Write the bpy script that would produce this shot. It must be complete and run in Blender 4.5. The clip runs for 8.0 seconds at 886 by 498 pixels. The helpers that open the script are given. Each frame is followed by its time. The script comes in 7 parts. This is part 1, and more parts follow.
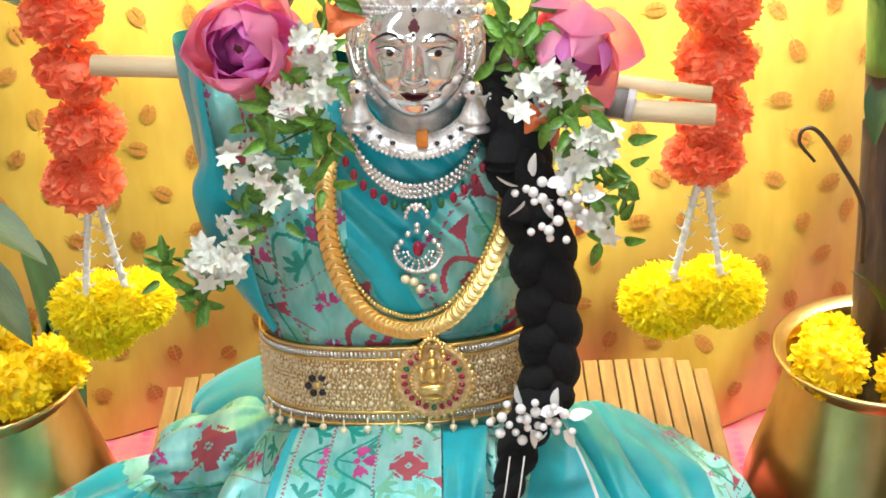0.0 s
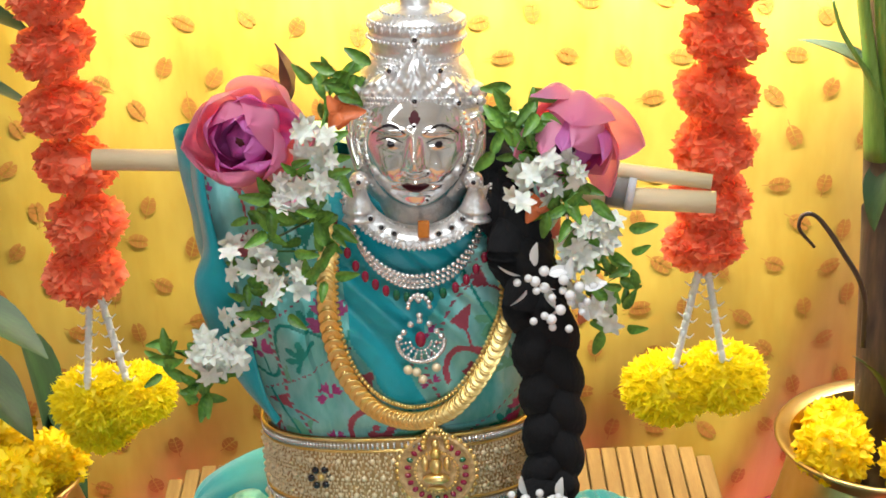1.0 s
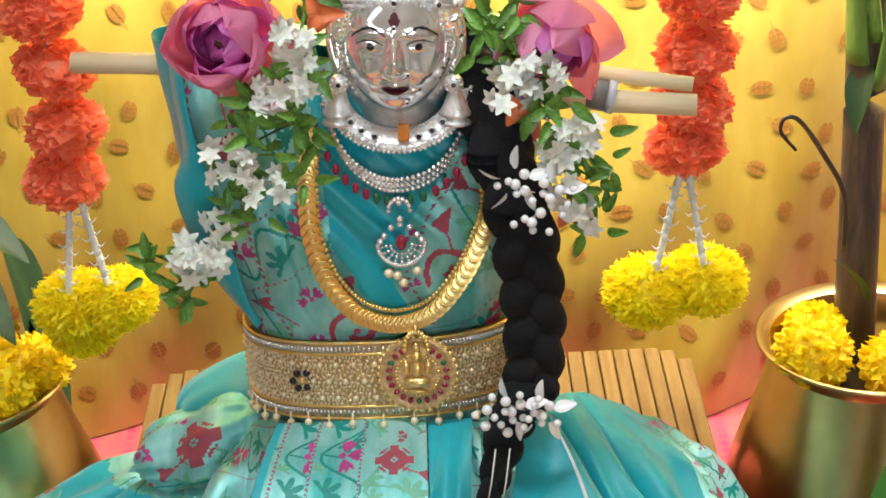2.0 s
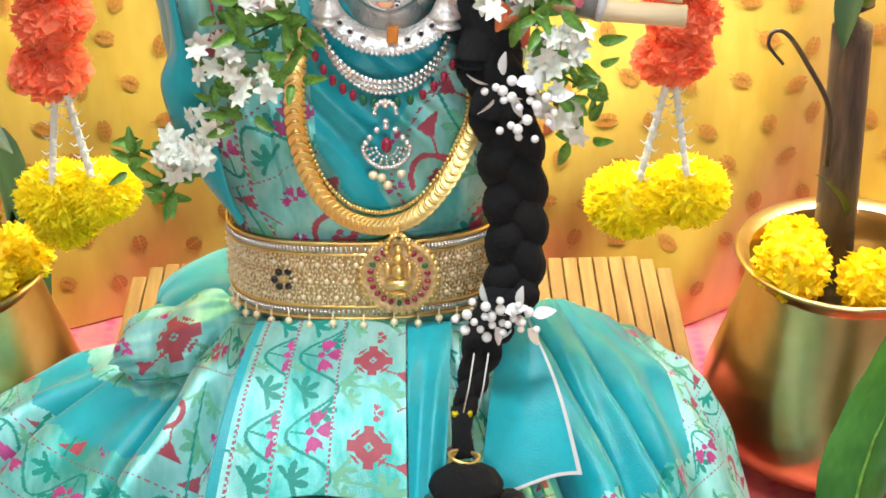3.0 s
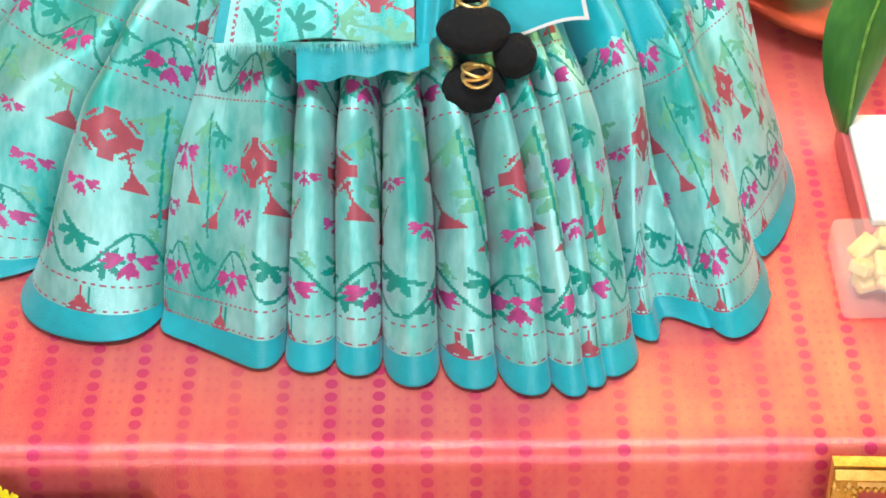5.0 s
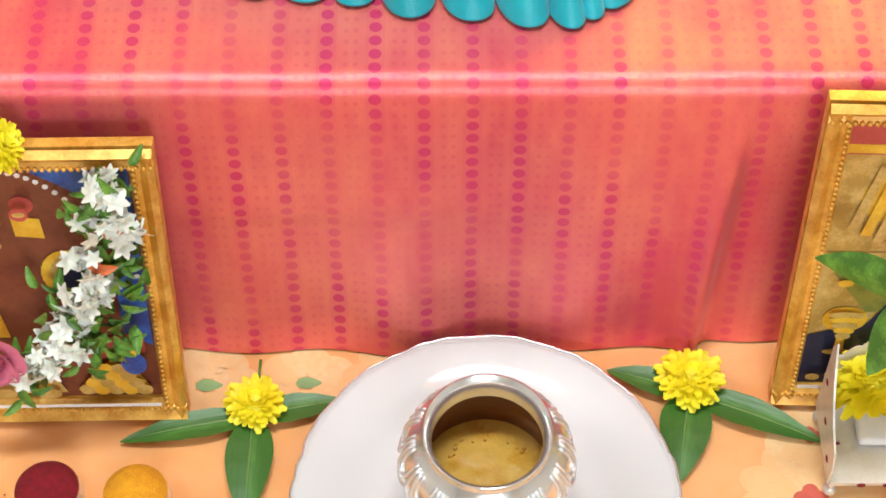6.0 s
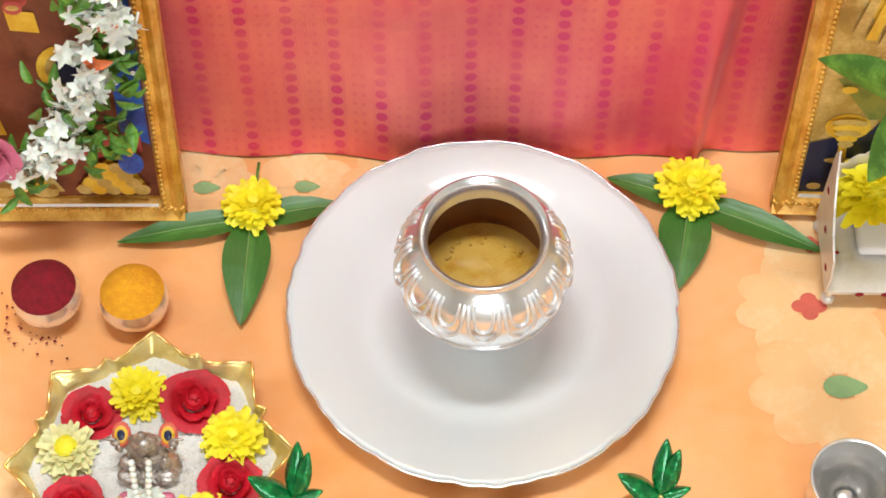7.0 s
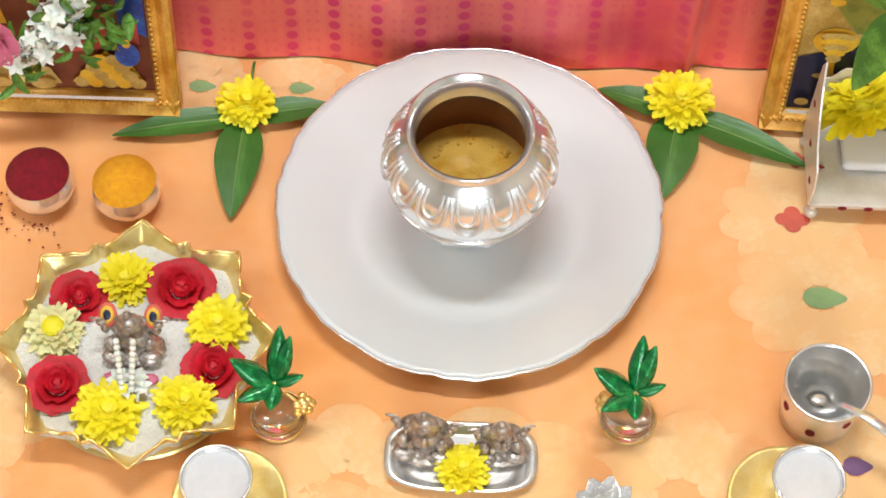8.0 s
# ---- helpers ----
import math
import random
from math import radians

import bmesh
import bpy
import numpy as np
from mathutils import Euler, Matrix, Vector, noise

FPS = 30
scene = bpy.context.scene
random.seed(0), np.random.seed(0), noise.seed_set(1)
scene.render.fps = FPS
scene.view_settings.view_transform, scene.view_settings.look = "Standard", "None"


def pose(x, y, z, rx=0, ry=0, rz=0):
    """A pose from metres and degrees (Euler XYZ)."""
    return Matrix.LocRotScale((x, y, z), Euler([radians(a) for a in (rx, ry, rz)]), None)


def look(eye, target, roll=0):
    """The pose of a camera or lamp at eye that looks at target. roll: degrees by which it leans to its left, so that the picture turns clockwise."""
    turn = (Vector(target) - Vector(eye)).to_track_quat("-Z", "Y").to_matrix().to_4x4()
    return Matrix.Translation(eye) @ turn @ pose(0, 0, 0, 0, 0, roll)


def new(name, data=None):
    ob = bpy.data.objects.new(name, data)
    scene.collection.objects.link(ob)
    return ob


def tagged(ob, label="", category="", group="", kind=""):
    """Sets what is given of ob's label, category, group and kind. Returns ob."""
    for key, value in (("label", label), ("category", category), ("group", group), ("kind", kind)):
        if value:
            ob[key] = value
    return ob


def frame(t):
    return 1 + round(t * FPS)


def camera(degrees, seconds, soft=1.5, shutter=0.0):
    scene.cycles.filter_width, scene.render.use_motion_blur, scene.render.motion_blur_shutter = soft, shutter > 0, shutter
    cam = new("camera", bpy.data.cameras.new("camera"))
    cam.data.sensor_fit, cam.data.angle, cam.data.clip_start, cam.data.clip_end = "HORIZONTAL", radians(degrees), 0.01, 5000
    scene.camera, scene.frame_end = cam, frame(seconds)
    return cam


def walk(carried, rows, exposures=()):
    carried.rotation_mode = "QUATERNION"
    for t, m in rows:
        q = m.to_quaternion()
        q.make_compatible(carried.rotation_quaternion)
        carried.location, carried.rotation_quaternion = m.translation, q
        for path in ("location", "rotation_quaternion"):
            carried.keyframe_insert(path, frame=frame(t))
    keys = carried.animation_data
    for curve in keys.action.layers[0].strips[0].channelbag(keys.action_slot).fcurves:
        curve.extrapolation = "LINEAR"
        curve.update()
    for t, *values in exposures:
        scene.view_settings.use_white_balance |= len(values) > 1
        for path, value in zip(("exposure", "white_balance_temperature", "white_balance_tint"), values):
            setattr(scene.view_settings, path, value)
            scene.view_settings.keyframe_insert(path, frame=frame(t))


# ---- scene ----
cam = camera(26.7, 8.0, soft=1.7)

# the hand-held path: seconds, eye, target, roll
PATH = [
    (0, (-0.0002, -0.8326, 1.2852), (-0.0163, 0.4189, 0.6579), -2.37),
    (0.5, (-0.0047, -0.8339, 1.2884), (-0.0291, 0.4401, 0.7085), -2.65),
    (1, (-0.0044, -0.8318, 1.2884), (-0.0147, 0.4472, 0.719), -2.86),
    (1.5, (-0.0033, -0.8321, 1.2885), (-0.0103, 0.4405, 0.705), -2.97),
    (2, (-0.0003, -0.832, 1.2855), (-0.0038, 0.4168, 0.6528), -2.83),
    (2.2, (0.0007, -0.8327, 1.285), (-0.0001, 0.4024, 0.6258), -2.58),
    (3.3, (-0.0048, -0.8336, 1.2917), (0.0022, 0.358, 0.5567), -0.23),
    (3.5, (-0.0005, -0.8373, 1.2855), (0.0007, 0.3293, 0.5114), -0.22),
    (4, (0.0018, -0.8353, 1.2815), (0.0, 0.2817, 0.4376), -0.57),
    (4.2, (0.0025, -0.8351, 1.2821), (-0.008, 0.2698, 0.4224), -0.67),
    (5.3, (0.0022, -0.8383, 1.2909), (-0.0013, 0.1151, 0.2657), -0.7),
    (5.5, (0.0006, -0.8378, 1.2902), (-0.0005, 0.0702, 0.2246), -0.45),
    (5.7, (0.0007, -0.836, 1.2939), (0.0012, 0.0228, 0.1883), -0.33),
    (6, (-0.0037, -0.8363, 1.287), (-0.0031, -0.0338, 0.1399), -0.12),
    (6.5, (-0.0016, -0.833, 1.2817), (0.0012, -0.0919, 0.0939), 0.03),
    (7, (0.0075, -0.8551, 1.2617), (-0.0015, -0.1523, 0.0509), -0.04),
    (7.5, (0.0217, -0.8865, 1.2581), (0.0012, -0.1999, 0.0382), 0.33),
    (8, (0.0333, -0.9248, 1.2426), (0.0107, -0.2271, 0.0291), 0.89),
]
# the phone darkens a little on the bright upper part and opens up on the lower one
walk(cam, [(t, look(e, g, r)) for t, e, g, r in PATH],
     [(0, -0.04), (0.5, -0.26), (1.0, -0.42), (1.5, -0.48), (2.0, -0.46), (2.2, -0.28), (3.4, 0.04), (4.2, 0.08), (5.5, 0.31), (6.5, 0.28), (7.5, 0.21), (8.0, 0.17)])

# ---- light ----
world = bpy.data.worlds.new("world")
scene.world = world
world.use_nodes = True
world.node_tree.nodes["Background"].inputs[0].default_value = (1.0, 0.93, 0.84, 1)
world.node_tree.nodes["Background"].inputs[1].default_value = 0.015
scene.view_settings.exposure = 0.0


def area(name, eye, target, sx, sy, power, color):
    d = bpy.data.lights.new(name, "AREA")
    d.shape, d.size, d.size_y, d.energy, d.color = "RECTANGLE", sx, sy, power, color
    ob = new(name, d)
    ob.matrix_world = look(eye, target)
    return ob


# a tube light on the ceiling over the viewer, one close above the cloth behind
area("ceiling_tube", (0.0, -0.02, 2.45), (0.0, 0.02, 0.3), 0.9, 0.16, 31, (0.93, 0.98, 1.0))
# added fill light over the altar's left side, no fixture there
area("side_fill", (-1.3, -0.5, 2.2), (0.0, -0.25, 0.1), 0.16, 0.9, 6, (0.97, 0.98, 1.0))
area("altar_lamp", (0.25, 0.64, 1.02), (0.25, 0.80, 0.93), 1.1, 0.05, 50.0, (1.0, 0.99, 0.96))
# added front fill before the closed south wall, which has no window
area("south_fill", (0.3, -2.9, 1.4), (0.0, 0.0, 0.5), 1.2, 1.0, 47, (0.84, 0.94, 1.0))

# ---- materials ----


def setin(node, key, value):
    node.inputs[key].default_value = value


def mat(name, color, rough=0.5, metal=0.0, color2=None, scale=40.0, amount=0.5, bump=0.0, bscale=None, sheen=0.0,
        trans=0.0, alpha=1.0, coat=0.0, stretch=(1, 1, 1), sss=0.0, random_hue=0.0, coords="Object", detail=4.0):
    """Principled surface with two scales of colour variation and a fine relief."""
    m = bpy.data.materials.new(name)
    m.use_nodes = True
    nt = m.node_tree
    b = nt.nodes["Principled BSDF"]
    c = (*color, 1) if len(color) == 3 else color
    c2 = (*(color2 if color2 else [v * 0.78 for v in color]), 1)
    tc = nt.nodes.new("ShaderNodeTexCoord")
    mp = nt.nodes.new("ShaderNodeMapping")
    setin(mp, "Scale", stretch)
    nt.links.new(tc.outputs[coords], mp.inputs[0])
    n1 = nt.nodes.new("ShaderNodeTexNoise")
    setin(n1, "Scale", scale), setin(n1, "Detail", detail)
    nt.links.new(mp.outputs[0], n1.inputs["Vector"])
    n2 = nt.nodes.new("ShaderNodeTexNoise")
    setin(n2, "Scale", scale * 7.3), setin(n2, "Detail", 2.0)
    nt.links.new(mp.outputs[0], n2.inputs["Vector"])
    add = nt.nodes.new("ShaderNodeMath")
    add.operation = "MULTIPLY_ADD"
    setin(add, 1, 0.35)
    nt.links.new(n2.outputs[0], add.inputs[0]), nt.links.new(n1.outputs[0], add.inputs[2])
    mr = nt.nodes.new("ShaderNodeMapRange")
    setin(mr, "From Min", 0.45), setin(mr, "From Max", 0.9), setin(mr, "To Max", amount * 2)
    nt.links.new(add.outputs[0], mr.inputs[0])
    mix = nt.nodes.new("ShaderNodeMix")
    mix.data_type = "RGBA"
    mix.inputs[6].default_value, mix.inputs[7].default_value = c, c2
    nt.links.new(mr.outputs[0], mix.inputs[0])
    out = mix.outputs[2]
    if random_hue:
        oi = nt.nodes.new("ShaderNodeObjectInfo")
        hs = nt.nodes.new("ShaderNodeHueSaturation")
        m2 = nt.nodes.new("ShaderNodeMapRange")
        setin(m2, "To Min", 1 - random_hue), setin(m2, "To Max", 1 + random_hue)
        nt.links.new(oi.outputs["Random"], m2.inputs[0])
        nt.links.new(m2.outputs[0], hs.inputs["Value"]), nt.links.new(out, hs.inputs["Color"])
        out = hs.outputs[0]
    nt.links.new(out, b.inputs["Base Color"])
    setin(b, "Roughness", rough), setin(b, "Metallic", metal), setin(b, "Sheen Weight", sheen)
    setin(b, "Transmission Weight", trans), setin(b, "Alpha", alpha), setin(b, "Coat Weight", coat)
    if sss:
        setin(b, "Subsurface Weight", sss), setin(b, "Subsurface Scale", 0.004)
    if bump:
        n3 = nt.nodes.new("ShaderNodeTexNoise")
        setin(n3, "Scale", bscale or scale * 5), setin(n3, "Detail", 3.0)
        nt.links.new(mp.outputs[0], n3.inputs["Vector"])
        bp = nt.nodes.new("ShaderNodeBump")
        setin(bp, "Strength", bump), setin(bp, "Distance", 0.002)
        nt.links.new(n3.outputs[0], bp.inputs["Height"])
        nt.links.new(bp.outputs[0], b.inputs["Normal"])
    return m


def thin(m, share_through=0.4):
    """Let a thin petal pass some of the light that falls on its back."""
    nt = m.node_tree
    b = nt.nodes["Principled BSDF"]
    tr = nt.nodes.new("ShaderNodeBsdfTranslucent")
    nt.links.new(b.inputs["Base Color"].links[0].from_socket, tr.inputs[0])
    ms = nt.nodes.new("ShaderNodeMixShader")
    setin(ms, 0, share_through)
    nt.links.new(b.outputs[0], ms.inputs[1]), nt.links.new(tr.outputs[0], ms.inputs[2])
    nt.links.new(ms.outputs[0], nt.nodes["Material Output"].inputs[0])
    return m


def node_math(nt, op, a, b=None, c=None):
    n = nt.nodes.new("ShaderNodeMath")
    n.operation = op
    for i, v in enumerate((a, b, c)):
        if v is None:
            continue
        if isinstance(v, (int, float)):
            n.inputs[i].default_value = v
        else:
            nt.links.new(v, n.inputs[i])
    return n.outputs[0]


def silk_pink():
    """Coral silk with woven columns of magenta ovals; UV in metres."""
    m = mat("coral_silk", (0.90, 0.235, 0.165), 0.33, 0.38, color2=(0.72, 0.055, 0.115), scale=4, amount=0.45, bump=0.25, bscale=500, sheen=0.2, stretch=(2.4, 1, 1))
    nt = m.node_tree
    b = nt.nodes["Principled BSDF"]
    base = b.inputs["Base Color"].links[0].from_socket
    uv = nt.nodes.new("ShaderNodeUVMap")
    sep = nt.nodes.new("ShaderNodeSeparateXYZ")
    nt.links.new(uv.outputs[0], sep.inputs[0])
    P = 0.0345
    uc = node_math(nt, "SUBTRACT", node_math(nt, "FRACT", node_math(nt, "DIVIDE", node_math(nt, "ADD", sep.outputs[0], 10.0), P)), 0.5)
    vc = node_math(nt, "SUBTRACT", node_math(nt, "FRACT", node_math(nt, "DIVIDE", node_math(nt, "ADD", sep.outputs[1], 10.0), 0.0125)), 0.5)
    d1 = node_math(nt, "ADD", node_math(nt, "POWER", node_math(nt, "DIVIDE", uc, 0.135), 2.0), node_math(nt, "POWER", node_math(nt, "DIVIDE", vc, 0.37), 2.0))
    dot = node_math(nt, "SMOOTH_MIN", node_math(nt, "MAXIMUM", node_math(nt, "MULTIPLY", node_math(nt, "SUBTRACT", 1.15, d1), 3.0), 0.0), 1.0, 0.1)
    # small dots between the columns
    ue = node_math(nt, "SUBTRACT", node_math(nt, "ABSOLUTE", uc), 0.40)
    ve = node_math(nt, "SUBTRACT", node_math(nt, "FRACT", node_math(nt, "DIVIDE", node_math(nt, "ADD", sep.outputs[1], 10.0), 0.0105)), 0.5)
    d2 = node_math(nt, "ADD", node_math(nt, "POWER", node_math(nt, "DIVIDE", ue, 0.055), 2.0), node_math(nt, "POWER", node_math(nt, "DIVIDE", ve, 0.2), 2.0))
    dot2 = node_math(nt, "MULTIPLY", node_math(nt, "LESS_THAN", d2, 1.0), 0.3)
    # a wide column of plain magenta ground
    col = node_math(nt, "MULTIPLY", node_math(nt, "LESS_THAN", node_math(nt, "ABSOLUTE", uc), 0.2), 0.2)
    patch = nt.nodes.new("ShaderNodeTexNoise")
    setin(patch, "Scale", 9.0)
    nt.links.new(uv.outputs[0], patch.inputs["Vector"])
    soft = node_math(nt, "MINIMUM", node_math(nt, "MAXIMUM", node_math(nt, "MULTIPLY_ADD", patch.outputs[0], 3.2, -0.9), 0.4), 1.0)
    fac = node_math(nt, "MULTIPLY", soft, node_math(nt, "ADD", node_math(nt, "MAXIMUM", node_math(nt, "MULTIPLY", dot, 0.85), dot2), col))
    mix = nt.nodes.new("ShaderNodeMix")
    mix.data_type = "RGBA"
    mix.inputs[7].default_value = (0.70, 0.035, 0.14, 1)
    nt.links.new(fac, mix.inputs[0]), nt.links.new(base, mix.inputs[6])
    nt.links.new(mix.outputs[2], b.inputs["Base Color"])
    return m


WALL = mat("cream_wall_paint", (0.60, 0.56, 0.50), 0.8, scale=3, amount=0.15, bump=0.1, bscale=300)
FLOORM = mat("floor_stone", (0.45, 0.40, 0.34), 0.4, scale=8, amount=0.4)
MATC = mat("orange_cotton", (0.90, 0.37, 0.105), 0.75, color2=(0.92, 0.46, 0.19), scale=7, amount=0.7, bump=0.3, bscale=900)
SILKP = silk_pink()
YCLOTH = mat("yellow_satin", (0.38, 0.262, 0.034), 0.34, color2=(0.26, 0.150, 0.005), scale=5, amount=0.5, bump=0.15, bscale=30, sheen=0.2, stretch=(2, 1, 0.6))
LEAFPRINT = mat("printed_leaf_ochre", (0.22, 0.085, 0.010), 0.5, color2=(0.27, 0.11, 0.015), scale=60, amount=0.8)
MINT = mat("mint_silk", (0.43, 0.82, 0.82), 0.33, 0.42, color2=(0.02, 0.42, 0.39), scale=9, amount=0.52, bump=0.3, bscale=700, sheen=0.3, stretch=(2.2, 0.9, 0.9))
TEAL = mat("teal_silk", (0.0, 0.43, 0.53), 0.36, color2=(0.0, 0.31, 0.37), scale=14, amount=0.6, bump=0.25, bscale=800, sheen=0.25)
WTEAL = mat("woven_teal", (0.0, 0.30, 0.25), 0.45, scale=90)
WGREEN = mat("woven_green", (0.16, 0.50, 0.33), 0.45, scale=90)
WMAG = mat("woven_magenta", (0.58, 0.06, 0.30), 0.45, scale=90, color2=(0.28, 0.04, 0.15))
WRED = mat("woven_red", (0.42, 0.075, 0.11), 0.45, scale=90)
WPURP = mat("woven_maroon_dots", (0.38, 0.10, 0.16), 0.5, scale=90)
WOOD = mat("honey_wood", (0.23, 0.135, 0.036), 0.42, color2=(0.16, 0.084, 0.020), scale=12, amount=0.7, bump=0.2, stretch=(14, 1, 5), random_hue=0.08)
DARKWOOD = mat("dark_joint", (0.12, 0.06, 0.02), 0.7)
PALEWOOD = mat("ivory_wood", (0.78, 0.66, 0.44), 0.45, color2=(0.70, 0.55, 0.33), scale=20, stretch=(0.4, 6, 6), bump=0.1)
BRASS = mat("brass", (0.68, 0.54, 0.28), 0.28, 1.0, color2=(0.54, 0.37, 0.14), scale=9, amount=0.5, bump=0.04, bscale=60)
SILVER = mat("polished_silver", (0.93, 0.93, 0.93), 0.2, 0.82, color2=(0.84, 0.84, 0.84), scale=60, amount=0.4, bump=0.03, bscale=120)
CHASED = mat("chased_silver", (0.95, 0.95, 0.96), 0.32, 0.72, color2=(0.74, 0.74, 0.75), scale=160, amount=0.6, bump=0.35, bscale=420)
OLDSILVER = mat("tarnished_silver", (0.80, 0.77, 0.74), 0.34, 0.65, color2=(0.36, 0.30, 0.26), scale=160, amount=0.8, bump=0.5, bscale=300)
GOLD = mat("gold", (0.96, 0.74, 0.34), 0.32, 0.85, color2=(0.88, 0.56, 0.15), scale=90, amount=0.6, bump=0.12, bscale=300)
GOLDBEAD = mat("gold_beadwork", (0.80, 0.56, 0.28), 0.45, 0.2, color2=(0.48, 0.30, 0.12), scale=300, amount=0.8)
FRAMEGOLD = mat("gilt_moulding", (0.92, 0.56, 0.12), 0.34, 0.25, color2=(0.62, 0.28, 0.03), scale=60, amount=0.6, bump=0.1)
HAIR = mat("black_wool", (0.003, 0.003, 0.0045), 0.95, scale=90, amount=0.5, bump=0.7, bscale=260, stretch=(1, 1, 0.3))
WHITE = mat("white_glaze", (0.66, 0.67, 0.665), 0.36, scale=6, amount=0.08, coat=0.15)
MASKSILVER = mat("bright_mask_silver", (0.97, 0.97, 0.98), 0.13, 0.84, color2=(0.90, 0.90, 0.90), scale=60, amount=0.4, bump=0.03, bscale=120)


# ---- mesh helpers ----


def finish(name, bm, material, parent=None, label="", smooth=True, m=None):
    me = bpy.data.meshes.new(name)
    bmesh.ops.recalc_face_normals(bm, faces=bm.faces)
    bm.to_mesh(me)
    bm.free()
    for q in (material if isinstance(material, (list, tuple)) else [material]):
        me.materials.append(q)
    if smooth:
        for p in me.polygons:
            p.use_smooth = True
    ob = new(name, me)
    if parent is not None:
        ob.parent = parent
    if m is not None:
        ob.matrix_basis = m
    if label:
        tagged(ob, label)
    return ob


def part(name, bm, material, parent, label="", smooth=True, m=None):
    return finish(name, bm, material, parent, label, smooth, m)


def share(name, ob, parent, m, label=""):
    """Another object on the mesh of ob."""
    o = new(name, ob.data)
    o.parent = parent
    o.matrix_basis = m
    if label:
        tagged(o, label)
    return o


def thing(name, x, y, z, label, category, group="", rz=0):
    e = new(name)
    e.empty_display_size = 0.01
    e.matrix_basis = pose(x, y, z, 0, 0, rz)
    return tagged(e, label, category, group)


def grid(fn, nu, nv, bm=None, closed=False, mi=None, uv=None):
    """A sheet through fn(u, v), u and v from 0 to 1. mi(u, v) gives the material slot, uv(u, v) the texture place."""
    bm = bm or bmesh.new()
    vs = [[bm.verts.new(fn(i / nu, j / nv)) for j in range(nv + 1)] for i in range(nu if closed else nu + 1)]
    lay = bm.loops.layers.uv.verify() if uv else None
    for i in range(nu):
        for j in range(nv):
            k = (i + 1) % len(vs)
            f = bm.faces.new((vs[i][j], vs[k][j], vs[k][j + 1], vs[i][j + 1]))
            f.smooth = True
            if mi:
                f.material_index = mi((i + 0.5) / nu, (j + 0.5) / nv)
            if lay:
                for loop, (a, b) in zip(f.loops, ((i, j), (i + 1, j), (i + 1, j + 1), (i, j + 1))):
                    loop[lay].uv = uv(a / nu, b / nv)
    return bm


def lathe(profile, n=48, bm=None, mi=None, squash=1.0, wobble=None):
    """A turned body about z from (radius, height) pairs; ends with radius 0 are closed."""
    bm = bm or bmesh.new()
    rings = []
    for k, (r, z) in enumerate(profile):
        if r < 1e-6:
            rings.append([bm.verts.new((0, 0, z))])
        else:
            ring = []
            for i in range(n):
                a = 2 * math.pi * i / n
                w = wobble(a, k) if wobble else 1.0
                ring.append(bm.verts.new((r * w * math.cos(a), r * w * squash * math.sin(a), z)))
            rings.append(ring)
    for k in range(len(rings) - 1):
        a, b = rings[k], rings[k + 1]
        for i in range(n):
            j = (i + 1) % n
            if len(a) == 1 and len(b) == 1:
                continue
            if len(a) == 1:
                f = bm.faces.new((a[0], b[i], b[j]))
            elif len(b) == 1:
                f = bm.faces.new((a[i], a[j], b[0]))
            else:
                f = bm.faces.new((a[i], a[j], b[j], b[i]))
            f.smooth = True
            if mi:
                f.material_index = mi(k)
    return bm


def box(bm, x0, y0, z0, x1, y1, z1, bevel=0.0, mi=0, m=None):
    if not bevel and m is None:
        q = [bm.verts.new((x, y, z)) for x in (x0, x1) for y in (y0, y1) for z in (z0, z1)]
        for k in ((0, 1, 3, 2), (4, 6, 7, 5), (0, 4, 5, 1), (2, 3, 7, 6), (0, 2, 6, 4), (1, 5, 7, 3)):
            bm.faces.new([q[n] for n in k]).material_index = mi
        return q
    g = bmesh.ops.create_cube(bm, size=1)
    vs = g["verts"]
    for v in vs:
        v.co = Vector((x0 + (v.co.x + 0.5) * (x1 - x0), y0 + (v.co.y + 0.5) * (y1 - y0), z0 + (v.co.z + 0.5) * (z1 - z0)))
    faces = list({f for v in vs for f in v.link_faces})
    if bevel:
        edges = list({e for v in vs for e in v.link_edges})
        r = bmesh.ops.bevel(bm, geom=edges, offset=bevel, segments=2, affect="EDGES", profile=0.5)
        faces = list({f for v in r["verts"] for f in v.link_faces} | {f for f in faces if f.is_valid})
        vs = list({v for f in faces for v in f.verts})
    for f in faces:
        f.material_index = mi
    if m is not None:
        bmesh.ops.transform(bm, matrix=m, verts=vs)
    return vs


BALLS = {}


def ball(bm, p, r, u=10, v=7, scale=(1, 1, 1), mi=0, rot=None):
    """A ball added vertex by vertex."""
    if (u, v) not in BALLS:
        BALLS[(u, v)] = [[Vector((math.sin(math.pi * j / v) * math.cos(2 * math.pi * i / u), math.sin(math.pi * j / v) * math.sin(2 * math.pi * i / u), math.cos(math.pi * j / v))) for i in range(u)] for j in range(1, v)]
    c = Vector(p)
    sc = Vector((scale[0] * r, scale[1] * r, scale[2] * r))
    put = (lambda q: bm.verts.new(c + rot @ (q * sc))) if rot is not None else (lambda q: bm.verts.new(c + q * sc))
    rings = [[put(q) for q in ring] for ring in BALLS[(u, v)]]
    top, low = put(Vector((0, 0, 1))), put(Vector((0, 0, -1)))
    faces = []
    for i in range(u):
        k = (i + 1) % u
        faces.append(bm.faces.new((top, rings[0][i], rings[0][k])))
        faces.append(bm.faces.new((low, rings[-1][k], rings[-1][i])))
        for a, b in zip(rings, rings[1:]):
            faces.append(bm.faces.new((a[i], b[i], b[k], a[k])))
    for f in faces:
        f.material_index = mi
        f.smooth = True


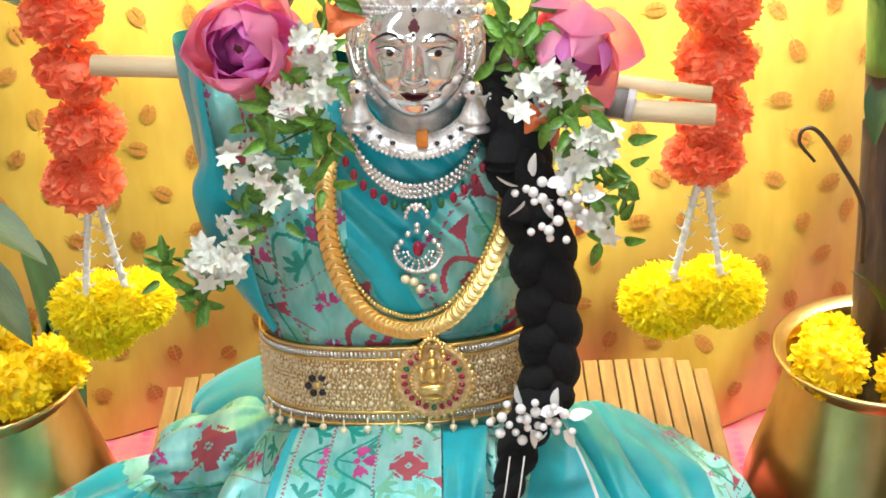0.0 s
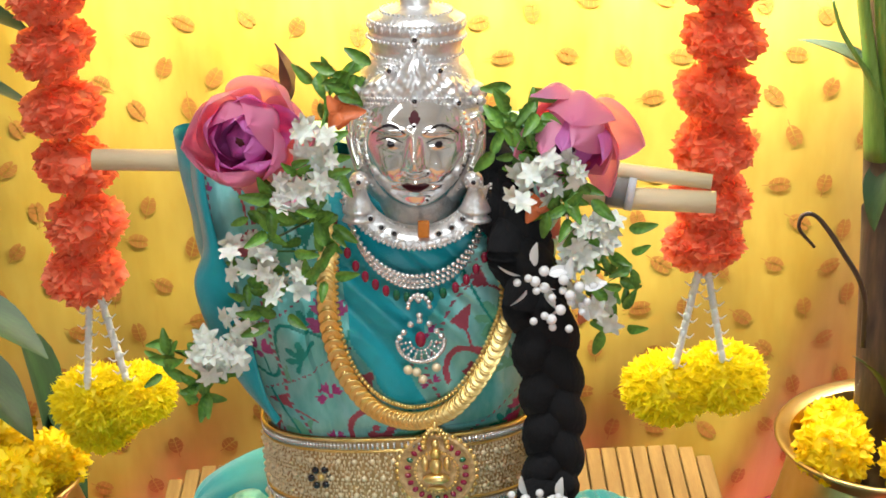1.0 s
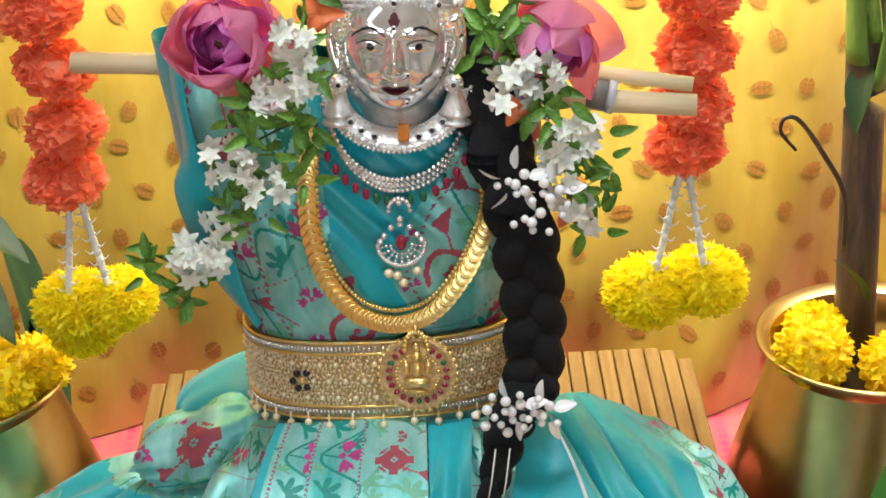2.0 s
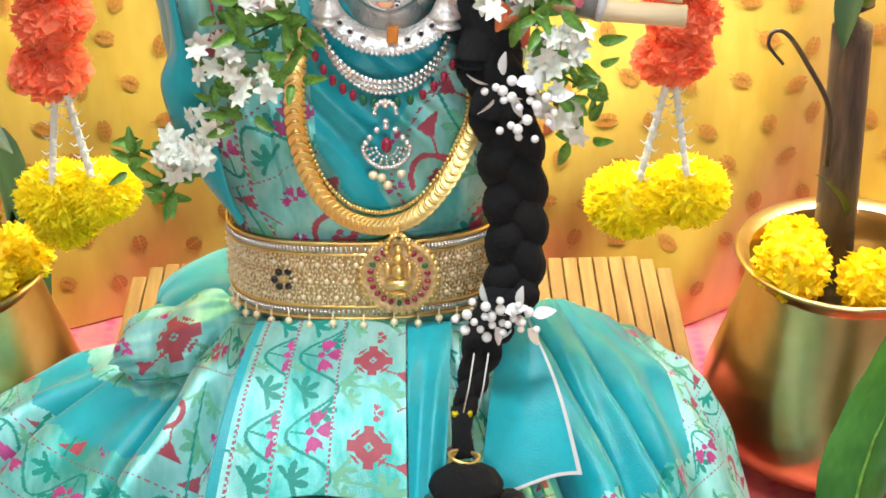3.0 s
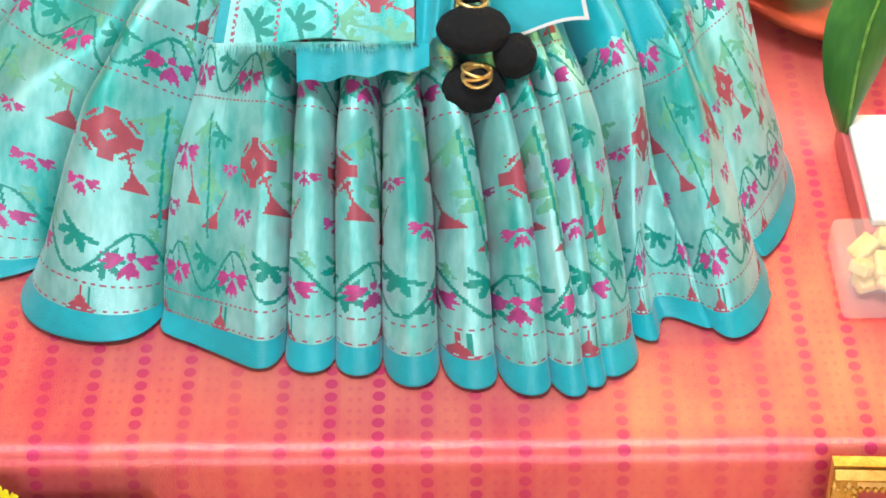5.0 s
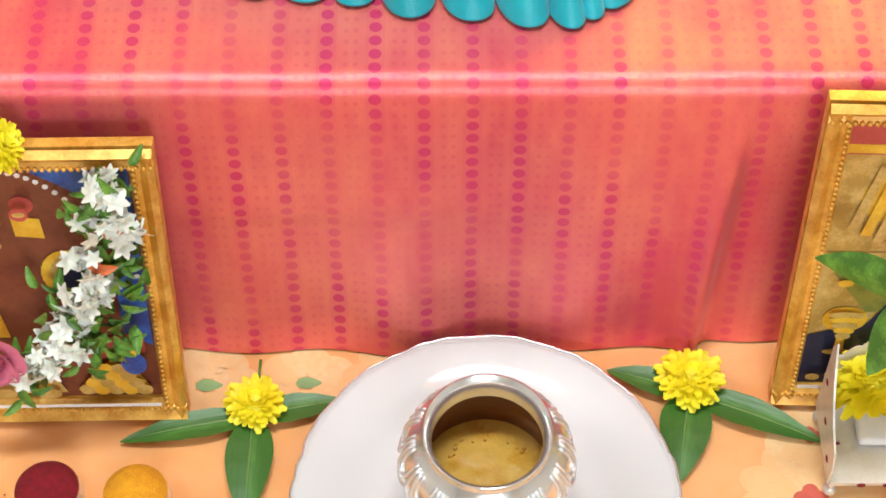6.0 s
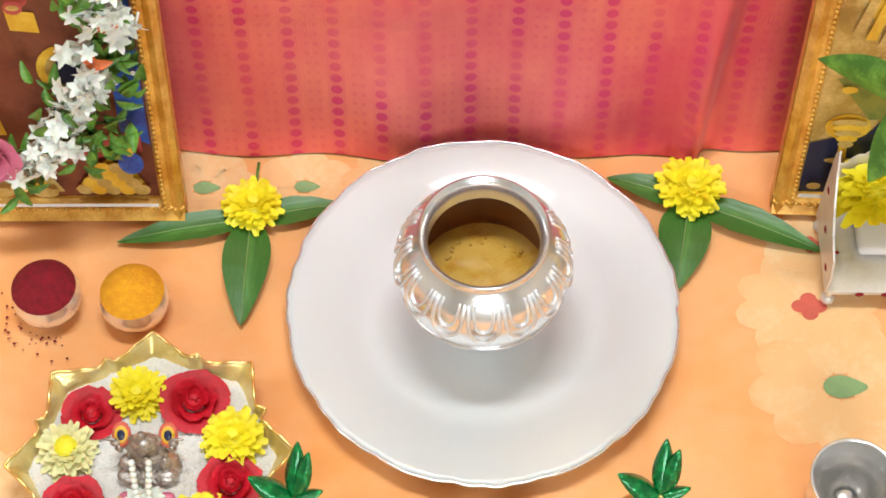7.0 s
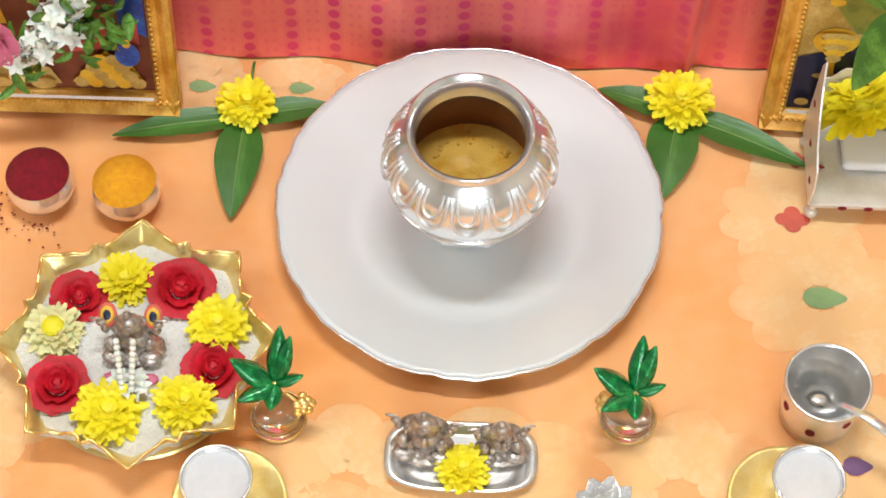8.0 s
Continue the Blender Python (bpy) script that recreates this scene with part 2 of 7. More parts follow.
def tube(bm, pts, radius, n=8, mi=0, flat=1.0):
    """A round tube through pts; radius is a number or a function of 0..1; the ends are capped."""
    pts = [Vector(p) for p in pts]
    rings = []
    ref = Vector((0, 0, 1))
    for i, p in enumerate(pts):
        d = (pts[min(i + 1, len(pts) - 1)] - pts[max(i - 1, 0)]).normalized()
        a = d.cross(ref)
        if a.length < 0.05:
            a = d.cross(Vector((0, 1, 0)))
        a.normalize()
        b = d.cross(a).normalized()
        r = radius(i / (len(pts) - 1)) if callable(radius) else radius
        rings.append([bm.verts.new(p + a * r * math.cos(2 * math.pi * k / n) + b * r * flat * math.sin(2 * math.pi * k / n)) for k in range(n)])
    for r0, r1 in zip(rings, rings[1:]):
        for k in range(n):
            f = bm.faces.new((r0[k], r0[(k + 1) % n], r1[(k + 1) % n], r1[k]))
            f.smooth = True
            f.material_index = mi
    for r in (rings[0], rings[-1]):
        bm.faces.new(r).material_index = mi
    return bm


def spline(pts, n):
    """Catmull-Rom through pts, n samples."""
    pts = [Vector(p) for p in pts]
    q = [pts[0] * 2 - pts[1]] + pts + [pts[-1] * 2 - pts[-2]]
    out = []
    for i in range(n):
        s = i / (n - 1) * (len(pts) - 1)
        k = min(int(s), len(pts) - 2)
        t = s - k
        a, b, c, d = q[k:k + 4]
        out.append(0.5 * ((2 * b) + (c - a) * t + (2 * a - 5 * b + 4 * c - d) * t * t + (3 * b - a - 3 * c + d) * t ** 3))
    return out


def lerp(a, b, t):
    return a + (b - a) * t


def table_of(pairs, x):
    """Piecewise smooth interpolation in a short table of (x, value)."""
    if x <= pairs[0][0]:
        return pairs[0][1]
    for (a, va), (b, vb) in zip(pairs, pairs[1:]):
        if x <= b:
            t = (x - a) / (b - a)
            return lerp(va, vb, t * t * (3 - 2 * t))
    return pairs[-1][1]


def leaf_blade(bm, length, width, bend=0.3, fold=0.25, mi=0, n=9, tip=1.6):
    """A pointed leaf along +x, bent down, folded at its rib."""
    rows = []
    for i in range(n + 1):
        t = i / n
        w = width * 0.5 * (math.sin(math.pi * min(1, t ** 0.8)) ** 0.8 if t < 1 else 0) * (1 - 0.25 * t) + 0.0008
        x = length * t
        z = -bend * length * t * t
        rows.append([bm.verts.new((x, -w, z + fold * w)), bm.verts.new((x, -w * 0.5, z + fold * 0.35 * w)), bm.verts.new((x, 0, z)),
                     bm.verts.new((x, w * 0.5, z + fold * 0.35 * w)), bm.verts.new((x, w, z + fold * w))])
    for a, b in zip(rows, rows[1:]):
        for k in range(4):
            f = bm.faces.new((a[k], b[k], b[k + 1], a[k + 1]))
            f.smooth = True
            f.material_index = mi
    return bm


def pompom(r, petals=190, squash=0.85, seed=1, ruffle=0.2, width=0.34):
    """A ball of many small ruffled petals."""
    rnd = random.Random(seed)
    bm = bmesh.new()
    ball(bm, (0, 0, 0), r * 0.84, 14, 9, (1, 1, squash))
    for i in range(petals):
        z = 1 - 2 * (i + 0.5) / petals
        a = i * 2.39996 + rnd.uniform(-0.2, 0.2)
        d = Vector((math.sqrt(1 - z * z) * math.cos(a), math.sqrt(1 - z * z) * math.sin(a), z)) + Vector([rnd.uniform(-0.12, 0.12) for _ in range(3)])
        d.normalize()
        s = d.cross(Vector((rnd.uniform(-1, 1), rnd.uniform(-1, 1), rnd.uniform(-1, 1)))).normalized()
        u = d.cross(s)
        w = r * width * rnd.uniform(0.7, 1.2)
        l0, l1 = r * 0.74, r * rnd.uniform(1 - ruffle, 1 + ruffle * 0.6)
        k = rnd.uniform(-0.25, 0.25) * r
        sq = Vector((1, 1, squash))
        p = [d * l0 - s * w * 0.3, d * l0 + s * w * 0.3, d * l1 * 0.9 + s * w * 0.62 + u * k, d * l1 + u * (k + 0.1 * r), d * l1 * 0.9 - s * w * 0.62 + u * k * 0.4]
        vs = [bm.verts.new(q * sq) for q in p]
        for t in ((0, 1, 2), (0, 2, 3), (0, 3, 4)):
            bm.faces.new([vs[j] for j in t])
    return bm


# ---- the room that closes the place ----
def room():
    for name, b in (("floor", (-2.2, -3.0, -0.06, 2.2, 1.2, -0.003)), ("wall_north", (-2.2, 1.2, 0, 2.2, 1.3, 2.7)), ("wall_south", (-2.2, -3.1, 0, 2.2, -3.0, 2.7)),
                    ("wall_east", (2.2, -3.0, 0, 2.3, 1.2, 2.7)), ("wall_west", (-2.3, -3.0, 0, -2.2, 1.2, 2.7)), ("ceiling", (-2.2, -3.0, 2.7, 2.2, 1.2, 2.8))):
        bm = bmesh.new()
        box(bm, *b)
        tagged(finish(name, bm, FLOORM if name == "floor" else WALL, smooth=False), kind="structure")


room()


def ground_z(x, y):
    return 0.0015 * noise.noise((x * 9, y * 5, 3)) + 0.0012 * noise.noise((x * 3, y * 22, 1)) - 0.0015


def mat_cloth():
    def f(u, v):
        x, y = lerp(-1.1, 1.1, u), lerp(-1.3, 0.3, v)
        return Vector((x, y, ground_z(x, y)))
    ob = tagged(finish("ground", grid(f, 300, 220), MATC), "orange cotton cloth printed with cream flowers, spread flat", "cloth", kind="structure")
    return ob


GROUND = mat_cloth()

# ---- the altar table under its silk ----
TZ = 0.287


def drape():
    bm = bmesh.new()
    # section from the back over the rounded front edge down to the floor: (y, z, length)
    sec = [(0.80, TZ)] + [(0.8 - 0.077 * k, TZ) for k in range(1, 11)] + [(0.018, TZ)]
    for k in range(1, 7):
        a = math.radians(15 * k)
        sec.append((0.018 - 0.018 * math.sin(a), TZ - 0.018 * (1 - math.cos(a))))
    for k in range(1, 19):
        z = (TZ - 0.018) * (1 - k / 18)
        sec.append((-0.036 * (1 - z / TZ) ** 1.2, z + 0.001))
    run = [0.0]
    for a, b in zip(sec, sec[1:]):
        run.append(run[-1] + math.hypot(b[0] - a[0], b[1] - a[1]))
    nx = 420

    def f(u, v):
        x = lerp(-0.75, 0.75, u)
        k = round(v * (len(sec) - 1))
        y, z = sec[k]
        if k > 17:
            g = 1 - z / TZ
            y += g * (0.007 * noise.noise((x * 7, z * 2, 0)) + 0.004 * math.sin(x * 38 + 1.5 * math.sin(x * 9)))
            step = 1 / (1 + math.exp(-(x - 0.222 + 0.02 * g) * 420))
            y += step * 0.013 * min(1.0, max(0.0, g - 0.2) * 2.4)
            y -= 0.007 * math.exp(-((x - 0.214 + 0.02 * g) / 0.007) ** 2) * g
            y -= 0.006 * math.exp(-((z - 0.165) / 0.006) ** 2) * max(0, math.sin(x * 6 + 2)) * g
        else:
            z += 0.0012 * noise.noise((x * 14, y * 14, 5))
        return Vector((x, y, z))
    grid(f, nx, len(sec) - 1, bm, uv=lambda u, v: (lerp(-0.75, 0.75, u) + 0.004, run[round(v * (len(sec) - 1))]))
    t = thing("altar_table", 0, 0, 0, "low altar table covered by coral silk with magenta dots", "table")
    part("silk_cover", bm, SILKP, t, "coral and magenta brocade silk cover")
    b2 = bmesh.new()
    box(b2, -0.72, 0.03, 0.24, 0.72, 0.79, TZ - 0.004, 0.004)
    part("tabletop", b2, WOOD, t)
    for x in (-0.68, 0.68):
        for y in (0.08, 0.74):
            b3 = bmesh.new()
            box(b3, x - 0.025, y - 0.025, 0, x + 0.025, y + 0.025, 0.24, 0.003)
            part("leg", b3, WOOD, t)


drape()


# ---- yellow cloth behind ----
def back_y(x, z):
    return 0.76 + 0.010 * math.sin(x * 17 + 1.2 * math.sin(z * 5)) + 0.014 * noise.noise((x * 5, 2, z * 2)) - 0.05 * max(0, 0.60 - z) * math.sin(x * 31 + 2 * math.sin(z * 9)) + 0.006 * noise.noise((x * 16, 0, z * 7))


def backdrop():
    ob = tagged(finish("backdrop", grid(lambda u, v: Vector((lerp(-1.0, 1.0, u), back_y(lerp(-1, 1, u), lerp(TZ + 0.002, 1.6, v)), lerp(TZ + 0.002, 1.6, v))), 200, 90), YCLOTH),
                "glossy yellow cloth printed with small ochre leaves", "cloth", kind="structure")
    rnd = random.Random(4)
    bm = bmesh.new()
    for i in range(-14, 15):
        for j in range(0, 17):
            cx = i * 0.052 + (0.026 if j % 2 else 0) + rnd.uniform(-0.010, 0.010)
            cz = 0.34 + j * 0.042 + rnd.uniform(-0.009, 0.009)
            a, L, W = rnd.uniform(-0.9, 0.9) + (1.57 if rnd.random() < 0.5 else -0.6), 0.0105 * rnd.uniform(0.9, 1.1), 0.0070
            for side in (1, -1):
                # four lobes a side, parted by the unprinted veins
                for k in range(4):
                    t0, t1 = -0.92 + 0.44 * k, -0.55 + 0.44 * k
                    wid = lambda t: max(0.0, (1 - max(0, t) ** 2.2) * (1 - max(0, -t) ** 3.0)) ** 0.7
                    quad = [(t0, 0.07), (t1, 0.07), (t1 + 0.16, wid(min(1, t1 + 0.10))), (t0 + 0.12, wid(t0 + 0.06))]
                    vs = []
                    for p, q in quad if side > 0 else quad[::-1]:
                        q *= side
                        x = cx + (p * L * math.cos(a) - q * W * math.sin(a))
                        z = cz + (p * L * math.sin(a) + q * W * math.cos(a))
                        vs.append(bm.verts.new((x, back_y(x, z) - 0.0016, z)))
                    bm.faces.new(vs)
            vs = []
            for p, q in ((-1.45, -0.05), (-1.45, 0.07), (-0.9, 0.05), (-0.9, -0.05)):
                x = cx + (p * L * math.cos(a) - q * W * math.sin(a))
                z = cz + (p * L * math.sin(a) + q * W * math.cos(a))
                vs.append(bm.verts.new((x, back_y(x, z) - 0.0016, z)))
            bm.faces.new(vs)
    tagged(finish("leaf_print", bm, LEAFPRINT, ob, smooth=False), kind="stuff")


backdrop()


# ---- wooden stool ----
def stool():
    t = thing("low_stool", -0.03, 0.49, TZ, "honey-coloured slatted wooden stool under the idol", "stool")
    n, w = 35, 0.0144
    for i in range(n):
        x = (i - (n - 1) / 2) * w
        e = abs(x) / (n * w / 2)
        cut = 0.035 * max(0, (e - 0.86) / 0.14) ** 2
        bm = bmesh.new()
        box(bm, x - w / 2 + 0.0006, -0.19 + cut, 0.095, x + w / 2 - 0.0006, 0.20 - cut, 0.113, 0.0015)
        part("slat", bm, WOOD, t, smooth=False)
    for y in (-0.13, 0.14):
        bm = bmesh.new()
        box(bm, -0.24, y - 0.02, 0.070, 0.24, y + 0.02, 0.094)
        part("batten", bm, DARKWOOD, t, smooth=False)
    for x in (-0.21, 0.21):
        for y in (-0.13, 0.14):
            bm = bmesh.new()
            box(bm, x - 0.018, y - 0.018, 0.001, x + 0.018, y + 0.018, 0.0695, 0.003)
            part("leg", bm, WOOD, t, smooth=False)


stool()


# ---- the dressed idol: sari, belt, jewels, braid, mask ----
def cell_hash(i, j, k=0):
    v = math.sin(i * 127.1 + j * 311.7 + k * 74.7) * 43758.5453
    return v - math.floor(v)


CLOTHS = [MINT, TEAL, WTEAL, WGREEN, WMAG, WRED, WPURP]


def lotus_motif(dx, dy, r):
    """A woven flower: three fan petals with toothed ends on a small calyx."""
    d = math.hypot(dx, dy)
    if d > r:
        return False
    if d < r * 0.16:
        return True
    a = math.atan2(dx, dy)
    for c in (-1.25, 0.0, 1.25):
        q = abs(a - c)
        if q < 0.46 and d > r * (0.20 + 0.5 * (q / 0.46) ** 2 * 0.5):
            return d < r * (1.0 - 0.22 * abs(math.sin((a - c) * 10)))
    return False


def palm_leaf(dx, dy, r, turn):
    """A woven leaf of five pointed fingers."""
    d = math.hypot(dx, dy)
    if d > r:
        return False
    a = (math.atan2(dx, dy) + turn + math.pi) % (2 * math.pi) - math.pi
    return abs(a) < 1.75 and d < r * (0.40 + 0.60 * abs(math.cos(a * 3.75)) ** 1.2)


def bud(dx, dy):
    """A red three-cornered bud on a thin stalk."""
    return (0 < dy < 0.0145 and abs(dx) < dy * 0.66) or (abs(dx) < 0.0009 and -0.015 < dy <= 0)


BAND = 0.152


def weave(a, b):
    """Slot of CLOTHS at a place of the brocade, a across and b along, in metres: a vine border between dotted lines, then an open field."""
    row = math.floor(b / BAND)
    y = b - row * BAND
    if (y < 0.0013 or abs(y - 0.047) < 0.00065) and (a % 0.0052) < 0.0028:
        return 6
    if y < 0.047:
        i = math.floor(a / 0.066)
        x = a - i * 0.066
        h = cell_hash(i, row)
        vine = 0.024 + 0.017 * math.sin(2 * math.pi * x / 0.066)
        if abs(y - vine) < 0.0011 * (1 + 0.9 * abs(math.cos(2 * math.pi * x / 0.066))):
            return 2
        if lotus_motif(x - 0.0485, y - 0.024, 0.0185):
            return 4
        if abs(x - 0.0485 - 0.25 * (y - 0.016)) < 0.0008 and 0.009 < y < 0.026:
            return 2
        if palm_leaf(x - 0.0165, y - 0.013, 0.0150, 0.5) or palm_leaf(x - 0.0335, y - 0.030, 0.0130, -0.9):
            return 2
        if palm_leaf(x - 0.062, y - 0.006, 0.008, 1.2):
            return 3
        return 0
    # open field
    y -= 0.047
    i = math.floor((a + 0.02) / 0.088)
    x = a + 0.02 - i * 0.088
    h = cell_hash(i, row, 5)
    k = int(h * 3.99)
    if abs(x - 0.052 - 0.12 * (y - 0.04)) < 0.0011 and y > 0.012:
        return 2
    if palm_leaf(x - 0.060, y - 0.060, 0.0185, 0.9) or palm_leaf(x - 0.042, y - 0.022, 0.0150, -0.8):
        return 3
    if palm_leaf(x - 0.066, y - 0.026, 0.0130, 0.5):
        return 2 if h > 0.5 else 3
    if bud(x - 0.036 - 0.35 * (y - 0.068), y - 0.068) or bud(x - 0.071 + 0.5 * (y - 0.078), y - 0.084):
        return 5
    if k == 2:
        if lotus_motif(x - 0.020, y - 0.040, 0.020):
            return 4
    elif k == 0:
        # large toothed star with an open centre
        dx, dy = abs(x - 0.021), abs(y - 0.046)
        if dx + dy < 0.0042:
            return 5 if dx + dy < 0.0016 else 0
        if max(dx, dy) < 0.0125 + 0.0030 * math.sin((dx + dy) * 900) or (min(dx, dy) < 0.0045 and max(dx, dy) < 0.0185):
            return 5
    elif k == 1:
        # curled paisley
        dx, dy = x - 0.022, y - 0.044
        d, t = math.hypot(dx, dy), math.atan2(dy, dx)
        w = 0.005 + 0.0024 * (t + math.pi)
        if abs(d - w) < 0.0030 - 0.0006 * t * 0.5:
            return 5
        if d < 0.0028:
            return 5
    else:
        if bud(x - 0.020, y - 0.036):
            return 5
        if palm_leaf(x - 0.014, y - 0.018, 0.0105, 0.3):
            return 3
    if lotus_motif(x - 0.010, y - 0.082, 0.0120) or lotus_motif(x - 0.078, y - 0.050, 0.0095):
        return 4
    return 0


HEM = [(-0.48, 0.44), (-0.45, 0.28), (-0.335, 0.165), (-0.225, 0.115), (-0.14, 0.097), (-0.04, 0.086), (0.068, 0.070), (0.115, 0.088), (0.165, 0.118), (0.215, 0.118), (0.252, 0.20), (0.28, 0.30), (0.262, 0.42)]
WAIST = [(-0.225, 0.50, 0.450), (-0.205, 0.47, 0.462), (-0.168, 0.42, 0.503), (-0.145, 0.38, 0.535), (-0.10, 0.355, 0.54), (-0.05, 0.345, 0.54), (0.0, 0.35, 0.54), (0.035, 0.365, 0.54),
         (0.055, 0.39, 0.535), (0.075, 0.40, 0.53), (0.10, 0.42, 0.52), (0.13, 0.44, 0.495), (0.15, 0.46, 0.47)]
HEM_S = spline([(x, y, 0) for x, y in HEM], 241)
WAIST_S = spline(WAIST, 241)
PHASE = [(0, 0), (3, 3), (4, 3.5), (7, 11.5), (8, 12.5), (9.2, 13.5), (10.4, 14.5), (12, 15.6)]
DEPTH = [(0, 0.066), (2.4, 0.088), (3.6, 0.030), (4.3, 0.096), (7, 0.096), (7.8, 0.082), (9, 0.036), (10, 0.026), (12, 0.018)]


def pick(tab, u):
    s = u * 240
    k = min(int(s), 239)
    return tab[k].lerp(tab[k + 1], s - k)


def skirt(u, v, lift=0.0):
    s = u * 12
    w, h = pick(WAIST_S, u), pick(HEM_S, u)
    h = Vector((h.x, h.y, TZ + 0.004))
    p = w.lerp(h, v)
    out = Vector((h.x + 0.05, h.y - 0.42, 0)).normalized()
    d = (out * 0.62 + Vector((0, 0, 0.78 * (1 - v ** 5))))
    ph = 0.0
    for (a, va), (b, vb) in zip(PHASE, PHASE[1:]):
        if a <= s <= b:
            ph = lerp(va, vb, (s - a) / (b - a))
    ph += 0.17 * noise.noise((s * 1.7, v * 2.2, 4)) + 0.10 * (1 - v) * math.sin(s * 2.1)
    fold = abs(math.sin(math.pi * ph)) ** 0.70 - 0.65
    amp = table_of(DEPTH, s) * (min(1, v * 1.6 + 0.05) if s < 3.6 or s > 7.3 else table_of([(0.30, 0.05), (0.54, 1.0)], v)) * (0.72 + 0.55 * cell_hash(math.floor(ph), 3))
    bulge = 0.030 * math.sin(math.pi * min(1, v * 1.05)) ** 0.8
    crumple = 0.006 * noise.noise((s * 1.1, v * 6, 9)) + 0.003 * noise.noise((s * 3.1, v * 11, 2))
    if 0.1 < v < 0.8 and (s < 3.5 or s > 8.7):
        edge = min(1.0, max(0.0, 3.5 - s) * 2) if s < 3.5 else min(1.0, (s - 8.7) * 2)
        crumple += edge * (0.013 if s < 3.5 else 0.009) * math.sin(9.5 * s + 5 * v + 1.5 * noise.noise((s, v * 3, 7))) * math.sin(math.pi * (v - 0.1) / 0.7)
    side = -0.0068 * math.sin(2 * math.pi * ph) * v * (1 if s < 9.5 else 0.3) * (1.6 if s < 3.2 else 1)
    p = p + Vector((-out.y, out.x, 0)) * side + d * (bulge + amp * fold + crumple * (1 - v * 0.6) + lift)
    p = p - d * 0.055 * math.exp(-((s - 8.05) / 0.20) ** 2) * table_of([(0.5, 0.0), (0.85, 1.0)], v)
    if v > 0.9:
        p.z = max(p.z, TZ + 0.0025)
    return p


def sari_skirt():
    t = thing("sari_skirt", -0.05, 0.40, TZ, "pleated mint and teal brocade sari skirt spread over the altar", "sari")
    inv = Matrix.Translation((0.05, -0.40, -TZ))

    def slot(u, v):
        s = u * 12
        e = 0.025 * noise.noise((s * 2, v * 9, 1)) + 0.030 * abs((s * 5.5) % 1 - 0.5)
        if v > 0.952:
            return 1
        if v > 0.905 and not 0.943 < v < 0.948:
            return 5 if bud((u * 1.55) % 0.074 - 0.037, (v - 0.918) * 0.40) else 2 if abs((u * 1.55) % 0.074 - 0.042) < 0.0009 else 0
        if 0.943 < v < 0.948:
            return 6 if (u * 260) % 1 < 0.5 else 0
        if s > 7.1 and v < 0.44 + e and s < 11.2 - 2 * v:
            return 1
        if s < 2.6 and 0.20 + e < v < 0.34 + e:
            return 1
        return weave(u * 1.55 + 0.02, v * 0.40 + 0.144)
    ob = part("skirt_cloth", grid(skirt, 1250, 270, mi=slot), CLOTHS, t, "mint brocade with teal vines, magenta flowers and a teal hem", m=inv)
    sol = ob.modifiers.new("thickness", "SOLIDIFY")
    sol.thickness, sol.offset = 0.0012, -1

    # gathered roll of cloth at the hip
    def roll(u, v):
        a, b = 2 * math.pi * u, math.pi * v
        r = 1 + 0.16 * noise.noise((3 * math.cos(a), 3 * math.sin(a), 4 * v)) + 0.10 * math.sin(6 * b + 2 * math.cos(a))
        return Vector((-0.184 + 0.060 * r * math.cos(b) - 0.012 * math.sin(a), 0.405 + 0.040 * r * math.sin(b) * math.cos(a), 0.497 + 0.032 * r * math.sin(b) * math.sin(a) + 0.022 * math.cos(b)))
    part("gathered_fold", grid(roll, 120, 90, closed=True, mi=lambda u, v: weave(u * 0.24, v * 0.17)), CLOTHS, t, m=inv)

    def cap(u, v):
        a, b = 2 * math.pi * u, math.pi * v
        r = 1 + 0.12 * noise.noise((2 * math.cos(a), 2 * math.sin(a), 3 * v))
        return Vector((-0.170 + 0.052 * r * math.cos(b), 0.450 + 0.05 * r * math.sin(b) * math.cos(a), 0.515 + 0.026 * r * math.sin(b) * math.sin(a) + 0.012 * math.cos(b)))
    part("gathered_fold", grid(cap, 40, 30, closed=True), TEAL, t, "plain teal end of the sari", m=inv)

    # front panel hanging from the belt
    def panel(x0t, x1t, x0b, x1b, v0, v1, up, wave):
        def f(u, v):
            x = lerp(lerp(x0t, x1t, u), lerp(x0b, x1b, u), v)
            y = lerp(0.337, 0.203, v) - 0.004 * math.sin(math.pi * v)
            z = lerp(0.556, 0.494, v) + up + wave * math.sin(u * 9 + v * 3) * v + 0.014 * math.sin(math.pi * v)
            return Vector((x, y, z))
        return f

    def front(u, v):
        if u < 0.055:
            return 1
        if abs(u - 0.085) < 0.008 or abs(u - 0.30) < 0.007 or abs(u - 0.60) < 0.007:
            return 6 if (v * 38) % 1 < 0.55 else 0
        if u < 0.62:
            return weave(v * 0.15 + 0.01, (u - 0.09) * 0.132 + (0.0 if u < 0.30 else -0.028))
        return [0, 0, 3, 3, 5, 5, 0][weave(v * 0.19 + 0.03, (u - 0.62) * 0.16 + 0.064)]
    ob = part("front_panel", grid(panel(-0.132, -0.022, -0.163, -0.022, 0, 1, 0.0, 0.003), 150, 170, mi=front), CLOTHS, t, "mint panel with a red and magenta vine", m=inv)
    sol = ob.modifiers.new("thickness", "SOLIDIFY")
    sol.thickness = 0.001
    ob = part("front_panel", grid(panel(-0.021, 0.012, -0.021, 0.004, 0, 1, -0.003, 0.006), 30, 40), TEAL, t, "plain teal strip", m=inv)
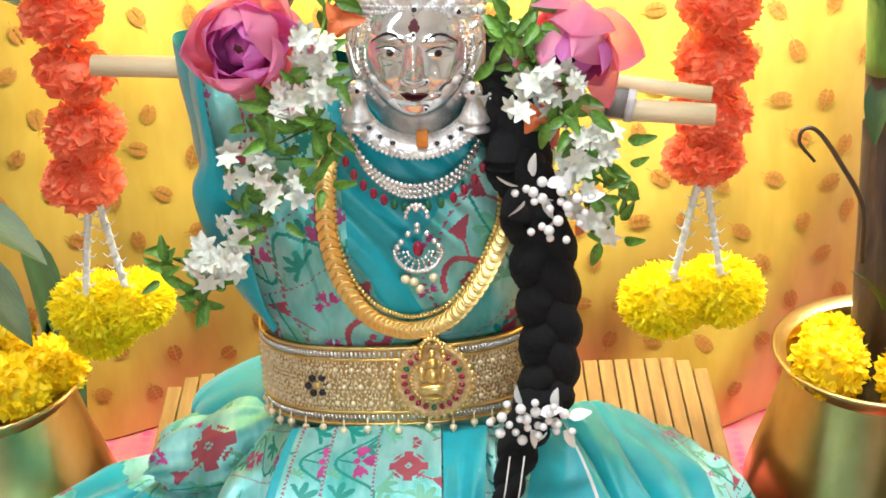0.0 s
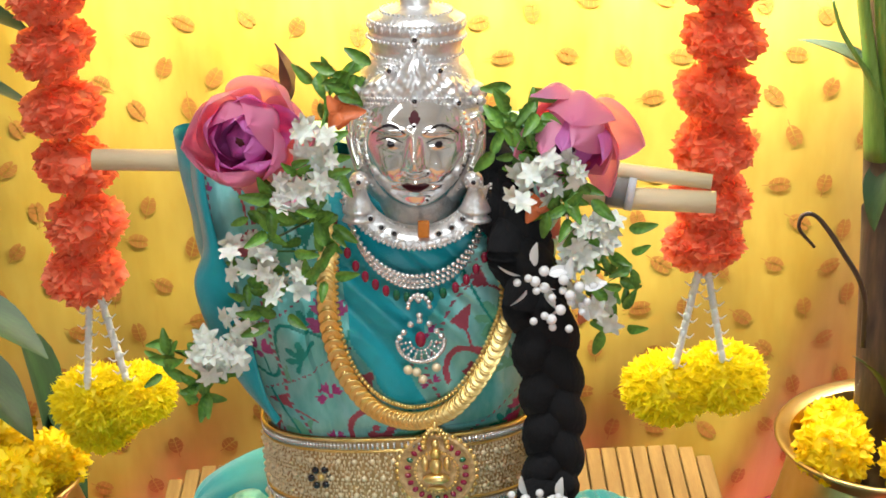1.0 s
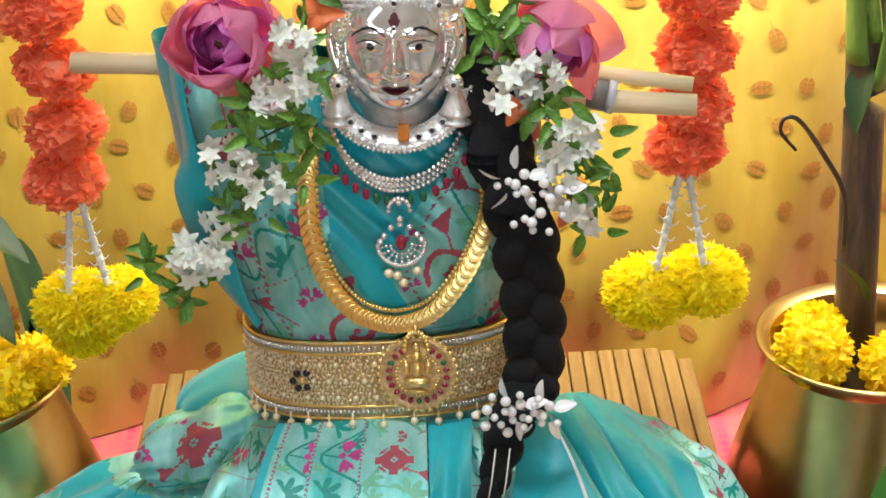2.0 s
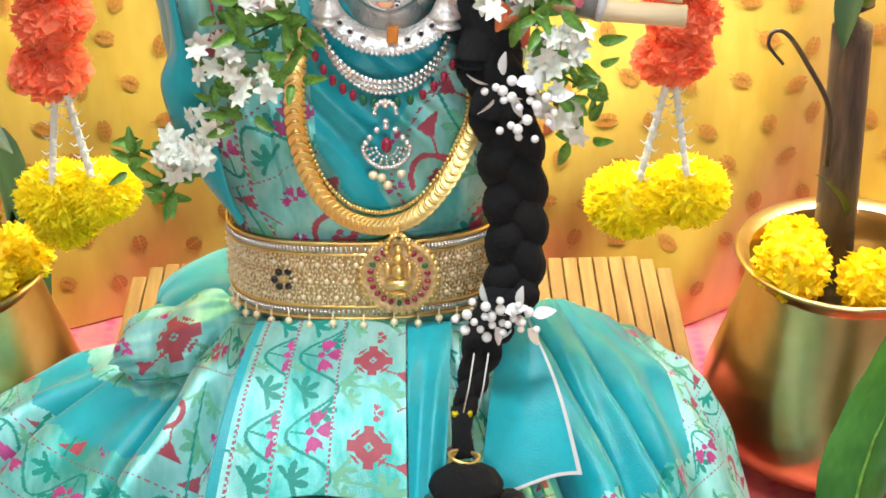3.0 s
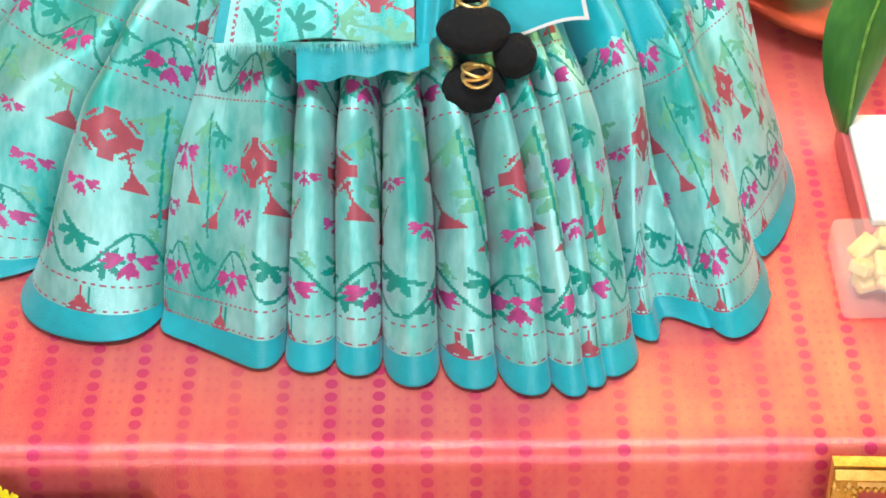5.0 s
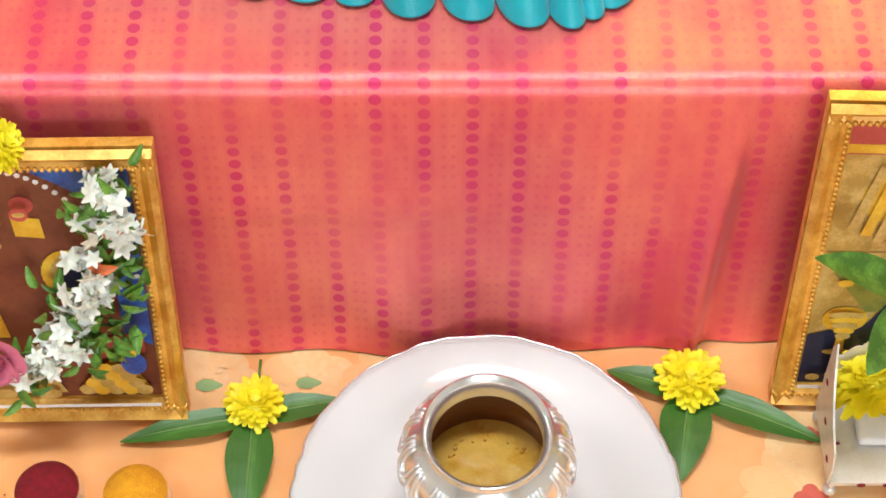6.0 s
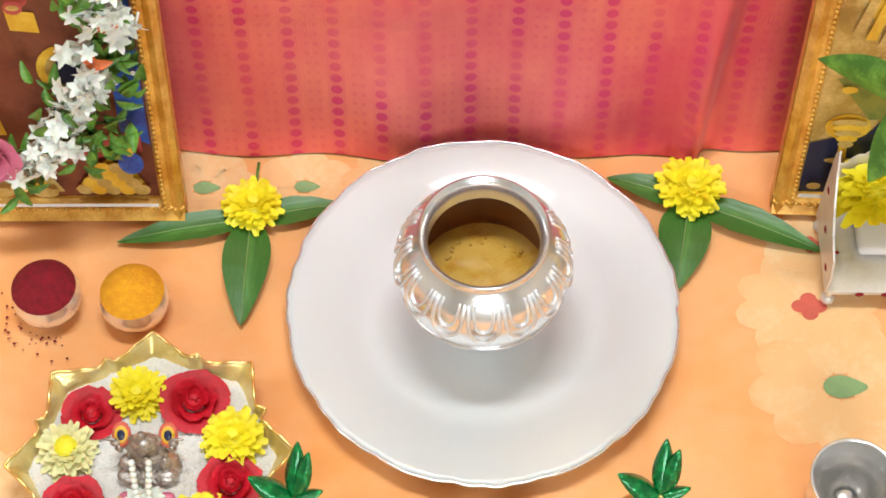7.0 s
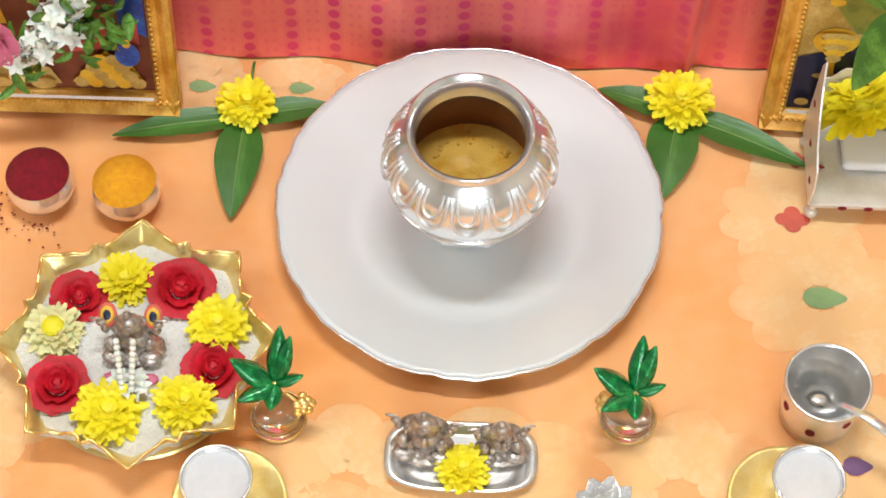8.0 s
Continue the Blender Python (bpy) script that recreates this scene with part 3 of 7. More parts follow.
    ob = part("front_panel", grid(lambda u, v: Vector((lerp(-0.105, -0.012, u), 0.205 - 0.018 * v, lerp(0.489, 0.470 + 0.012 * u, v) + 0.002 * math.sin(u * 20))), 30, 8), TEAL, t, "teal frayed strip", m=inv)
    # frayed ends of the panel
    rnd = random.Random(8)
    bm = bmesh.new()
    for i in range(120):
        x = lerp(-0.160, -0.024, i / 119)
        p = Vector((x, 0.2025, 0.494))
        q = p + Vector((rnd.uniform(-0.002, 0.002), -0.004, -0.008 * rnd.uniform(0.5, 1.3)))
        bm.faces.new([bm.verts.new(c) for c in (p + Vector((-0.0005, 0, 0)), p + Vector((0.0005, 0, 0)), q)])
    tagged(part("fringe", bm, MINT, t, smooth=False, m=inv), kind="stuff")

    # loose teal corner with a pale selvedge
    A0, B0, C0, D0 = Vector((0.050, 0.318, 0.572)), Vector((0.068, 0.318, 0.568)), Vector((0.102, 0.232, 0.487)), Vector((0.028, 0.215, 0.485))

    def corner(u, v):
        p = A0.lerp(B0, u).lerp(D0.lerp(C0, u), v)
        return p + Vector((0, 0, 0.012 * math.sin(math.pi * v) + 0.004 * math.sin(5 * u + 4 * v)))
    part("loose_corner", grid(corner, 44, 60, mi=lambda u, v: 1 if u > 0.955 or v > 0.975 else 0), [TEAL, WHITE], t, "plain teal corner with a white selvedge", m=inv)


sari_skirt()

TORSO = [(0.50, -0.055, 0.098, 0.075), (0.56, -0.055, 0.098, 0.078), (0.61, -0.055, 0.097, 0.078), (0.66, -0.060, 0.115, 0.082), (0.70, -0.062, 0.124, 0.084), (0.75, -0.062, 0.134, 0.074), (0.80, -0.060, 0.142, 0.046), (0.845, -0.058, 0.146, 0.026)]
TCY = 0.425


def torso_row(z):
    return [table_of([(r[0], r[k]) for r in TORSO], z) for k in (1, 2, 3)]


def torso_y(x, z):
    """Front of the draped torso at x, z."""
    cx, w, d = torso_row(z)
    q = max(0.0, 1 - abs((x - cx) / w) ** 2.4)
    return TCY - d * q ** 0.5


def sari_bodice():
    t = thing("sari_bodice", -0.055, TCY, 0.40, "mint and teal brocade sari draped round the idol's torso", "sari")
    inv = Matrix.Translation((0.055, -TCY, -0.40))

    def f(u, v):
        z = lerp(0.405, 0.820, v)
        cx, w, d = torso_row(z)
        a = 2 * math.pi * u
        c, s = math.cos(a), math.sin(a)
        x = cx + w * math.copysign(abs(c) ** 0.85, c)
        y = TCY + d * math.copysign(abs(s) ** 0.8, s)
        r = 0.0035 * math.sin(26 * (x * 0.8 + (z - 0.6) * 0.9) + 3 * noise.noise((x * 9, 1, z * 9))) + 0.003 * noise.noise((x * 22, 0, z * 14))
        if x < cx - 0.4 * w:
            r += 0.008 * max(0.0, min(1.0, (z - 0.635) / 0.06)) * math.sin(60 * (x + 0.45 * z) + 2 * noise.noise((x * 8, 3, z * 8)))
        if 0.62 < z < 0.81 and -0.10 < x < 0.025:
            q = x + 0.75 * z + 0.010 * math.sin(z * 34)
            r = r * 0.5 + (0.0026 * math.sin(2 * math.pi * q / 0.037) + 0.0005 * math.sin(2 * math.pi * q / 0.016)) * min(1, (z - 0.62) * 30) * min(1, (x + 0.10) * 80)
        y += r * (1 if s < 0 else 0)
        z += 0.012 * (c * c) * (v ** 6) * (1 if c < 0 else 0.2)
        return Vector((x, y, z))

    def slot(u, v):
        z = lerp(0.405, 0.820, v)
        cx, w, d = torso_row(z)
        c = math.cos(2 * math.pi * u)
        x = cx + w * math.copysign(abs(c) ** 0.85, c)
        k = (x - cx) / w
        if k < -0.90 + 0.02 * noise.noise((z * 30, 0, 0)):
            return 1
        if abs(k + 0.84) < 0.012 or abs(k + 0.62) < 0.012:
            return 6 if (z * 160) % 1 < 0.55 else 0
        # plain blouse showing in the neckline
        if 0.625 < z < 0.80:
            xl = table_of([(0.625, -0.030), (0.665, -0.066), (0.70, -0.082), (0.80, -0.092)], z)
            xr = table_of([(0.625, -0.026), (0.672, -0.042), (0.70, -0.030), (0.76, 0.006), (0.80, 0.02)], z)
            if xl < x < xr:
                return 1
            if abs(x - xr - 0.012) < 0.0014:
                return 6 if (z * 170) % 1 < 0.55 else 0
        return weave(0.9 * x + 0.55 * z + 0.60, 0.8 * z - 0.5 * x + 0.013)
    bm = grid(f, 640, 340, closed=True, mi=slot)
    part("bodice_cloth", bm, CLOTHS, t, m=inv)
    # broad teal border of the drape along its outer edge
    EO = spline([(-0.186, 0.385, 0.848), (-0.188, 0.383, 0.806), (-0.184, 0.380, 0.763), (-0.192, 0.375, 0.732), (-0.183, 0.372, 0.691), (-0.163, 0.368, 0.650), (-0.146, 0.366, 0.624)], 60)
    EI = spline([(-0.176, 0.372, 0.849), (-0.176, 0.370, 0.807), (-0.170, 0.364, 0.768), (-0.164, 0.360, 0.741), (-0.154, 0.358, 0.691), (-0.146, 0.356, 0.654), (-0.137, 0.356, 0.630)], 60)

    def border(u, v):
        k = round(u * 59)
        return EO[k].lerp(EI[k], v) + Vector((0, -0.006 * math.sin(math.pi * v) + 0.003 * math.sin(9 * u + 3 * v), 0.002 * math.sin(14 * u)))
    ob = part("teal_border", grid(border, 59, 10), TEAL, t, "plain teal border folded along the edge", m=inv)
    ob.modifiers.new("thickness", "SOLIDIFY").thickness = 0.0012
    bm = grid(lambda u, v: Vector((-0.058 + 0.14 * (u - 0.5) * 2 * (0.2 + 0.8 * v), TCY + 0.036 * (v - 0.5) * 2 * math.sqrt(max(0, 1 - (2 * u - 1) ** 2)), 0.821 + 0.004 * math.sin(u * 9))), 20, 8)
    part("shoulder_top", bm, MINT, t, m=inv)


sari_bodice()


# ---- brass pots ----
def brass_pot(x, y):
    t = thing("brass_pot", x, y, TZ, "round-bellied polished brass pot filled with marigolds", "pot", "brass pots beside the idol")
    prof = [(0.0, 0.002), (0.065, 0.001), (0.085, 0.006), (0.106, 0.022), (0.117, 0.048), (0.117, 0.07), (0.108, 0.100), (0.096, 0.135), (0.088, 0.165), (0.084, 0.185), (0.087, 0.194), (0.096, 0.199), (0.098, 0.202), (0.095, 0.2035),
            (0.085, 0.198), (0.080, 0.185), (0.084, 0.16), (0.095, 0.12), (0.085, 0.06), (0, 0.05)]
    part("body", lathe(prof[:10], 64), BRASS, t)
    part("rim", lathe(prof[9:15], 64), BRASS, t)
    part("inside", lathe(prof[14:], 64), BRASS, t)
    return t


POT_R = brass_pot(0.355, 0.540)
POT_L = brass_pot(-0.425, 0.545)


# ---- the plate with the silver pot ----
def plate():
    t = thing("white_plate", 0.029, -0.184, 0.0, "large white glazed plate with a scalloped silver edge", "plate")
    prof = [(0.0, 0.007), (0.05, 0.007), (0.088, 0.0075), (0.098, 0.010), (0.108, 0.014), (0.120, 0.0175), (0.132, 0.0205), (0.141, 0.022), (0.1465, 0.0228)]
    low = [(0.1465, 0.021), (0.132, 0.0185), (0.110, 0.012), (0.095, 0.003), (0.085, 0.0008), (0, 0.0008)]

    def wob(a, k):
        j = k if k <= 8 else max(0, 8 - (k - 9) * 2)
        return 1 + (0.011 * (abs(math.sin(a * 7.5 + 0.3)) - 0.5) + 0.005 * abs(math.sin(a * 22)) + 0.002 * math.sin(a * 37)) * (j / 8) ** 4
    part("dish", lathe(prof + low, 180, wobble=wob), WHITE, t)
    bm = bmesh.new()
    n = 180
    pts = []
    for i in range(n + 1):
        a = 2 * math.pi * i / n
        r = 0.1467 * wob(a, 8)
        pts.append((r * math.cos(a), r * math.sin(a), 0.0225))
    tube(bm, pts, 0.0011, 6)
    part("silver_rim", bm, SILVER, t)


plate()

LEAF = mat("leaf_green", (0.19, 0.40, 0.055), 0.4, color2=(0.06, 0.17, 0.02), scale=60, amount=0.7, bump=0.2, sss=0.1, random_hue=0.25)
DKLEAF = mat("dark_leaf", (0.018, 0.065, 0.012), 0.6, color2=(0.008, 0.035, 0.008), scale=30, amount=0.8, bump=0.2, stretch=(0.3, 2, 2))
PALESTEM = mat("banana_stalk_green", (0.20, 0.34, 0.07), 0.4, color2=(0.10, 0.20, 0.03), scale=20, amount=0.7, stretch=(3, 3, 0.4))
BARK = mat("banana_trunk_brown", (0.10, 0.055, 0.03), 0.45, color2=(0.035, 0.02, 0.015), scale=22, amount=0.9, bump=0.4, stretch=(2, 2, 0.25))
JASMINE = mat("jasmine_white", (0.90, 0.90, 0.86), 0.5, color2=(0.70, 0.72, 0.60), scale=90, sss=0.15)
BUDORANGE = mat("orange_petal", (0.80, 0.20, 0.06), 0.5, scale=90)
POMRED = mat("coral_net_petal", (0.99, 0.25, 0.11), 0.55, color2=(0.99, 0.37, 0.21), scale=70, amount=0.6)
thin(POMRED, 0.5)
POMYEL = thin(mat("yellow_net_petal", (0.98, 0.90, 0.03), 0.55, color2=(0.97, 0.82, 0.01), scale=60, amount=0.6), 0.5)
MARIGOLD = thin(mat("marigold_yellow", (0.97, 0.82, 0.02), 0.55, color2=(0.93, 0.66, 0.0), scale=60, amount=0.6))
THREAD = mat("white_bud_string", (0.80, 0.78, 0.74), 0.6, scale=90, amount=0.3)
PEARL = mat("pearl_white", (0.88, 0.88, 0.89), 0.18, scale=40, amount=0.1, coat=0.6)
IVORYBEAD = mat("ivory_bead", (0.95, 0.79, 0.52), 0.3, 0.2, scale=40, amount=0.2, coat=0.5)
RUBY = mat("ruby_stone", (0.32, 0.01, 0.05), 0.1, scale=50, coat=0.6)
EMERALD = mat("green_stone", (0.01, 0.14, 0.06), 0.1, scale=50, coat=0.6)
GEMDARK = mat("dark_stone", (0.012, 0.008, 0.015), 0.12, scale=50, coat=0.5)
LIPRED = mat("maroon_enamel", (0.09, 0.012, 0.02), 0.35, scale=80)
TILAK = mat("saffron_paste", (0.80, 0.26, 0.03), 0.6, scale=200, amount=0.6)
GREYRUB = mat("grey_tape", (0.25, 0.25, 0.24), 0.6, scale=90)
PEN = mat("pale_blue_plastic", (0.70, 0.74, 0.80), 0.35, scale=60)


def petal_shade(name, base, tip, vein):
    """Petal colour that runs along the petal's UV from base to tip."""
    m = mat(name, base, 0.42, scale=40, amount=0.3, bump=0.1)
    nt = m.node_tree
    b = nt.nodes["Principled BSDF"]
    uv = nt.nodes.new("ShaderNodeUVMap")
    sep = nt.nodes.new("ShaderNodeSeparateXYZ")
    nt.links.new(uv.outputs[0], sep.inputs[0])
    r = nt.nodes.new("ShaderNodeValToRGB")
    r.color_ramp.elements[0].color, r.color_ramp.elements[1].color = (*base, 1), (*tip, 1)
    wav = nt.nodes.new("ShaderNodeTexNoise")
    setin(wav, "Scale", 6.0)
    mp = nt.nodes.new("ShaderNodeMapping")
    setin(mp, "Scale", (0.6, 7, 1))
    nt.links.new(uv.outputs[0], mp.inputs[0]), nt.links.new(mp.outputs[0], wav.inputs["Vector"])
    nt.links.new(node_math(nt, "ADD", sep.outputs[0], node_math(nt, "MULTIPLY", node_math(nt, "SUBTRACT", wav.outputs[0], 0.5), 0.5)), r.inputs[0])
    nt.links.new(r.outputs[0], b.inputs["Base Color"])
    # thin petals let the light behind them through
    tr = nt.nodes.new("ShaderNodeBsdfTranslucent")
    nt.links.new(r.outputs[0], tr.inputs[0])
    ms = nt.nodes.new("ShaderNodeMixShader")
    setin(ms, 0, 0.5)
    nt.links.new(b.outputs[0], ms.inputs[1]), nt.links.new(tr.outputs[0], ms.inputs[2])
    nt.links.new(ms.outputs[0], nt.nodes["Material Output"].inputs[0])
    return m


LOTUS_OUT = petal_shade("lotus_outer_petal", (0.95, 0.50, 0.54), (0.92, 0.33, 0.56), 0)
LOTUS_IN = petal_shade("lotus_inner_petal", (0.58, 0.08, 0.40), (0.84, 0.30, 0.72), 0)
LOTUS_DRY = mat("dry_sepal", (0.22, 0.10, 0.06), 0.6, scale=60)


# ---- silver mask: one plain shape ----
def silver_mask():
    bm = bmesh.new()
    # slots: 0 chased silver, 1 polished, 2 dark stone, 3 maroon, 4 saffron
    # pot-shaped crown, collar and the back of the head
    lathe([(0.0, -0.01), (0.026, -0.005), (0.029, 0.010), (0.032, 0.030), (0.036, 0.05), (0.0385, 0.075), (0.0395, 0.092), (0.0375, 0.105), (0.033, 0.114), (0.0302, 0.119), (0.0298, 0.1235), (0.0312, 0.1275), (0.0322, 0.130), (0.0322, 0.1335), (0.0314, 0.1345), (0.0322, 0.1355),
           (0.0322, 0.1405), (0.0308, 0.1435), (0.024, 0.147), (0.0195, 0.149), (0.0125, 0.1505), (0.0112, 0.153), (0.0112, 0.160), (0.013, 0.164), (0.009, 0.170), (0, 0.172)], 64, bm, lambda k: 0)
    for z, r, n in ((0.1300, 0.0325, 56), (0.1418, 0.0318, 56), (0.1475, 0.0235, 40), (0.1185, 0.0306, 50)):
        for i in range(n):
            a = 2 * math.pi * i / n
            ball(bm, (r * math.cos(a), r * math.sin(a), z), 0.0012, 6, 4)
    for i in range(30):
        a = 2 * math.pi * i / 30
        ball(bm, (0.0322 * math.cos(a), 0.0322 * math.sin(a), 0.138), 0.0019, 6, 4, (0.6, 0.6, 1.2))

    # the face: a polished oval with brow, eyes, nose, cheeks and lips
    def face(u, v):
        a = (u - 0.5) * math.pi * 1.06
        b = (v - 0.5) * math.pi
        X, Z = math.sin(a) * math.cos(b), math.sin(b)
        Y = math.cos(a) * math.cos(b)
        x, z = 0.0325 * X * (1 - 0.16 * max(0, -Z)), 0.042 * Z
        d = 0.030 * Y
        g = lambda cx, cz, sx, sz: math.exp(-((x - cx) / sx) ** 2 - ((z - cz) / sz) ** 2)
        d += 0.0085 * g(0, -0.004, 0.0042, 0.010) + 0.004 * g(0, 0.006, 0.003, 0.010) + 0.003 * (g(0.004, -0.0085, 0.003, 0.003) + g(-0.004, -0.0085, 0.003, 0.003))
        for s in (-1, 1):
            d -= 0.0040 * g(s * 0.0135, 0.0065, 0.008, 0.0045)
            d += 0.0042 * g(s * 0.0135, 0.0060, 0.0065, 0.0030)
            d += 0.0030 * g(s * 0.0140, 0.0145, 0.0095, 0.0022)
            d += 0.0030 * g(s * 0.0165, -0.011, 0.008, 0.008)
            d -= 0.0012 * g(s * 0.0085, -0.016, 0.002, 0.006)
        d += 0.0030 * g(0, -0.0175, 0.009, 0.0022) + 0.0034 * g(0, -0.0232, 0.008, 0.0024) - 0.0035 * g(0, -0.0203, 0.0085, 0.0012)
        d += 0.0035 * g(0, -0.034, 0.007, 0.005)
        return Vector((1.17 * x, -0.022 - 1.1 * d, 0.060 + 1.12 * z))

    def facemat(u, v):
        a, b = (u - 0.5) * math.pi * 1.06, (v - 0.5) * math.pi
        x, z = 0.0325 * math.sin(a) * math.cos(b), 0.042 * math.sin(b)
        if abs(z + 0.0203 + 0.0004 * math.cos(x * 500)) < 0.0030 * max(0, 1 - (x / 0.0085) ** 2) ** 0.5:
            return 3
        for s in (-1, 1):
            if abs(z - 0.0172 + 60 * (abs(x) - 0.0135) ** 2) < 0.0007 and 0.005 < abs(x) < 0.024:
                return 2
            if math.hypot(x - s * 0.0132, z - 0.0060) < 0.0021:
                return 2
            if abs(z - 0.0095 + 45 * (abs(x) - 0.0135) ** 2) < 0.0004 and 0.0065 < abs(x) < 0.0215:
                return 2
        if math.hypot(x, (z - 0.0225) * 0.66) < 0.0024 + 0.0008 * (z < 0.0225):
            return 3
        return 1
    grid(face, 200, 200, bm, mi=facemat)
    # chased border that closes round the face from temple to chin
    def border(u, v):
        a = lerp(-2.55, 2.55, u)
        r = lerp(0.90, 1.22, v)
        bulge = 0.004 * math.sin(math.pi * v) + 0.0007 * math.sin(a * 34) * math.sin(math.pi * v)
        return Vector((0.0375 * r * math.sin(a), -0.030 - bulge + 0.016 * v, 0.060 + 0.046 * r * math.cos(a)))
    grid(border, 120, 10, bm, mi=lambda u, v: 0)
    for i in range(54):
        a = lerp(-2.3, 2.3, i / 53)
        ball(bm, (0.0365 * math.sin(a), -0.0335, 0.060 + 0.0455 * math.cos(a)), 0.0011, 6, 4)
    # ears, earrings
    for s in (-1, 1):
        pts = [(s * 0.0350, -0.034, 0.080), (s * 0.0405, -0.033, 0.082), (s * 0.0430, -0.032, 0.073), (s * 0.0420, -0.033, 0.060), (s * 0.0385, -0.034, 0.049), (s * 0.0360, -0.035, 0.046)]
        tube(bm, spline(pts, 22), 0.0030, 8, 1)
        tube(bm, spline([(s * 0.0365, -0.036, 0.076), (s * 0.0385, -0.036, 0.066), (s * 0.0365, -0.037, 0.055)], 10), 0.0017, 6, 1)
        for z, x in ((0.098, 0.0395), (0.090, 0.0425), (0.084, 0.0445)):
            ball(bm, (s * x, -0.026, z), 0.0036, 10, 7, (1, 0.7, 1))
        ball(bm, (s * 0.0375, -0.037, 0.037), 0.0066, 14, 10)
        for k in range(10):
            a = 2 * math.pi * k / 10
            ball(bm, (s * 0.0375 + 0.0052 * math.cos(a), -0.0412, 0.037 + 0.0052 * math.sin(a)), 0.0010, 6, 4)
        ball(bm, (s * 0.0375, -0.0435, 0.0375), 0.0017, 8, 6, mi=2)
        m = Matrix.Translation((s * 0.0385, -0.034, -0.009))
        b2 = lathe([(0.0, 0.042), (0.004, 0.040), (0.0065, 0.034), (0.009, 0.028), (0.0105, 0.0255), (0.0108, 0.0235), (0.007, 0.022), (0.0100, 0.0195), (0.0112, 0.017), (0.0, 0.0165)], 20)
        for q in b2.verts:
            q.co = m @ q.co
        me = bpy.data.meshes.new("tmp")
        b2.to_mesh(me)
        b2.free()
        bm.from_mesh(me)
        bpy.data.meshes.remove(me)
    # tiara: a chased dome rising to a leaf-shaped point, with beaded edges
    def crest(a):
        return 0.021 + 0.020 * math.exp(-(a / 0.24) ** 2) + 0.004 * math.exp(-((abs(a) - 0.62) / 0.22) ** 2)

    def rim(a):
        return 0.083 + 0.009 * math.cos(a)

    def tiara(u, v):
        a = (u - 0.5) * math.pi * 0.98
        r = 0.0435 + 0.0030 * math.sin(math.pi * min(1, v * 1.3)) - 0.0105 * v * v
        # scrolls and leaves in low relief
        scroll = math.sin(v * 11 + 2.2 * math.sin(a * 9)) * math.cos(a * 18 + 2 * math.sin(v * 7))
        relief = 0.0013 * scroll + 0.0006 * math.sin(a * 46) * math.sin(v * 24)
        return Vector(((r + relief) * math.sin(a), -(r + relief) * math.cos(a) + 0.001, rim(a) + crest(a) * v))
    grid(tiara, 220, 44, bm, mi=lambda u, v: 0)
    for dz, rr, n, r in ((0.000, 0.0014, 54, 0.0440), (0.0042, 0.0011, 58, 0.0450), (-0.0030, 0.0009, 60, 0.0436)):
        for i in range(n):
            a = (i / (n - 1) - 0.5) * math.pi
            ball(bm, (r * math.sin(a), -r * math.cos(a), rim(a) + dz), rr, 6, 5)
    for i in range(70):
        a = (i / 69 - 0.5) * math.pi * 0.98
        p = tiara(i / 69, 1.0)
        ball(bm, p + Vector((0, -0.0006, 0)), 0.0013, 6, 4)
        if abs(a) < 1.35 and i % 2:
            p = tiara(i / 69, 0.84)
            ball(bm, p + Vector((0, -0.0006, 0)), 0.0009, 6, 4)
    # leaf-shaped crest piece on the crown's front
    for row in range(5):
        for k in range(5 - row):
            ball(bm, ((k - (4 - row) / 2) * 0.0042, -0.0345 + 0.0006 * row, 0.116 + 0.0043 * row), 0.0026, 8, 6, (0.9, 0.5, 1.1))
    # collar: a broad crescent that meets the chin and the earrings
    def collar(u, v):
        a = (u - 0.5) * math.pi * 1.02
        r = lerp(0.033, 0.0475 + 0.0006 * abs(math.sin(a * 14)), v)
        return Vector((r * math.sin(a) * 1.02, -0.036 - 0.010 * math.cos(a) * v - 0.004 * math.sin(math.pi * v) + 0.008 * (1 - math.cos(a)), 0.030 - (r - 0.002) * math.cos(a) * 0.86))
    grid(collar, 110, 16, bm, mi=lambda u, v: 0)
    grid(lambda u, v: collar(u, v) + Vector((0, 0.004, 0)), 60, 4, bm, mi=lambda u, v: 0)
    for i in range(46):
        ball(bm, collar(i / 45, 1.0), 0.0014, 6, 5)
        ball(bm, collar(i / 45, 0.04), 0.0010, 6, 5)
    # engraved half-rounds along the collar
    for i in range(15):
        for k in range(9):
            q = math.pi * k / 8
            p = collar((i + 0.5 + 0.40 * math.cos(q)) / 15, 0.92 - 0.32 * math.sin(q))
            ball(bm, p + Vector((0, -0.0004, 0)), 0.0008, 5, 4)
    for u in (0.22, 0.30, 0.38, 0.62, 0.70, 0.78):
        ball(bm, collar(u, 0.34) + Vector((0, -0.001, 0)), 0.0028, 8, 6, (1, 0.5, 1))
        ball(bm, collar(u, 0.34) + Vector((0, -0.0022, 0)), 0.0018, 8, 6, mi=2)
    # neck, paste mark, scattered stones
    lathe([(0.026, 0.0), (0.024, 0.02), (0.024, 0.04)], 24, bm, lambda k: 1)
    box(bm, 0.001, -0.0475, -0.001, 0.0085, -0.042, 0.0105, 0.001, 4)
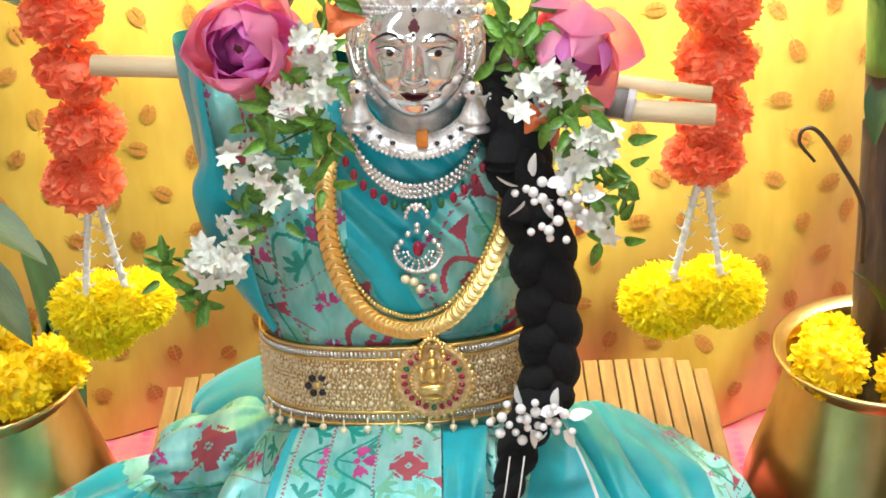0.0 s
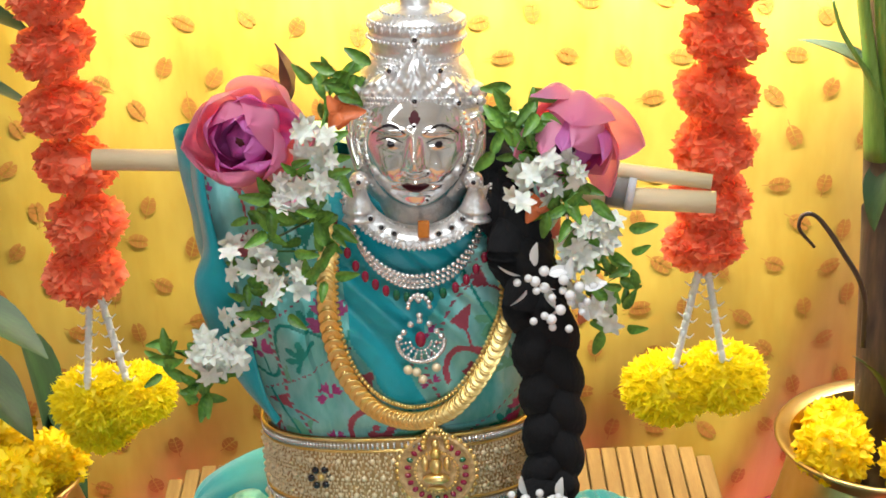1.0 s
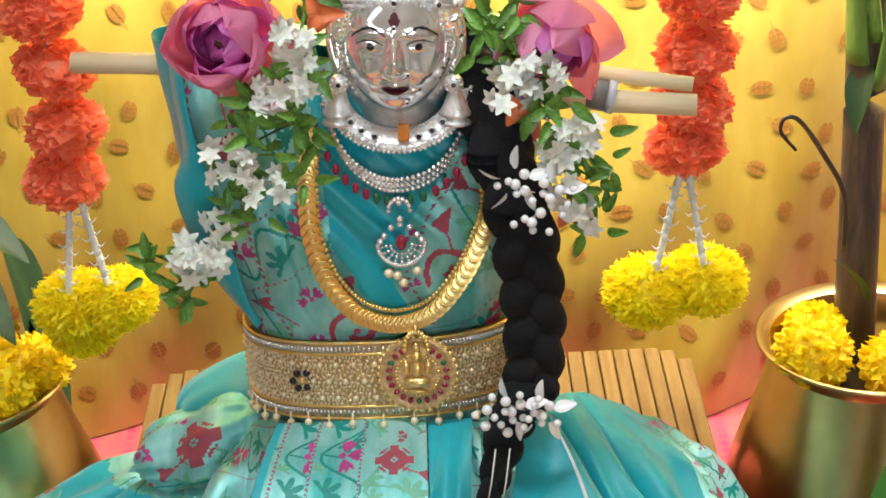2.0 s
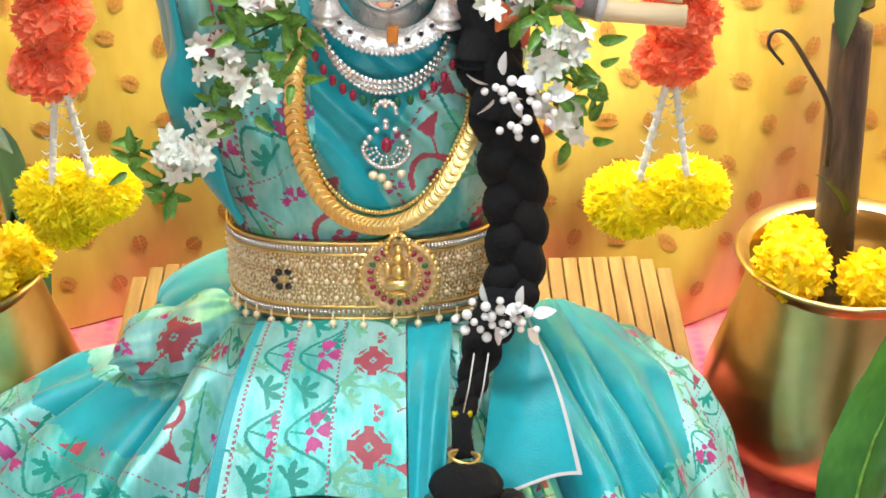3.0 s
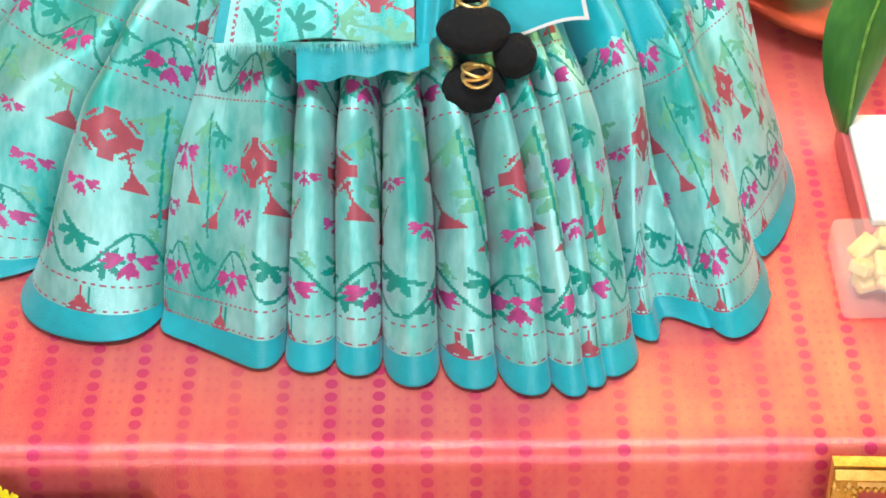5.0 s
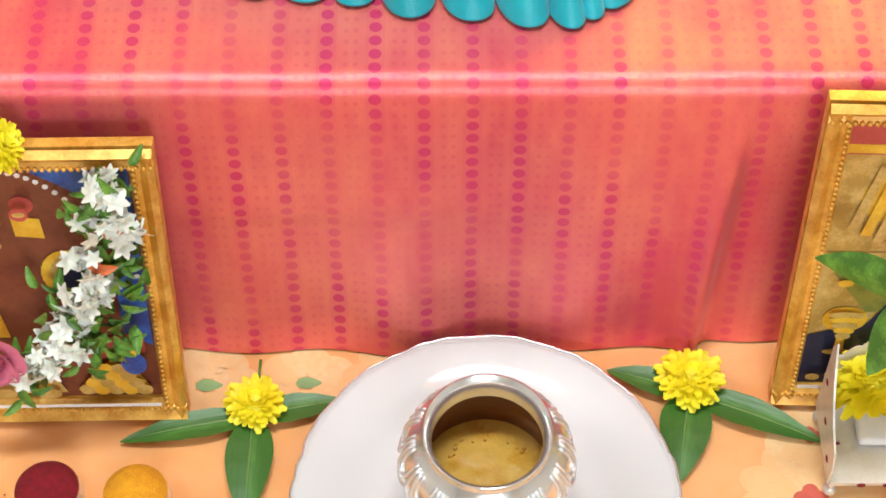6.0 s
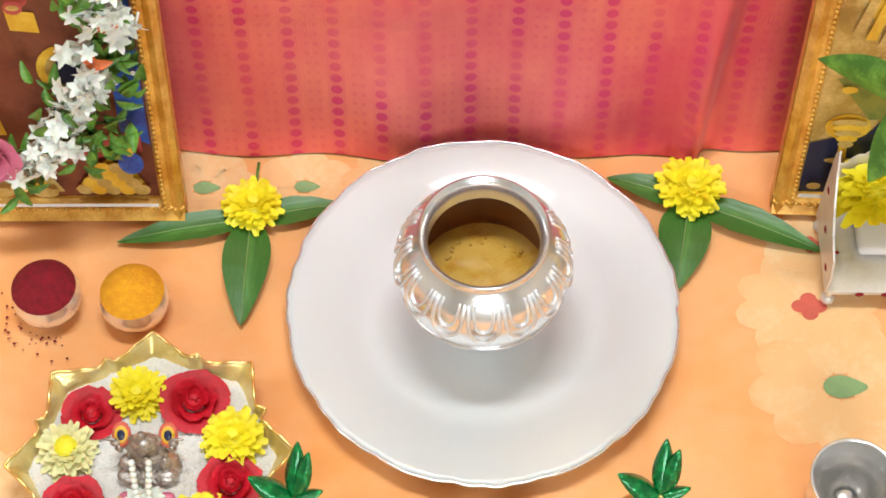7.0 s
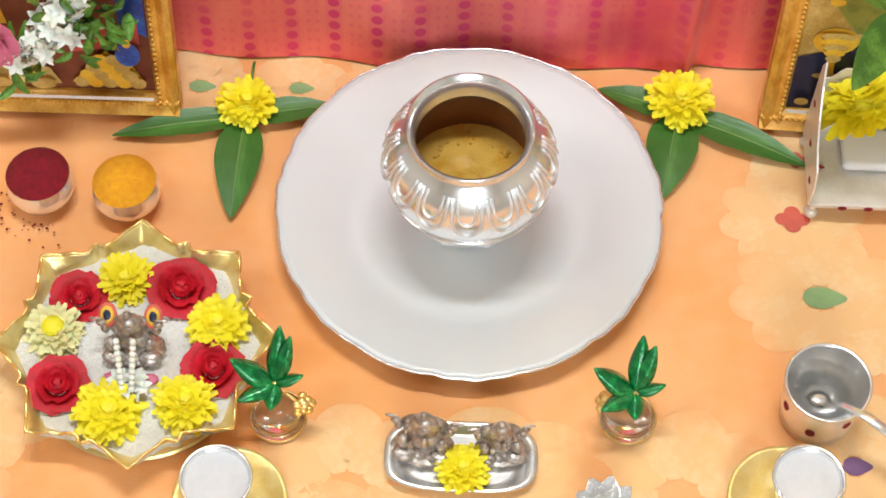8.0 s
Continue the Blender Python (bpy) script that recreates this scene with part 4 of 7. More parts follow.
    for a, z, r in ((0.0, 0.134, 0.0335), (-0.42, 0.1135, 0.0385), (0.42, 0.1135, 0.0385), (0.0, 0.0955, 0.0465), (0.62, 0.092, 0.0465), (1.0, 0.089, 0.0462), (-1.0, 0.089, 0.0462)):
        ball(bm, (r * math.sin(a), -r * math.cos(a), z), 0.0029, 8, 6)
        ball(bm, ((r + 0.002) * math.sin(a), -(r + 0.002) * math.cos(a), z), 0.0018, 8, 6, mi=2)
    for x, z, y in ((0.0, 0.0815, -0.0582), (0.0085, 0.049, -0.0575), (0.0078, 0.030, -0.0575)):
        ball(bm, (x, y, z), 0.0019, 8, 6)
        ball(bm, (x, y - 0.001, z), 0.0012, 8, 6, mi=2)
    m = pose(-0.030, 0.385, 0.774, -5, 2, -2) @ Matrix.Diagonal((1.04, 1.03, 1.0, 1))
    ob = finish("idol_mask", bm, [CHASED, MASKSILVER, GEMDARK, LIPRED, TILAK], m=m)
    tagged(ob, "polished silver deity mask with a tall chased crown", "statue")


silver_mask()


# ---- belt ----
def belt():
    t = thing("waist_belt", -0.055, TCY, 0.55, "gold beadwork waist belt with a jewelled round buckle", "belt")
    inv = Matrix.Translation((0.055, -TCY, -0.55))
    Z0, Z1 = 0.556, 0.620

    def f(k, h, off=0.0):
        # k: angle across the front, h: 0 bottom to 1 top
        a = k * math.pi * 0.5
        s, c = math.sin(a), math.cos(a)
        x = -0.053 + (0.104 + off) * math.copysign(abs(s) ** 0.85, s)
        y = TCY - (0.086 + off) * abs(c) ** 0.8
        return Vector((x, y, lerp(Z0, Z1, h) - 0.016 * (1 - c)))
    bm = grid(lambda u, v: f(2 * u - 1, v), 90, 14)
    grid(lambda u, v: f(2 * u - 1, v, -0.003), 60, 2, bm)
    part("band", bm, GOLDBEAD, t, m=inv)
    # rows of small gold grains curling round larger beads
    bm = bmesh.new()
    rnd = random.Random(3)
    big = []
    for j, h in enumerate((0.28, 0.50, 0.72)):
        for i in range(27):
            big.append((-0.97 + (i + 0.5 * (j % 2)) * 0.0735, h))
    for k, h in big:
        ball(bm, f(k, h, 0.0015), 0.0022, 6, 5)
        for n in range(7):
            a = 2 * math.pi * n / 7 + k
            ball(bm, f(k + 0.026 * math.cos(a), h + 0.085 * math.sin(a), 0.0008), 0.00115, 5, 4)
    for i in range(96):
        for j in range(14):
            k = -0.99 + 1.98 * i / 95 + 0.012 * math.sin(j * 0.9 + i * 0.7)
            ball(bm, f(k, 0.19 + 0.62 * j / 13, 0.0004), 0.00095, 5, 3, (0.8, 0.8, 1.5))
    tagged(part("beadwork", bm, IVORYBEAD, t, "raised gold and cream beads", m=inv), kind="stuff")
    bm = bmesh.new()
    for i in range(110):
        k = -1 + 2 * i / 109
        for h in (0.09, 0.92):
            p = f(k, h, 0.001)
            box(bm, p.x - 0.0009, p.y - 0.001, p.z - 0.0024, p.x + 0.0009, p.y + 0.001, p.z + 0.0024)
    tagged(part("crystal_trim", bm, SILVER, t, "rows of clear crystal stones", m=inv), kind="stuff")
    bm = bmesh.new()
    for h in (0.0, 0.16, 0.85, 0.995):
        tube(bm, [f(-1 + 2 * i / 50, h, 0.0008) for i in range(51)], 0.0012, 6)
    part("edge_cord", bm, GOLD, t, m=inv)
    # bead fringe
    drop = None
    for i in range(19):
        k = -0.95 + i * 1.9 / 18
        p = inv @ (f(k, 0.0) + Vector((0, -0.012, 0.003 - 0.002 * (i % 2))))
        if drop is None:
            b2 = bmesh.new()
            ball(b2, (0, 0, 0), 0.0029, 10, 8)
            ball(b2, (0, 0, -0.0036), 0.0013, 8, 6)
            tube(b2, [(0, 0, 0.002), (0, 0.004, 0.007)], 0.0008, 5)
            drop = part("bead_drop", b2, IVORYBEAD, t, "cream hanging bead", m=Matrix.Translation(p))
        else:
            share("bead_drop", drop, t, Matrix.Translation(p))
    # green stone flower
    b2 = bmesh.new()
    c = f(-0.33, 0.5, 0.002)
    for i in range(7):
        a = 2 * math.pi * i / 6
        r = 0 if i == 6 else 0.0068
        ball(b2, c + Vector((r * math.cos(a), 0, r * 1.05 * math.sin(a))), 0.0028, 8, 6, (1, 0.5, 1.1), mi=1 if i < 6 else 0)
    part("stone_flower", b2, [GOLD, GEMDARK], t, m=inv)
    # buckle
    B = f(0.125, 0.60, 0.004)
    buckle = part("buckle", lathe([(0.0, 0.004), (0.012, 0.0042), (0.0155, 0.0052), (0.017, 0.003), (0.025, 0.0026), (0.0275, 0.0045), (0.029, 0.002), (0.029, -0.002), (0, -0.002)], 48), GOLDBEAD, t,
                  "round gold buckle with a seated figure", m=inv @ Matrix.Translation(B) @ pose(0, 0, 0, 82, 0, -4))
    stone = None
    for i in range(19):
        a = -math.pi / 2 + (i - 9) * 0.287
        m = pose(0.021 * math.cos(a), 0.021 * math.sin(a), 0.0034, 0, 0, math.degrees(a))
        name = EMERALD if i in (2, 9, 16) else RUBY
        b2 = bmesh.new()
        ball(b2, (0, 0, 0), 0.0024, 8, 6, (1.1, 0.85, 0.6))
        part("stone", b2, name, buckle, m=m)
    for name, p, r, s in (("seated_lap", (0, -0.004, 0.007), 0.008, (1.25, 0.5, 0.6)), ("torso", (0, 0.006, 0.008), 0.006, (0.8, 1.1, 0.6)), ("head", (0, 0.0155, 0.008), 0.0042, (1, 1, 0.8)), ("crown", (0, 0.022, 0.007), 0.0035, (0.8, 1.2, 0.7)),
                          ("arm", (-0.008, 0.007, 0.007), 0.0026, (1, 2.2, 0.7)), ("arm", (0.008, 0.007, 0.007), 0.0026, (1, 2.2, 0.7)), ("lotus_base", (0, -0.012, 0.006), 0.004, (1.8, 0.5, 0.6))):
        b2 = bmesh.new()
        ball(b2, p, r, 12, 8, s)
        part(name, b2, GOLD, buckle)
    b2 = bmesh.new()
    for i in range(34):
        a = 2 * math.pi * i / 34
        ball(b2, (0.0285 * math.cos(a), 0.0285 * math.sin(a), 0.002), 0.0024, 8, 6, (1, 1, 0.8))
        ball(b2, (0.0155 * math.cos(a), 0.0155 * math.sin(a), 0.0045), 0.0014, 6, 5)
    tagged(part("bead_border", b2, GOLD, buckle), kind="stuff")
    b2 = bmesh.new()
    for k in range(13):
        a = math.pi * k / 12
        ball(b2, (0.0085 * math.cos(a), 0.020 + 0.014 * math.sin(a), 0.006), 0.0022, 8, 6)
    ball(b2, (0, 0.036, 0.006), 0.0026, 8, 6, (0.8, 1.6, 0.8))
    part("arched_crest", b2, GOLD, buckle)


belt()


# ---- necklaces ----
def on_chest(x, z, off=0.0):
    return Vector((x, torso_y(x, z) - off, z))


def coin_necklace():
    t = thing("coin_necklace", -0.035, 0.35, 0.63, "long gold necklace of overlapping coins", "necklace")
    inv = Matrix.Translation((0.035, -0.35, -0.63))
    U = [(-0.092, 0.775), (-0.096, 0.746), (-0.0955, 0.711), (-0.087, 0.675), (-0.071, 0.649), (-0.053, 0.637), (-0.034, 0.634), (-0.012, 0.641), (0.009, 0.663), (0.024, 0.691), (0.033, 0.717), (0.030, 0.753), (0.025, 0.776)]
    path = spline([on_chest(x, z, 0.007) for x, z in U], 62)
    cx = Vector((-0.033, 0.335, 0.72))
    coin = None
    for i, p in enumerate(path):
        d = (path[min(i + 1, 61)] - path[max(i - 1, 0)]).normalized()
        n = Vector((0, -1, 0.15)).normalized()
        side = d.cross(n).normalized()
        n = side.cross(d)
        m = inv @ Matrix.Translation(p) @ Matrix((d, side, n)).transposed().to_4x4() @ pose(0, 0, 0, 0, 13, 0) @ Matrix.Scale(0.98, 4)
        if coin is None:
            b = lathe([(0.0, 0.0012), (0.0045, 0.0012), (0.0058, 0.0009), (0.0068, 0.0016), (0.0072, 0.0010), (0.0072, -0.0008), (0, -0.0008)], 18)
            ball(b, (0, 0, 0.0012), 0.003, 8, 5, (0.8, 1.1, 0.35))
            coin = part("coin", b, GOLD, t, m=m)
        else:
            share("coin", coin, t, m)
    inner = spline([on_chest(x + (-0.033 - x) * 0.115, z + (0.735 - z) * 0.115 * (z < 0.72), 0.0065) for x, z in U], 92)
    b0 = None
    for p in inner:
        if b0 is None:
            b = bmesh.new()
            ball(b, (0, 0, 0), 0.0018, 8, 6)
            b0 = part("gold_bead", b, GOLD, t, m=inv @ Matrix.Translation(p))
        else:
            share("gold_bead", b0, t, inv @ Matrix.Translation(p))


coin_necklace()


def choker():
    t = thing("stone_choker", -0.032, 0.35, 0.74, "silver lattice choker with red and green drops and a pendant", "necklace")
    inv = Matrix.Translation((0.032, -0.35, -0.74))
    U = [(-0.082, 0.792), (-0.069, 0.766), (-0.051, 0.750), (-0.031, 0.744), (-0.007, 0.750), (0.011, 0.768), (0.020, 0.790)]
    path = spline([on_chest(x, z, 0.012) for x, z in U], 40)
    bm = bmesh.new()
    for r in range(3):
        for i, p in enumerate(path):
            q = p + Vector((0, -0.002, 0.004 - r * 0.0042)) + Vector(((-0.032 - p.x) * 0.02 * r, 0, 0))
            ball(bm, q, 0.0019, 6, 5)
            if i < 39 and r < 2:
                n = path[i + 1] + Vector((0, -0.002, -0.0002 - r * 0.0042))
                tube(bm, [q, n], 0.0006, 4)
    tagged(part("lattice", bm, SILVER, t, m=inv), kind="stuff")
    for i in range(1, 39, 2):
        p = path[i]
        out = Vector((p.x + 0.032, 0, min(0, p.z - 0.79))).normalized()
        b = bmesh.new()
        ball(b, (0, 0, 0), 0.0034, 8, 6, (0.8, 0.5, 1.3))
        part("drop_stone", b, EMERALD if i in (15, 17, 21, 23) else RUBY, t, m=inv @ Matrix.Translation(p + out * 0.0085 + Vector((0, -0.002, -0.004))))
    # pendant
    b = bmesh.new()
    y0 = on_chest(-0.033, 0.70, 0.010).y
    for k in range(9):
        a = math.pi * (k / 8)
        ball(b, (-0.0325 + 0.0075 * math.cos(a), y0, 0.727 + 0.009 * math.sin(a)), 0.0020, 6, 5)
    for q in range(9):
        a = math.pi * (1.04 + 0.92 * q / 8)
        for d in (0.0075, 0.0105, 0.0135):
            ball(b, (-0.0325 + d * math.cos(a), y0, 0.701 + d * math.sin(a)), 0.0013, 6, 5)
    for r, n, zc in ((0.0165, 24, 0.701),):
        for k in range(n):
            a = math.pi + math.pi * k / (n - 1)
            ball(b, (-0.0325 + r * math.cos(a), y0, zc + r * math.sin(a)), 0.0019, 6, 5)
    for x, z in ((-0.0325, 0.733), (-0.0325, 0.7205), (-0.0325, 0.7165), (-0.044, 0.708), (-0.021, 0.708), (-0.047, 0.704), (-0.018, 0.704), (-0.039, 0.714), (-0.026, 0.714)):
        ball(b, (x, y0, z), 0.0026, 7, 5)
    pend = part("pendant", b, SILVER, t, "silver peacock pendant with a ruby", m=inv)
    b = bmesh.new()
    ball(b, (-0.0325, y0 - 0.002, 0.703), 0.005, 10, 8, (0.8, 0.5, 1.25))
    part("ruby", b, RUBY, pend)
    for x, z in ((-0.0425, 0.6785), (-0.0325, 0.6705), (-0.0225, 0.6795), (-0.0365, 0.6765)):
        b = bmesh.new()
        ball(b, (x, y0, z), 0.0034, 10, 8)
        part("pearl", b, IVORYBEAD, pend)


choker()


# ---- braid ----
def braid():
    t = thing("hair_braid", 0.045, 0.34, 0.55, "thick black wool braid with tassels hanging beside the idol", "braid")
    inv = Matrix.Translation((-0.045, -0.34, -0.55))
    C = spline([(0.008, 0.420, 0.835), (0.022, 0.385, 0.808), (0.037, 0.350, 0.770), (0.050, 0.330, 0.725), (0.056, 0.322, 0.680), (0.058, 0.316, 0.640), (0.055, 0.310, 0.600), (0.046, 0.292, 0.592), (0.035, 0.276, 0.578), (0.026, 0.262, 0.553), (0.018, 0.252, 0.530)], 150)
    w = lambda s: table_of([(0, 0.016), (0.3, 0.0175), (0.62, 0.0155), (0.75, 0.0125), (1.0, 0.0065)], s)
    for k in range(3):
        pts = []
        for i, p in enumerate(C):
            s = i / 149
            ph = s * 2 * math.pi * 4.6 + k * 2 * math.pi / 3
            pts.append(p + Vector((w(s) * 0.60 * math.sin(ph), -0.34 * w(s) * math.sin(2 * ph), 0)))
        bm = bmesh.new()
        tube(bm, pts, lambda s: w(s) * 0.84 * (1 + 0.05 * math.sin(s * 90)), 12)
        part("strand", bm, HAIR, t, m=inv)
    bm = bmesh.new()
    tube(bm, [(0.018, 0.253, 0.534), (0.0165, 0.243, 0.518), (0.018, 0.232, 0.505)], lambda s: 0.0088 - 0.002 * math.sin(math.pi * s), 12)
    part("tail", bm, HAIR, t, m=inv)
    for p, r in (((0.0175, 0.250, 0.533), 0.0055),):
        b = bmesh.new()
        tube(b, [Vector(p) + Vector((-0.006 + 0.0002 * i, -0.004, 0.002 * math.sin(i))) for i in range(60)], 0.0018, 5)
        part("thread_tie", b, POMYEL, t, "yellow thread tie", m=inv)
    for c, r, n in (((0.018, 0.222, 0.512), 0.0105, 3), ((0.021, 0.181, 0.483), 0.0100, 3)):
        b = bmesh.new()
        for i in range(n):
            tube(b, [Vector(c) + Vector((r * math.cos(a), r * 0.9 * math.sin(a), (i - n / 2) * 0.0024 + 0.0030 * math.sin(a + 2.1 * i))) for a in [2 * math.pi * q / 16 for q in range(17)]], 0.0014, 5)
        part("gold_wrap", b, GOLD, t, "gold wire binding", m=inv)
    rnd = random.Random(5)
    for c, s in (((0.019, 0.207, 0.500), (0.026, 0.020, 0.0155)), ((0.048, 0.200, 0.482), (0.0155, 0.0155, 0.0165)), ((0.019, 0.190, 0.462), (0.0225, 0.019, 0.0175))):
        def puff(u, v, c=c, s=s):
            a, b = 2 * math.pi * u, math.pi * v
            q = Vector((math.sin(b) * math.cos(a), math.sin(b) * math.sin(a), math.cos(b)))
            k = 1 + 0.06 * noise.noise(q * 3 + Vector(c) * 50) + 0.02 * noise.noise(q * 14)
            return Vector(c) + Vector((q.x * s[0], q.y * s[1], q.z * s[2])) * k
        part("tassel_ball", grid(puff, 40, 26, closed=True), HAIR, t, m=inv)
    for i, x in enumerate((-0.004, 0.006)):
        b = bmesh.new()
        tube(b, [(0.030 + x, 0.252, 0.580), (0.026 + x, 0.240, 0.560), (0.022 + x, 0.238, 0.540)], 0.0006, 4)
        part("loose_thread", b, THREAD, t, "stray white thread", m=inv)


braid()


# ---- pearl pins ----
def pearl_pin(x, y, z, pearls, petals, label):
    t = thing("pearl_pin", x, y, z, label, "hairpin", "pearl hairpins on the braid")
    rnd = random.Random(int(1000 * z))
    for i in range(pearls):
        a, r = i * 2.4, 0.0045 * math.sqrt(i)
        b = bmesh.new()
        ball(b, (0, 0, 0), 0.0028 if i % 3 else 0.0037, 12, 9)
        part("pearl", b, PEARL, t, m=pose(r * 1.35 * math.cos(a), -0.006 + rnd.uniform(-0.003, 0.003), r * math.sin(a)))
    for i in range(petals):
        a = i * 2 * math.pi / petals + 0.3
        b = leaf_blade(bmesh.new(), 0.016, 0.009, 0.15, 0.2, n=5)
        part("petal", b, PEARL, t, "translucent white petal", m=pose(0.010 * math.cos(a), -0.003, 0.010 * math.sin(a)) @ Matrix.Rotation(-a, 4, "Y") @ Matrix.Rotation(0.6, 4, "X"))


pearl_pin(0.047, 0.308, 0.757, 5, 5, "white petal and pearl flower pin in the braid")
pearl_pin(0.070, 0.305, 0.747, 11, 5, "cluster of white pearls pinned in the braid")
pearl_pin(0.057, 0.300, 0.731, 6, 0, "small ring of white pearls pinned in the braid")
pearl_pin(0.038, 0.262, 0.606, 18, 4, "cluster of white pearls near the braid's end")
pearl_pin(0.058, 0.268, 0.599, 6, 5, "white petal and pearl flower pin near the braid's end")


# ---- flower strands ----
def jasmine_bm():
    bm = bmesh.new()
    for i in range(6):
        b = leaf_blade(bmesh.new(), 0.0125, 0.0075, 0.25, 0.25, n=4)
        m = Matrix.Rotation(i * math.pi / 3 + 0.2, 4, "Z") @ Matrix.Rotation(-0.35, 4, "Y")
        for v in b.verts:
            v.co = m @ v.co
        me = bpy.data.meshes.new("tmp")
        b.to_mesh(me)
        b.free()
        bm.from_mesh(me)
        bpy.data.meshes.remove(me)
    tube(bm, [(0, 0, 0), (0, 0, -0.012)], 0.0014, 5)
    return bm


KIT = {}


def strand(name, spots, leaves, orange, label, seed, spread=0.016, front=(0, -1, 0.25)):
    """A strung garland: flowers at spots, leaves round leaf spots, orange buds."""
    c = Vector(spots[0])
    t = thing(name, *c, label, "garland", "jasmine strands on the idol" if name == "flower_strand" else "jasmine strands on the pictures")
    rnd = random.Random(seed)

    def place(kind, make, material, p, m):
        m = Matrix.Translation(Vector(p) - c) @ m
        if kind not in KIT:
            KIT[kind] = part(kind, make(), material, t, m=m)
        else:
            share(kind, KIT[kind], t, m)
    aim = Vector(front).to_track_quat("Z", "Y").to_matrix().to_4x4()
    for s in spots:
        for k in range(10):
            d = Vector([rnd.uniform(-1, 1) * spread * 0.8 for _ in range(3)])
            m = aim @ Euler((rnd.uniform(-0.9, 0.9), rnd.uniform(-0.9, 0.9), rnd.uniform(0, 6))).to_matrix().to_4x4() @ Matrix.Scale(rnd.uniform(0.55, 0.85), 4)
            place("jasmine_flower", jasmine_bm, JASMINE, Vector(s) + d + Vector((0, -0.008, 0)), m)
    for s in leaves:
        for k in range(11):
            d = Vector([rnd.uniform(-1, 1) * spread for _ in range(3)])
            m = aim @ Matrix.Rotation(rnd.uniform(0, 6.28), 4, "Z") @ Matrix.Rotation(rnd.uniform(-0.9, 0.2), 4, "Y") @ Matrix.Scale(rnd.uniform(0.75, 1.25), 4)
            place("green_leaf", lambda: leaf_blade(bmesh.new(), 0.0165, 0.0062, 0.25, 0.5, n=6), LEAF, Vector(s) + d, m)
    for s in orange:
        for k in range(3):
            m = aim @ Matrix.Rotation(k * 2.1, 4, "Z") @ Matrix.Rotation(-0.5, 4, "Y") @ Matrix.Scale(1.2, 4)
            place("orange_petal", lambda: leaf_blade(bmesh.new(), 0.010, 0.008, 0.5, 0.6, n=5), BUDORANGE, Vector(s), m)
    bm = bmesh.new()
    pts = sorted(list(spots) + list(leaves), key=lambda p: -p[2])
    tube(bm, [Vector(p) - c + Vector((0, 0.006, 0)) for p in pts], 0.0012, 5)
    part("string", bm, LEAF, t)


Y = 0.322
strand("flower_strand", [(-0.090, Y, 0.862), (-0.092, Y, 0.840), (-0.107, Y, 0.822), (-0.145, Y, 0.777), (-0.122, Y, 0.760), (-0.160, Y, 0.722), (-0.170, Y, 0.706)],
       [(-0.072, 0.37, 0.882), (-0.084, 0.365, 0.878), (-0.095, Y, 0.835), (-0.112, Y, 0.812), (-0.131, Y, 0.803), (-0.098, Y, 0.80), (-0.148, Y, 0.755), (-0.132, Y, 0.740), (-0.100, Y, 0.775)],
       [(-0.079, 0.345, 0.868), (-0.074, 0.35, 0.866)], "strand of white jasmine and green leaves from crown to hip", 1)
strand("flower_strand", [(0.047, Y, 0.819), (0.066, Y, 0.828), (0.082, Y, 0.790), (0.092, Y, 0.780), (0.086, Y, 0.735), (0.075, Y, 0.765)],
       [(0.042, 0.345, 0.862), (0.047, 0.345, 0.850), (0.038, 0.345, 0.842), (0.044, 0.345, 0.834), (0.080, Y, 0.81), (0.100, Y, 0.768), (0.104, Y, 0.745), (0.097, Y, 0.722), (0.072, Y, 0.80)],
       [(0.084, 0.33, 0.722), (0.092, 0.33, 0.728), (0.050, 0.33, 0.80)], "strand of white jasmine, leaves and coral buds beside the braid", 2)
strand("leaf_spray", [(-0.178, Y, 0.700)], [(-0.205, 0.33, 0.70), (-0.192, 0.33, 0.672), (-0.180, 0.33, 0.685)], [], "thin trailing spray of green leaves", 6, 0.012)


# ---- lotus flowers ----
def petal_sheet(L, W, curl, cup):
    bm = bmesh.new()

    def f(u, v):
        w = W * 0.5 * (math.sin(math.pi * (0.08 + 0.92 * u) ** 0.85) ** 0.75 * (1 - 0.25 * u ** 3) + 0.06 * (1 - u))
        s = (v - 0.5) * 2
        x = L * u
        z = curl * L * u * u - cup * W * (1 - s * s) * math.sin(math.pi * u) + 0.03 * W * math.sin(5 * s + 8 * u)
        return Vector((x, w * s, z))
    return grid(f, 14, 10, bm, uv=lambda u, v: (u, v))


def lotus(x, y, z, aim, label, scale, seed, ring):
    t = thing("lotus_flower", x, y, z, label, "flower", "lotus flowers on the shoulders")
    rnd = random.Random(seed)
    base = Vector(aim).to_track_quat("Z", "Y").to_matrix().to_4x4() @ Matrix.Scale(scale, 4)
    for n, L, W, tilt, off, material, kind, back in ring:
        for i in range(n):
            a = 2 * math.pi * i / n + off + rnd.uniform(-0.15, 0.15)
            m = base @ Matrix.Translation((0, 0, back)) @ Matrix.Rotation(a, 4, "Z") @ Matrix.Translation((0.004, 0, 0)) @ Matrix.Rotation(-tilt + rnd.uniform(-0.28, 0.28), 4, "Y") @ Matrix.Rotation(rnd.uniform(-0.4, 0.4), 4, "X")
            part(kind, petal_sheet(L * rnd.uniform(0.82, 1.12), W * rnd.uniform(0.85, 1.1), rnd.uniform(0.10, 0.45), 0.34), material, t, m=m)
    b = bmesh.new()
    ball(b, (0, 0, 0.012), 0.011, 16, 10, (1, 1, 0.7))
    part("seed_head", b, LOTUS_DRY, t, m=base)


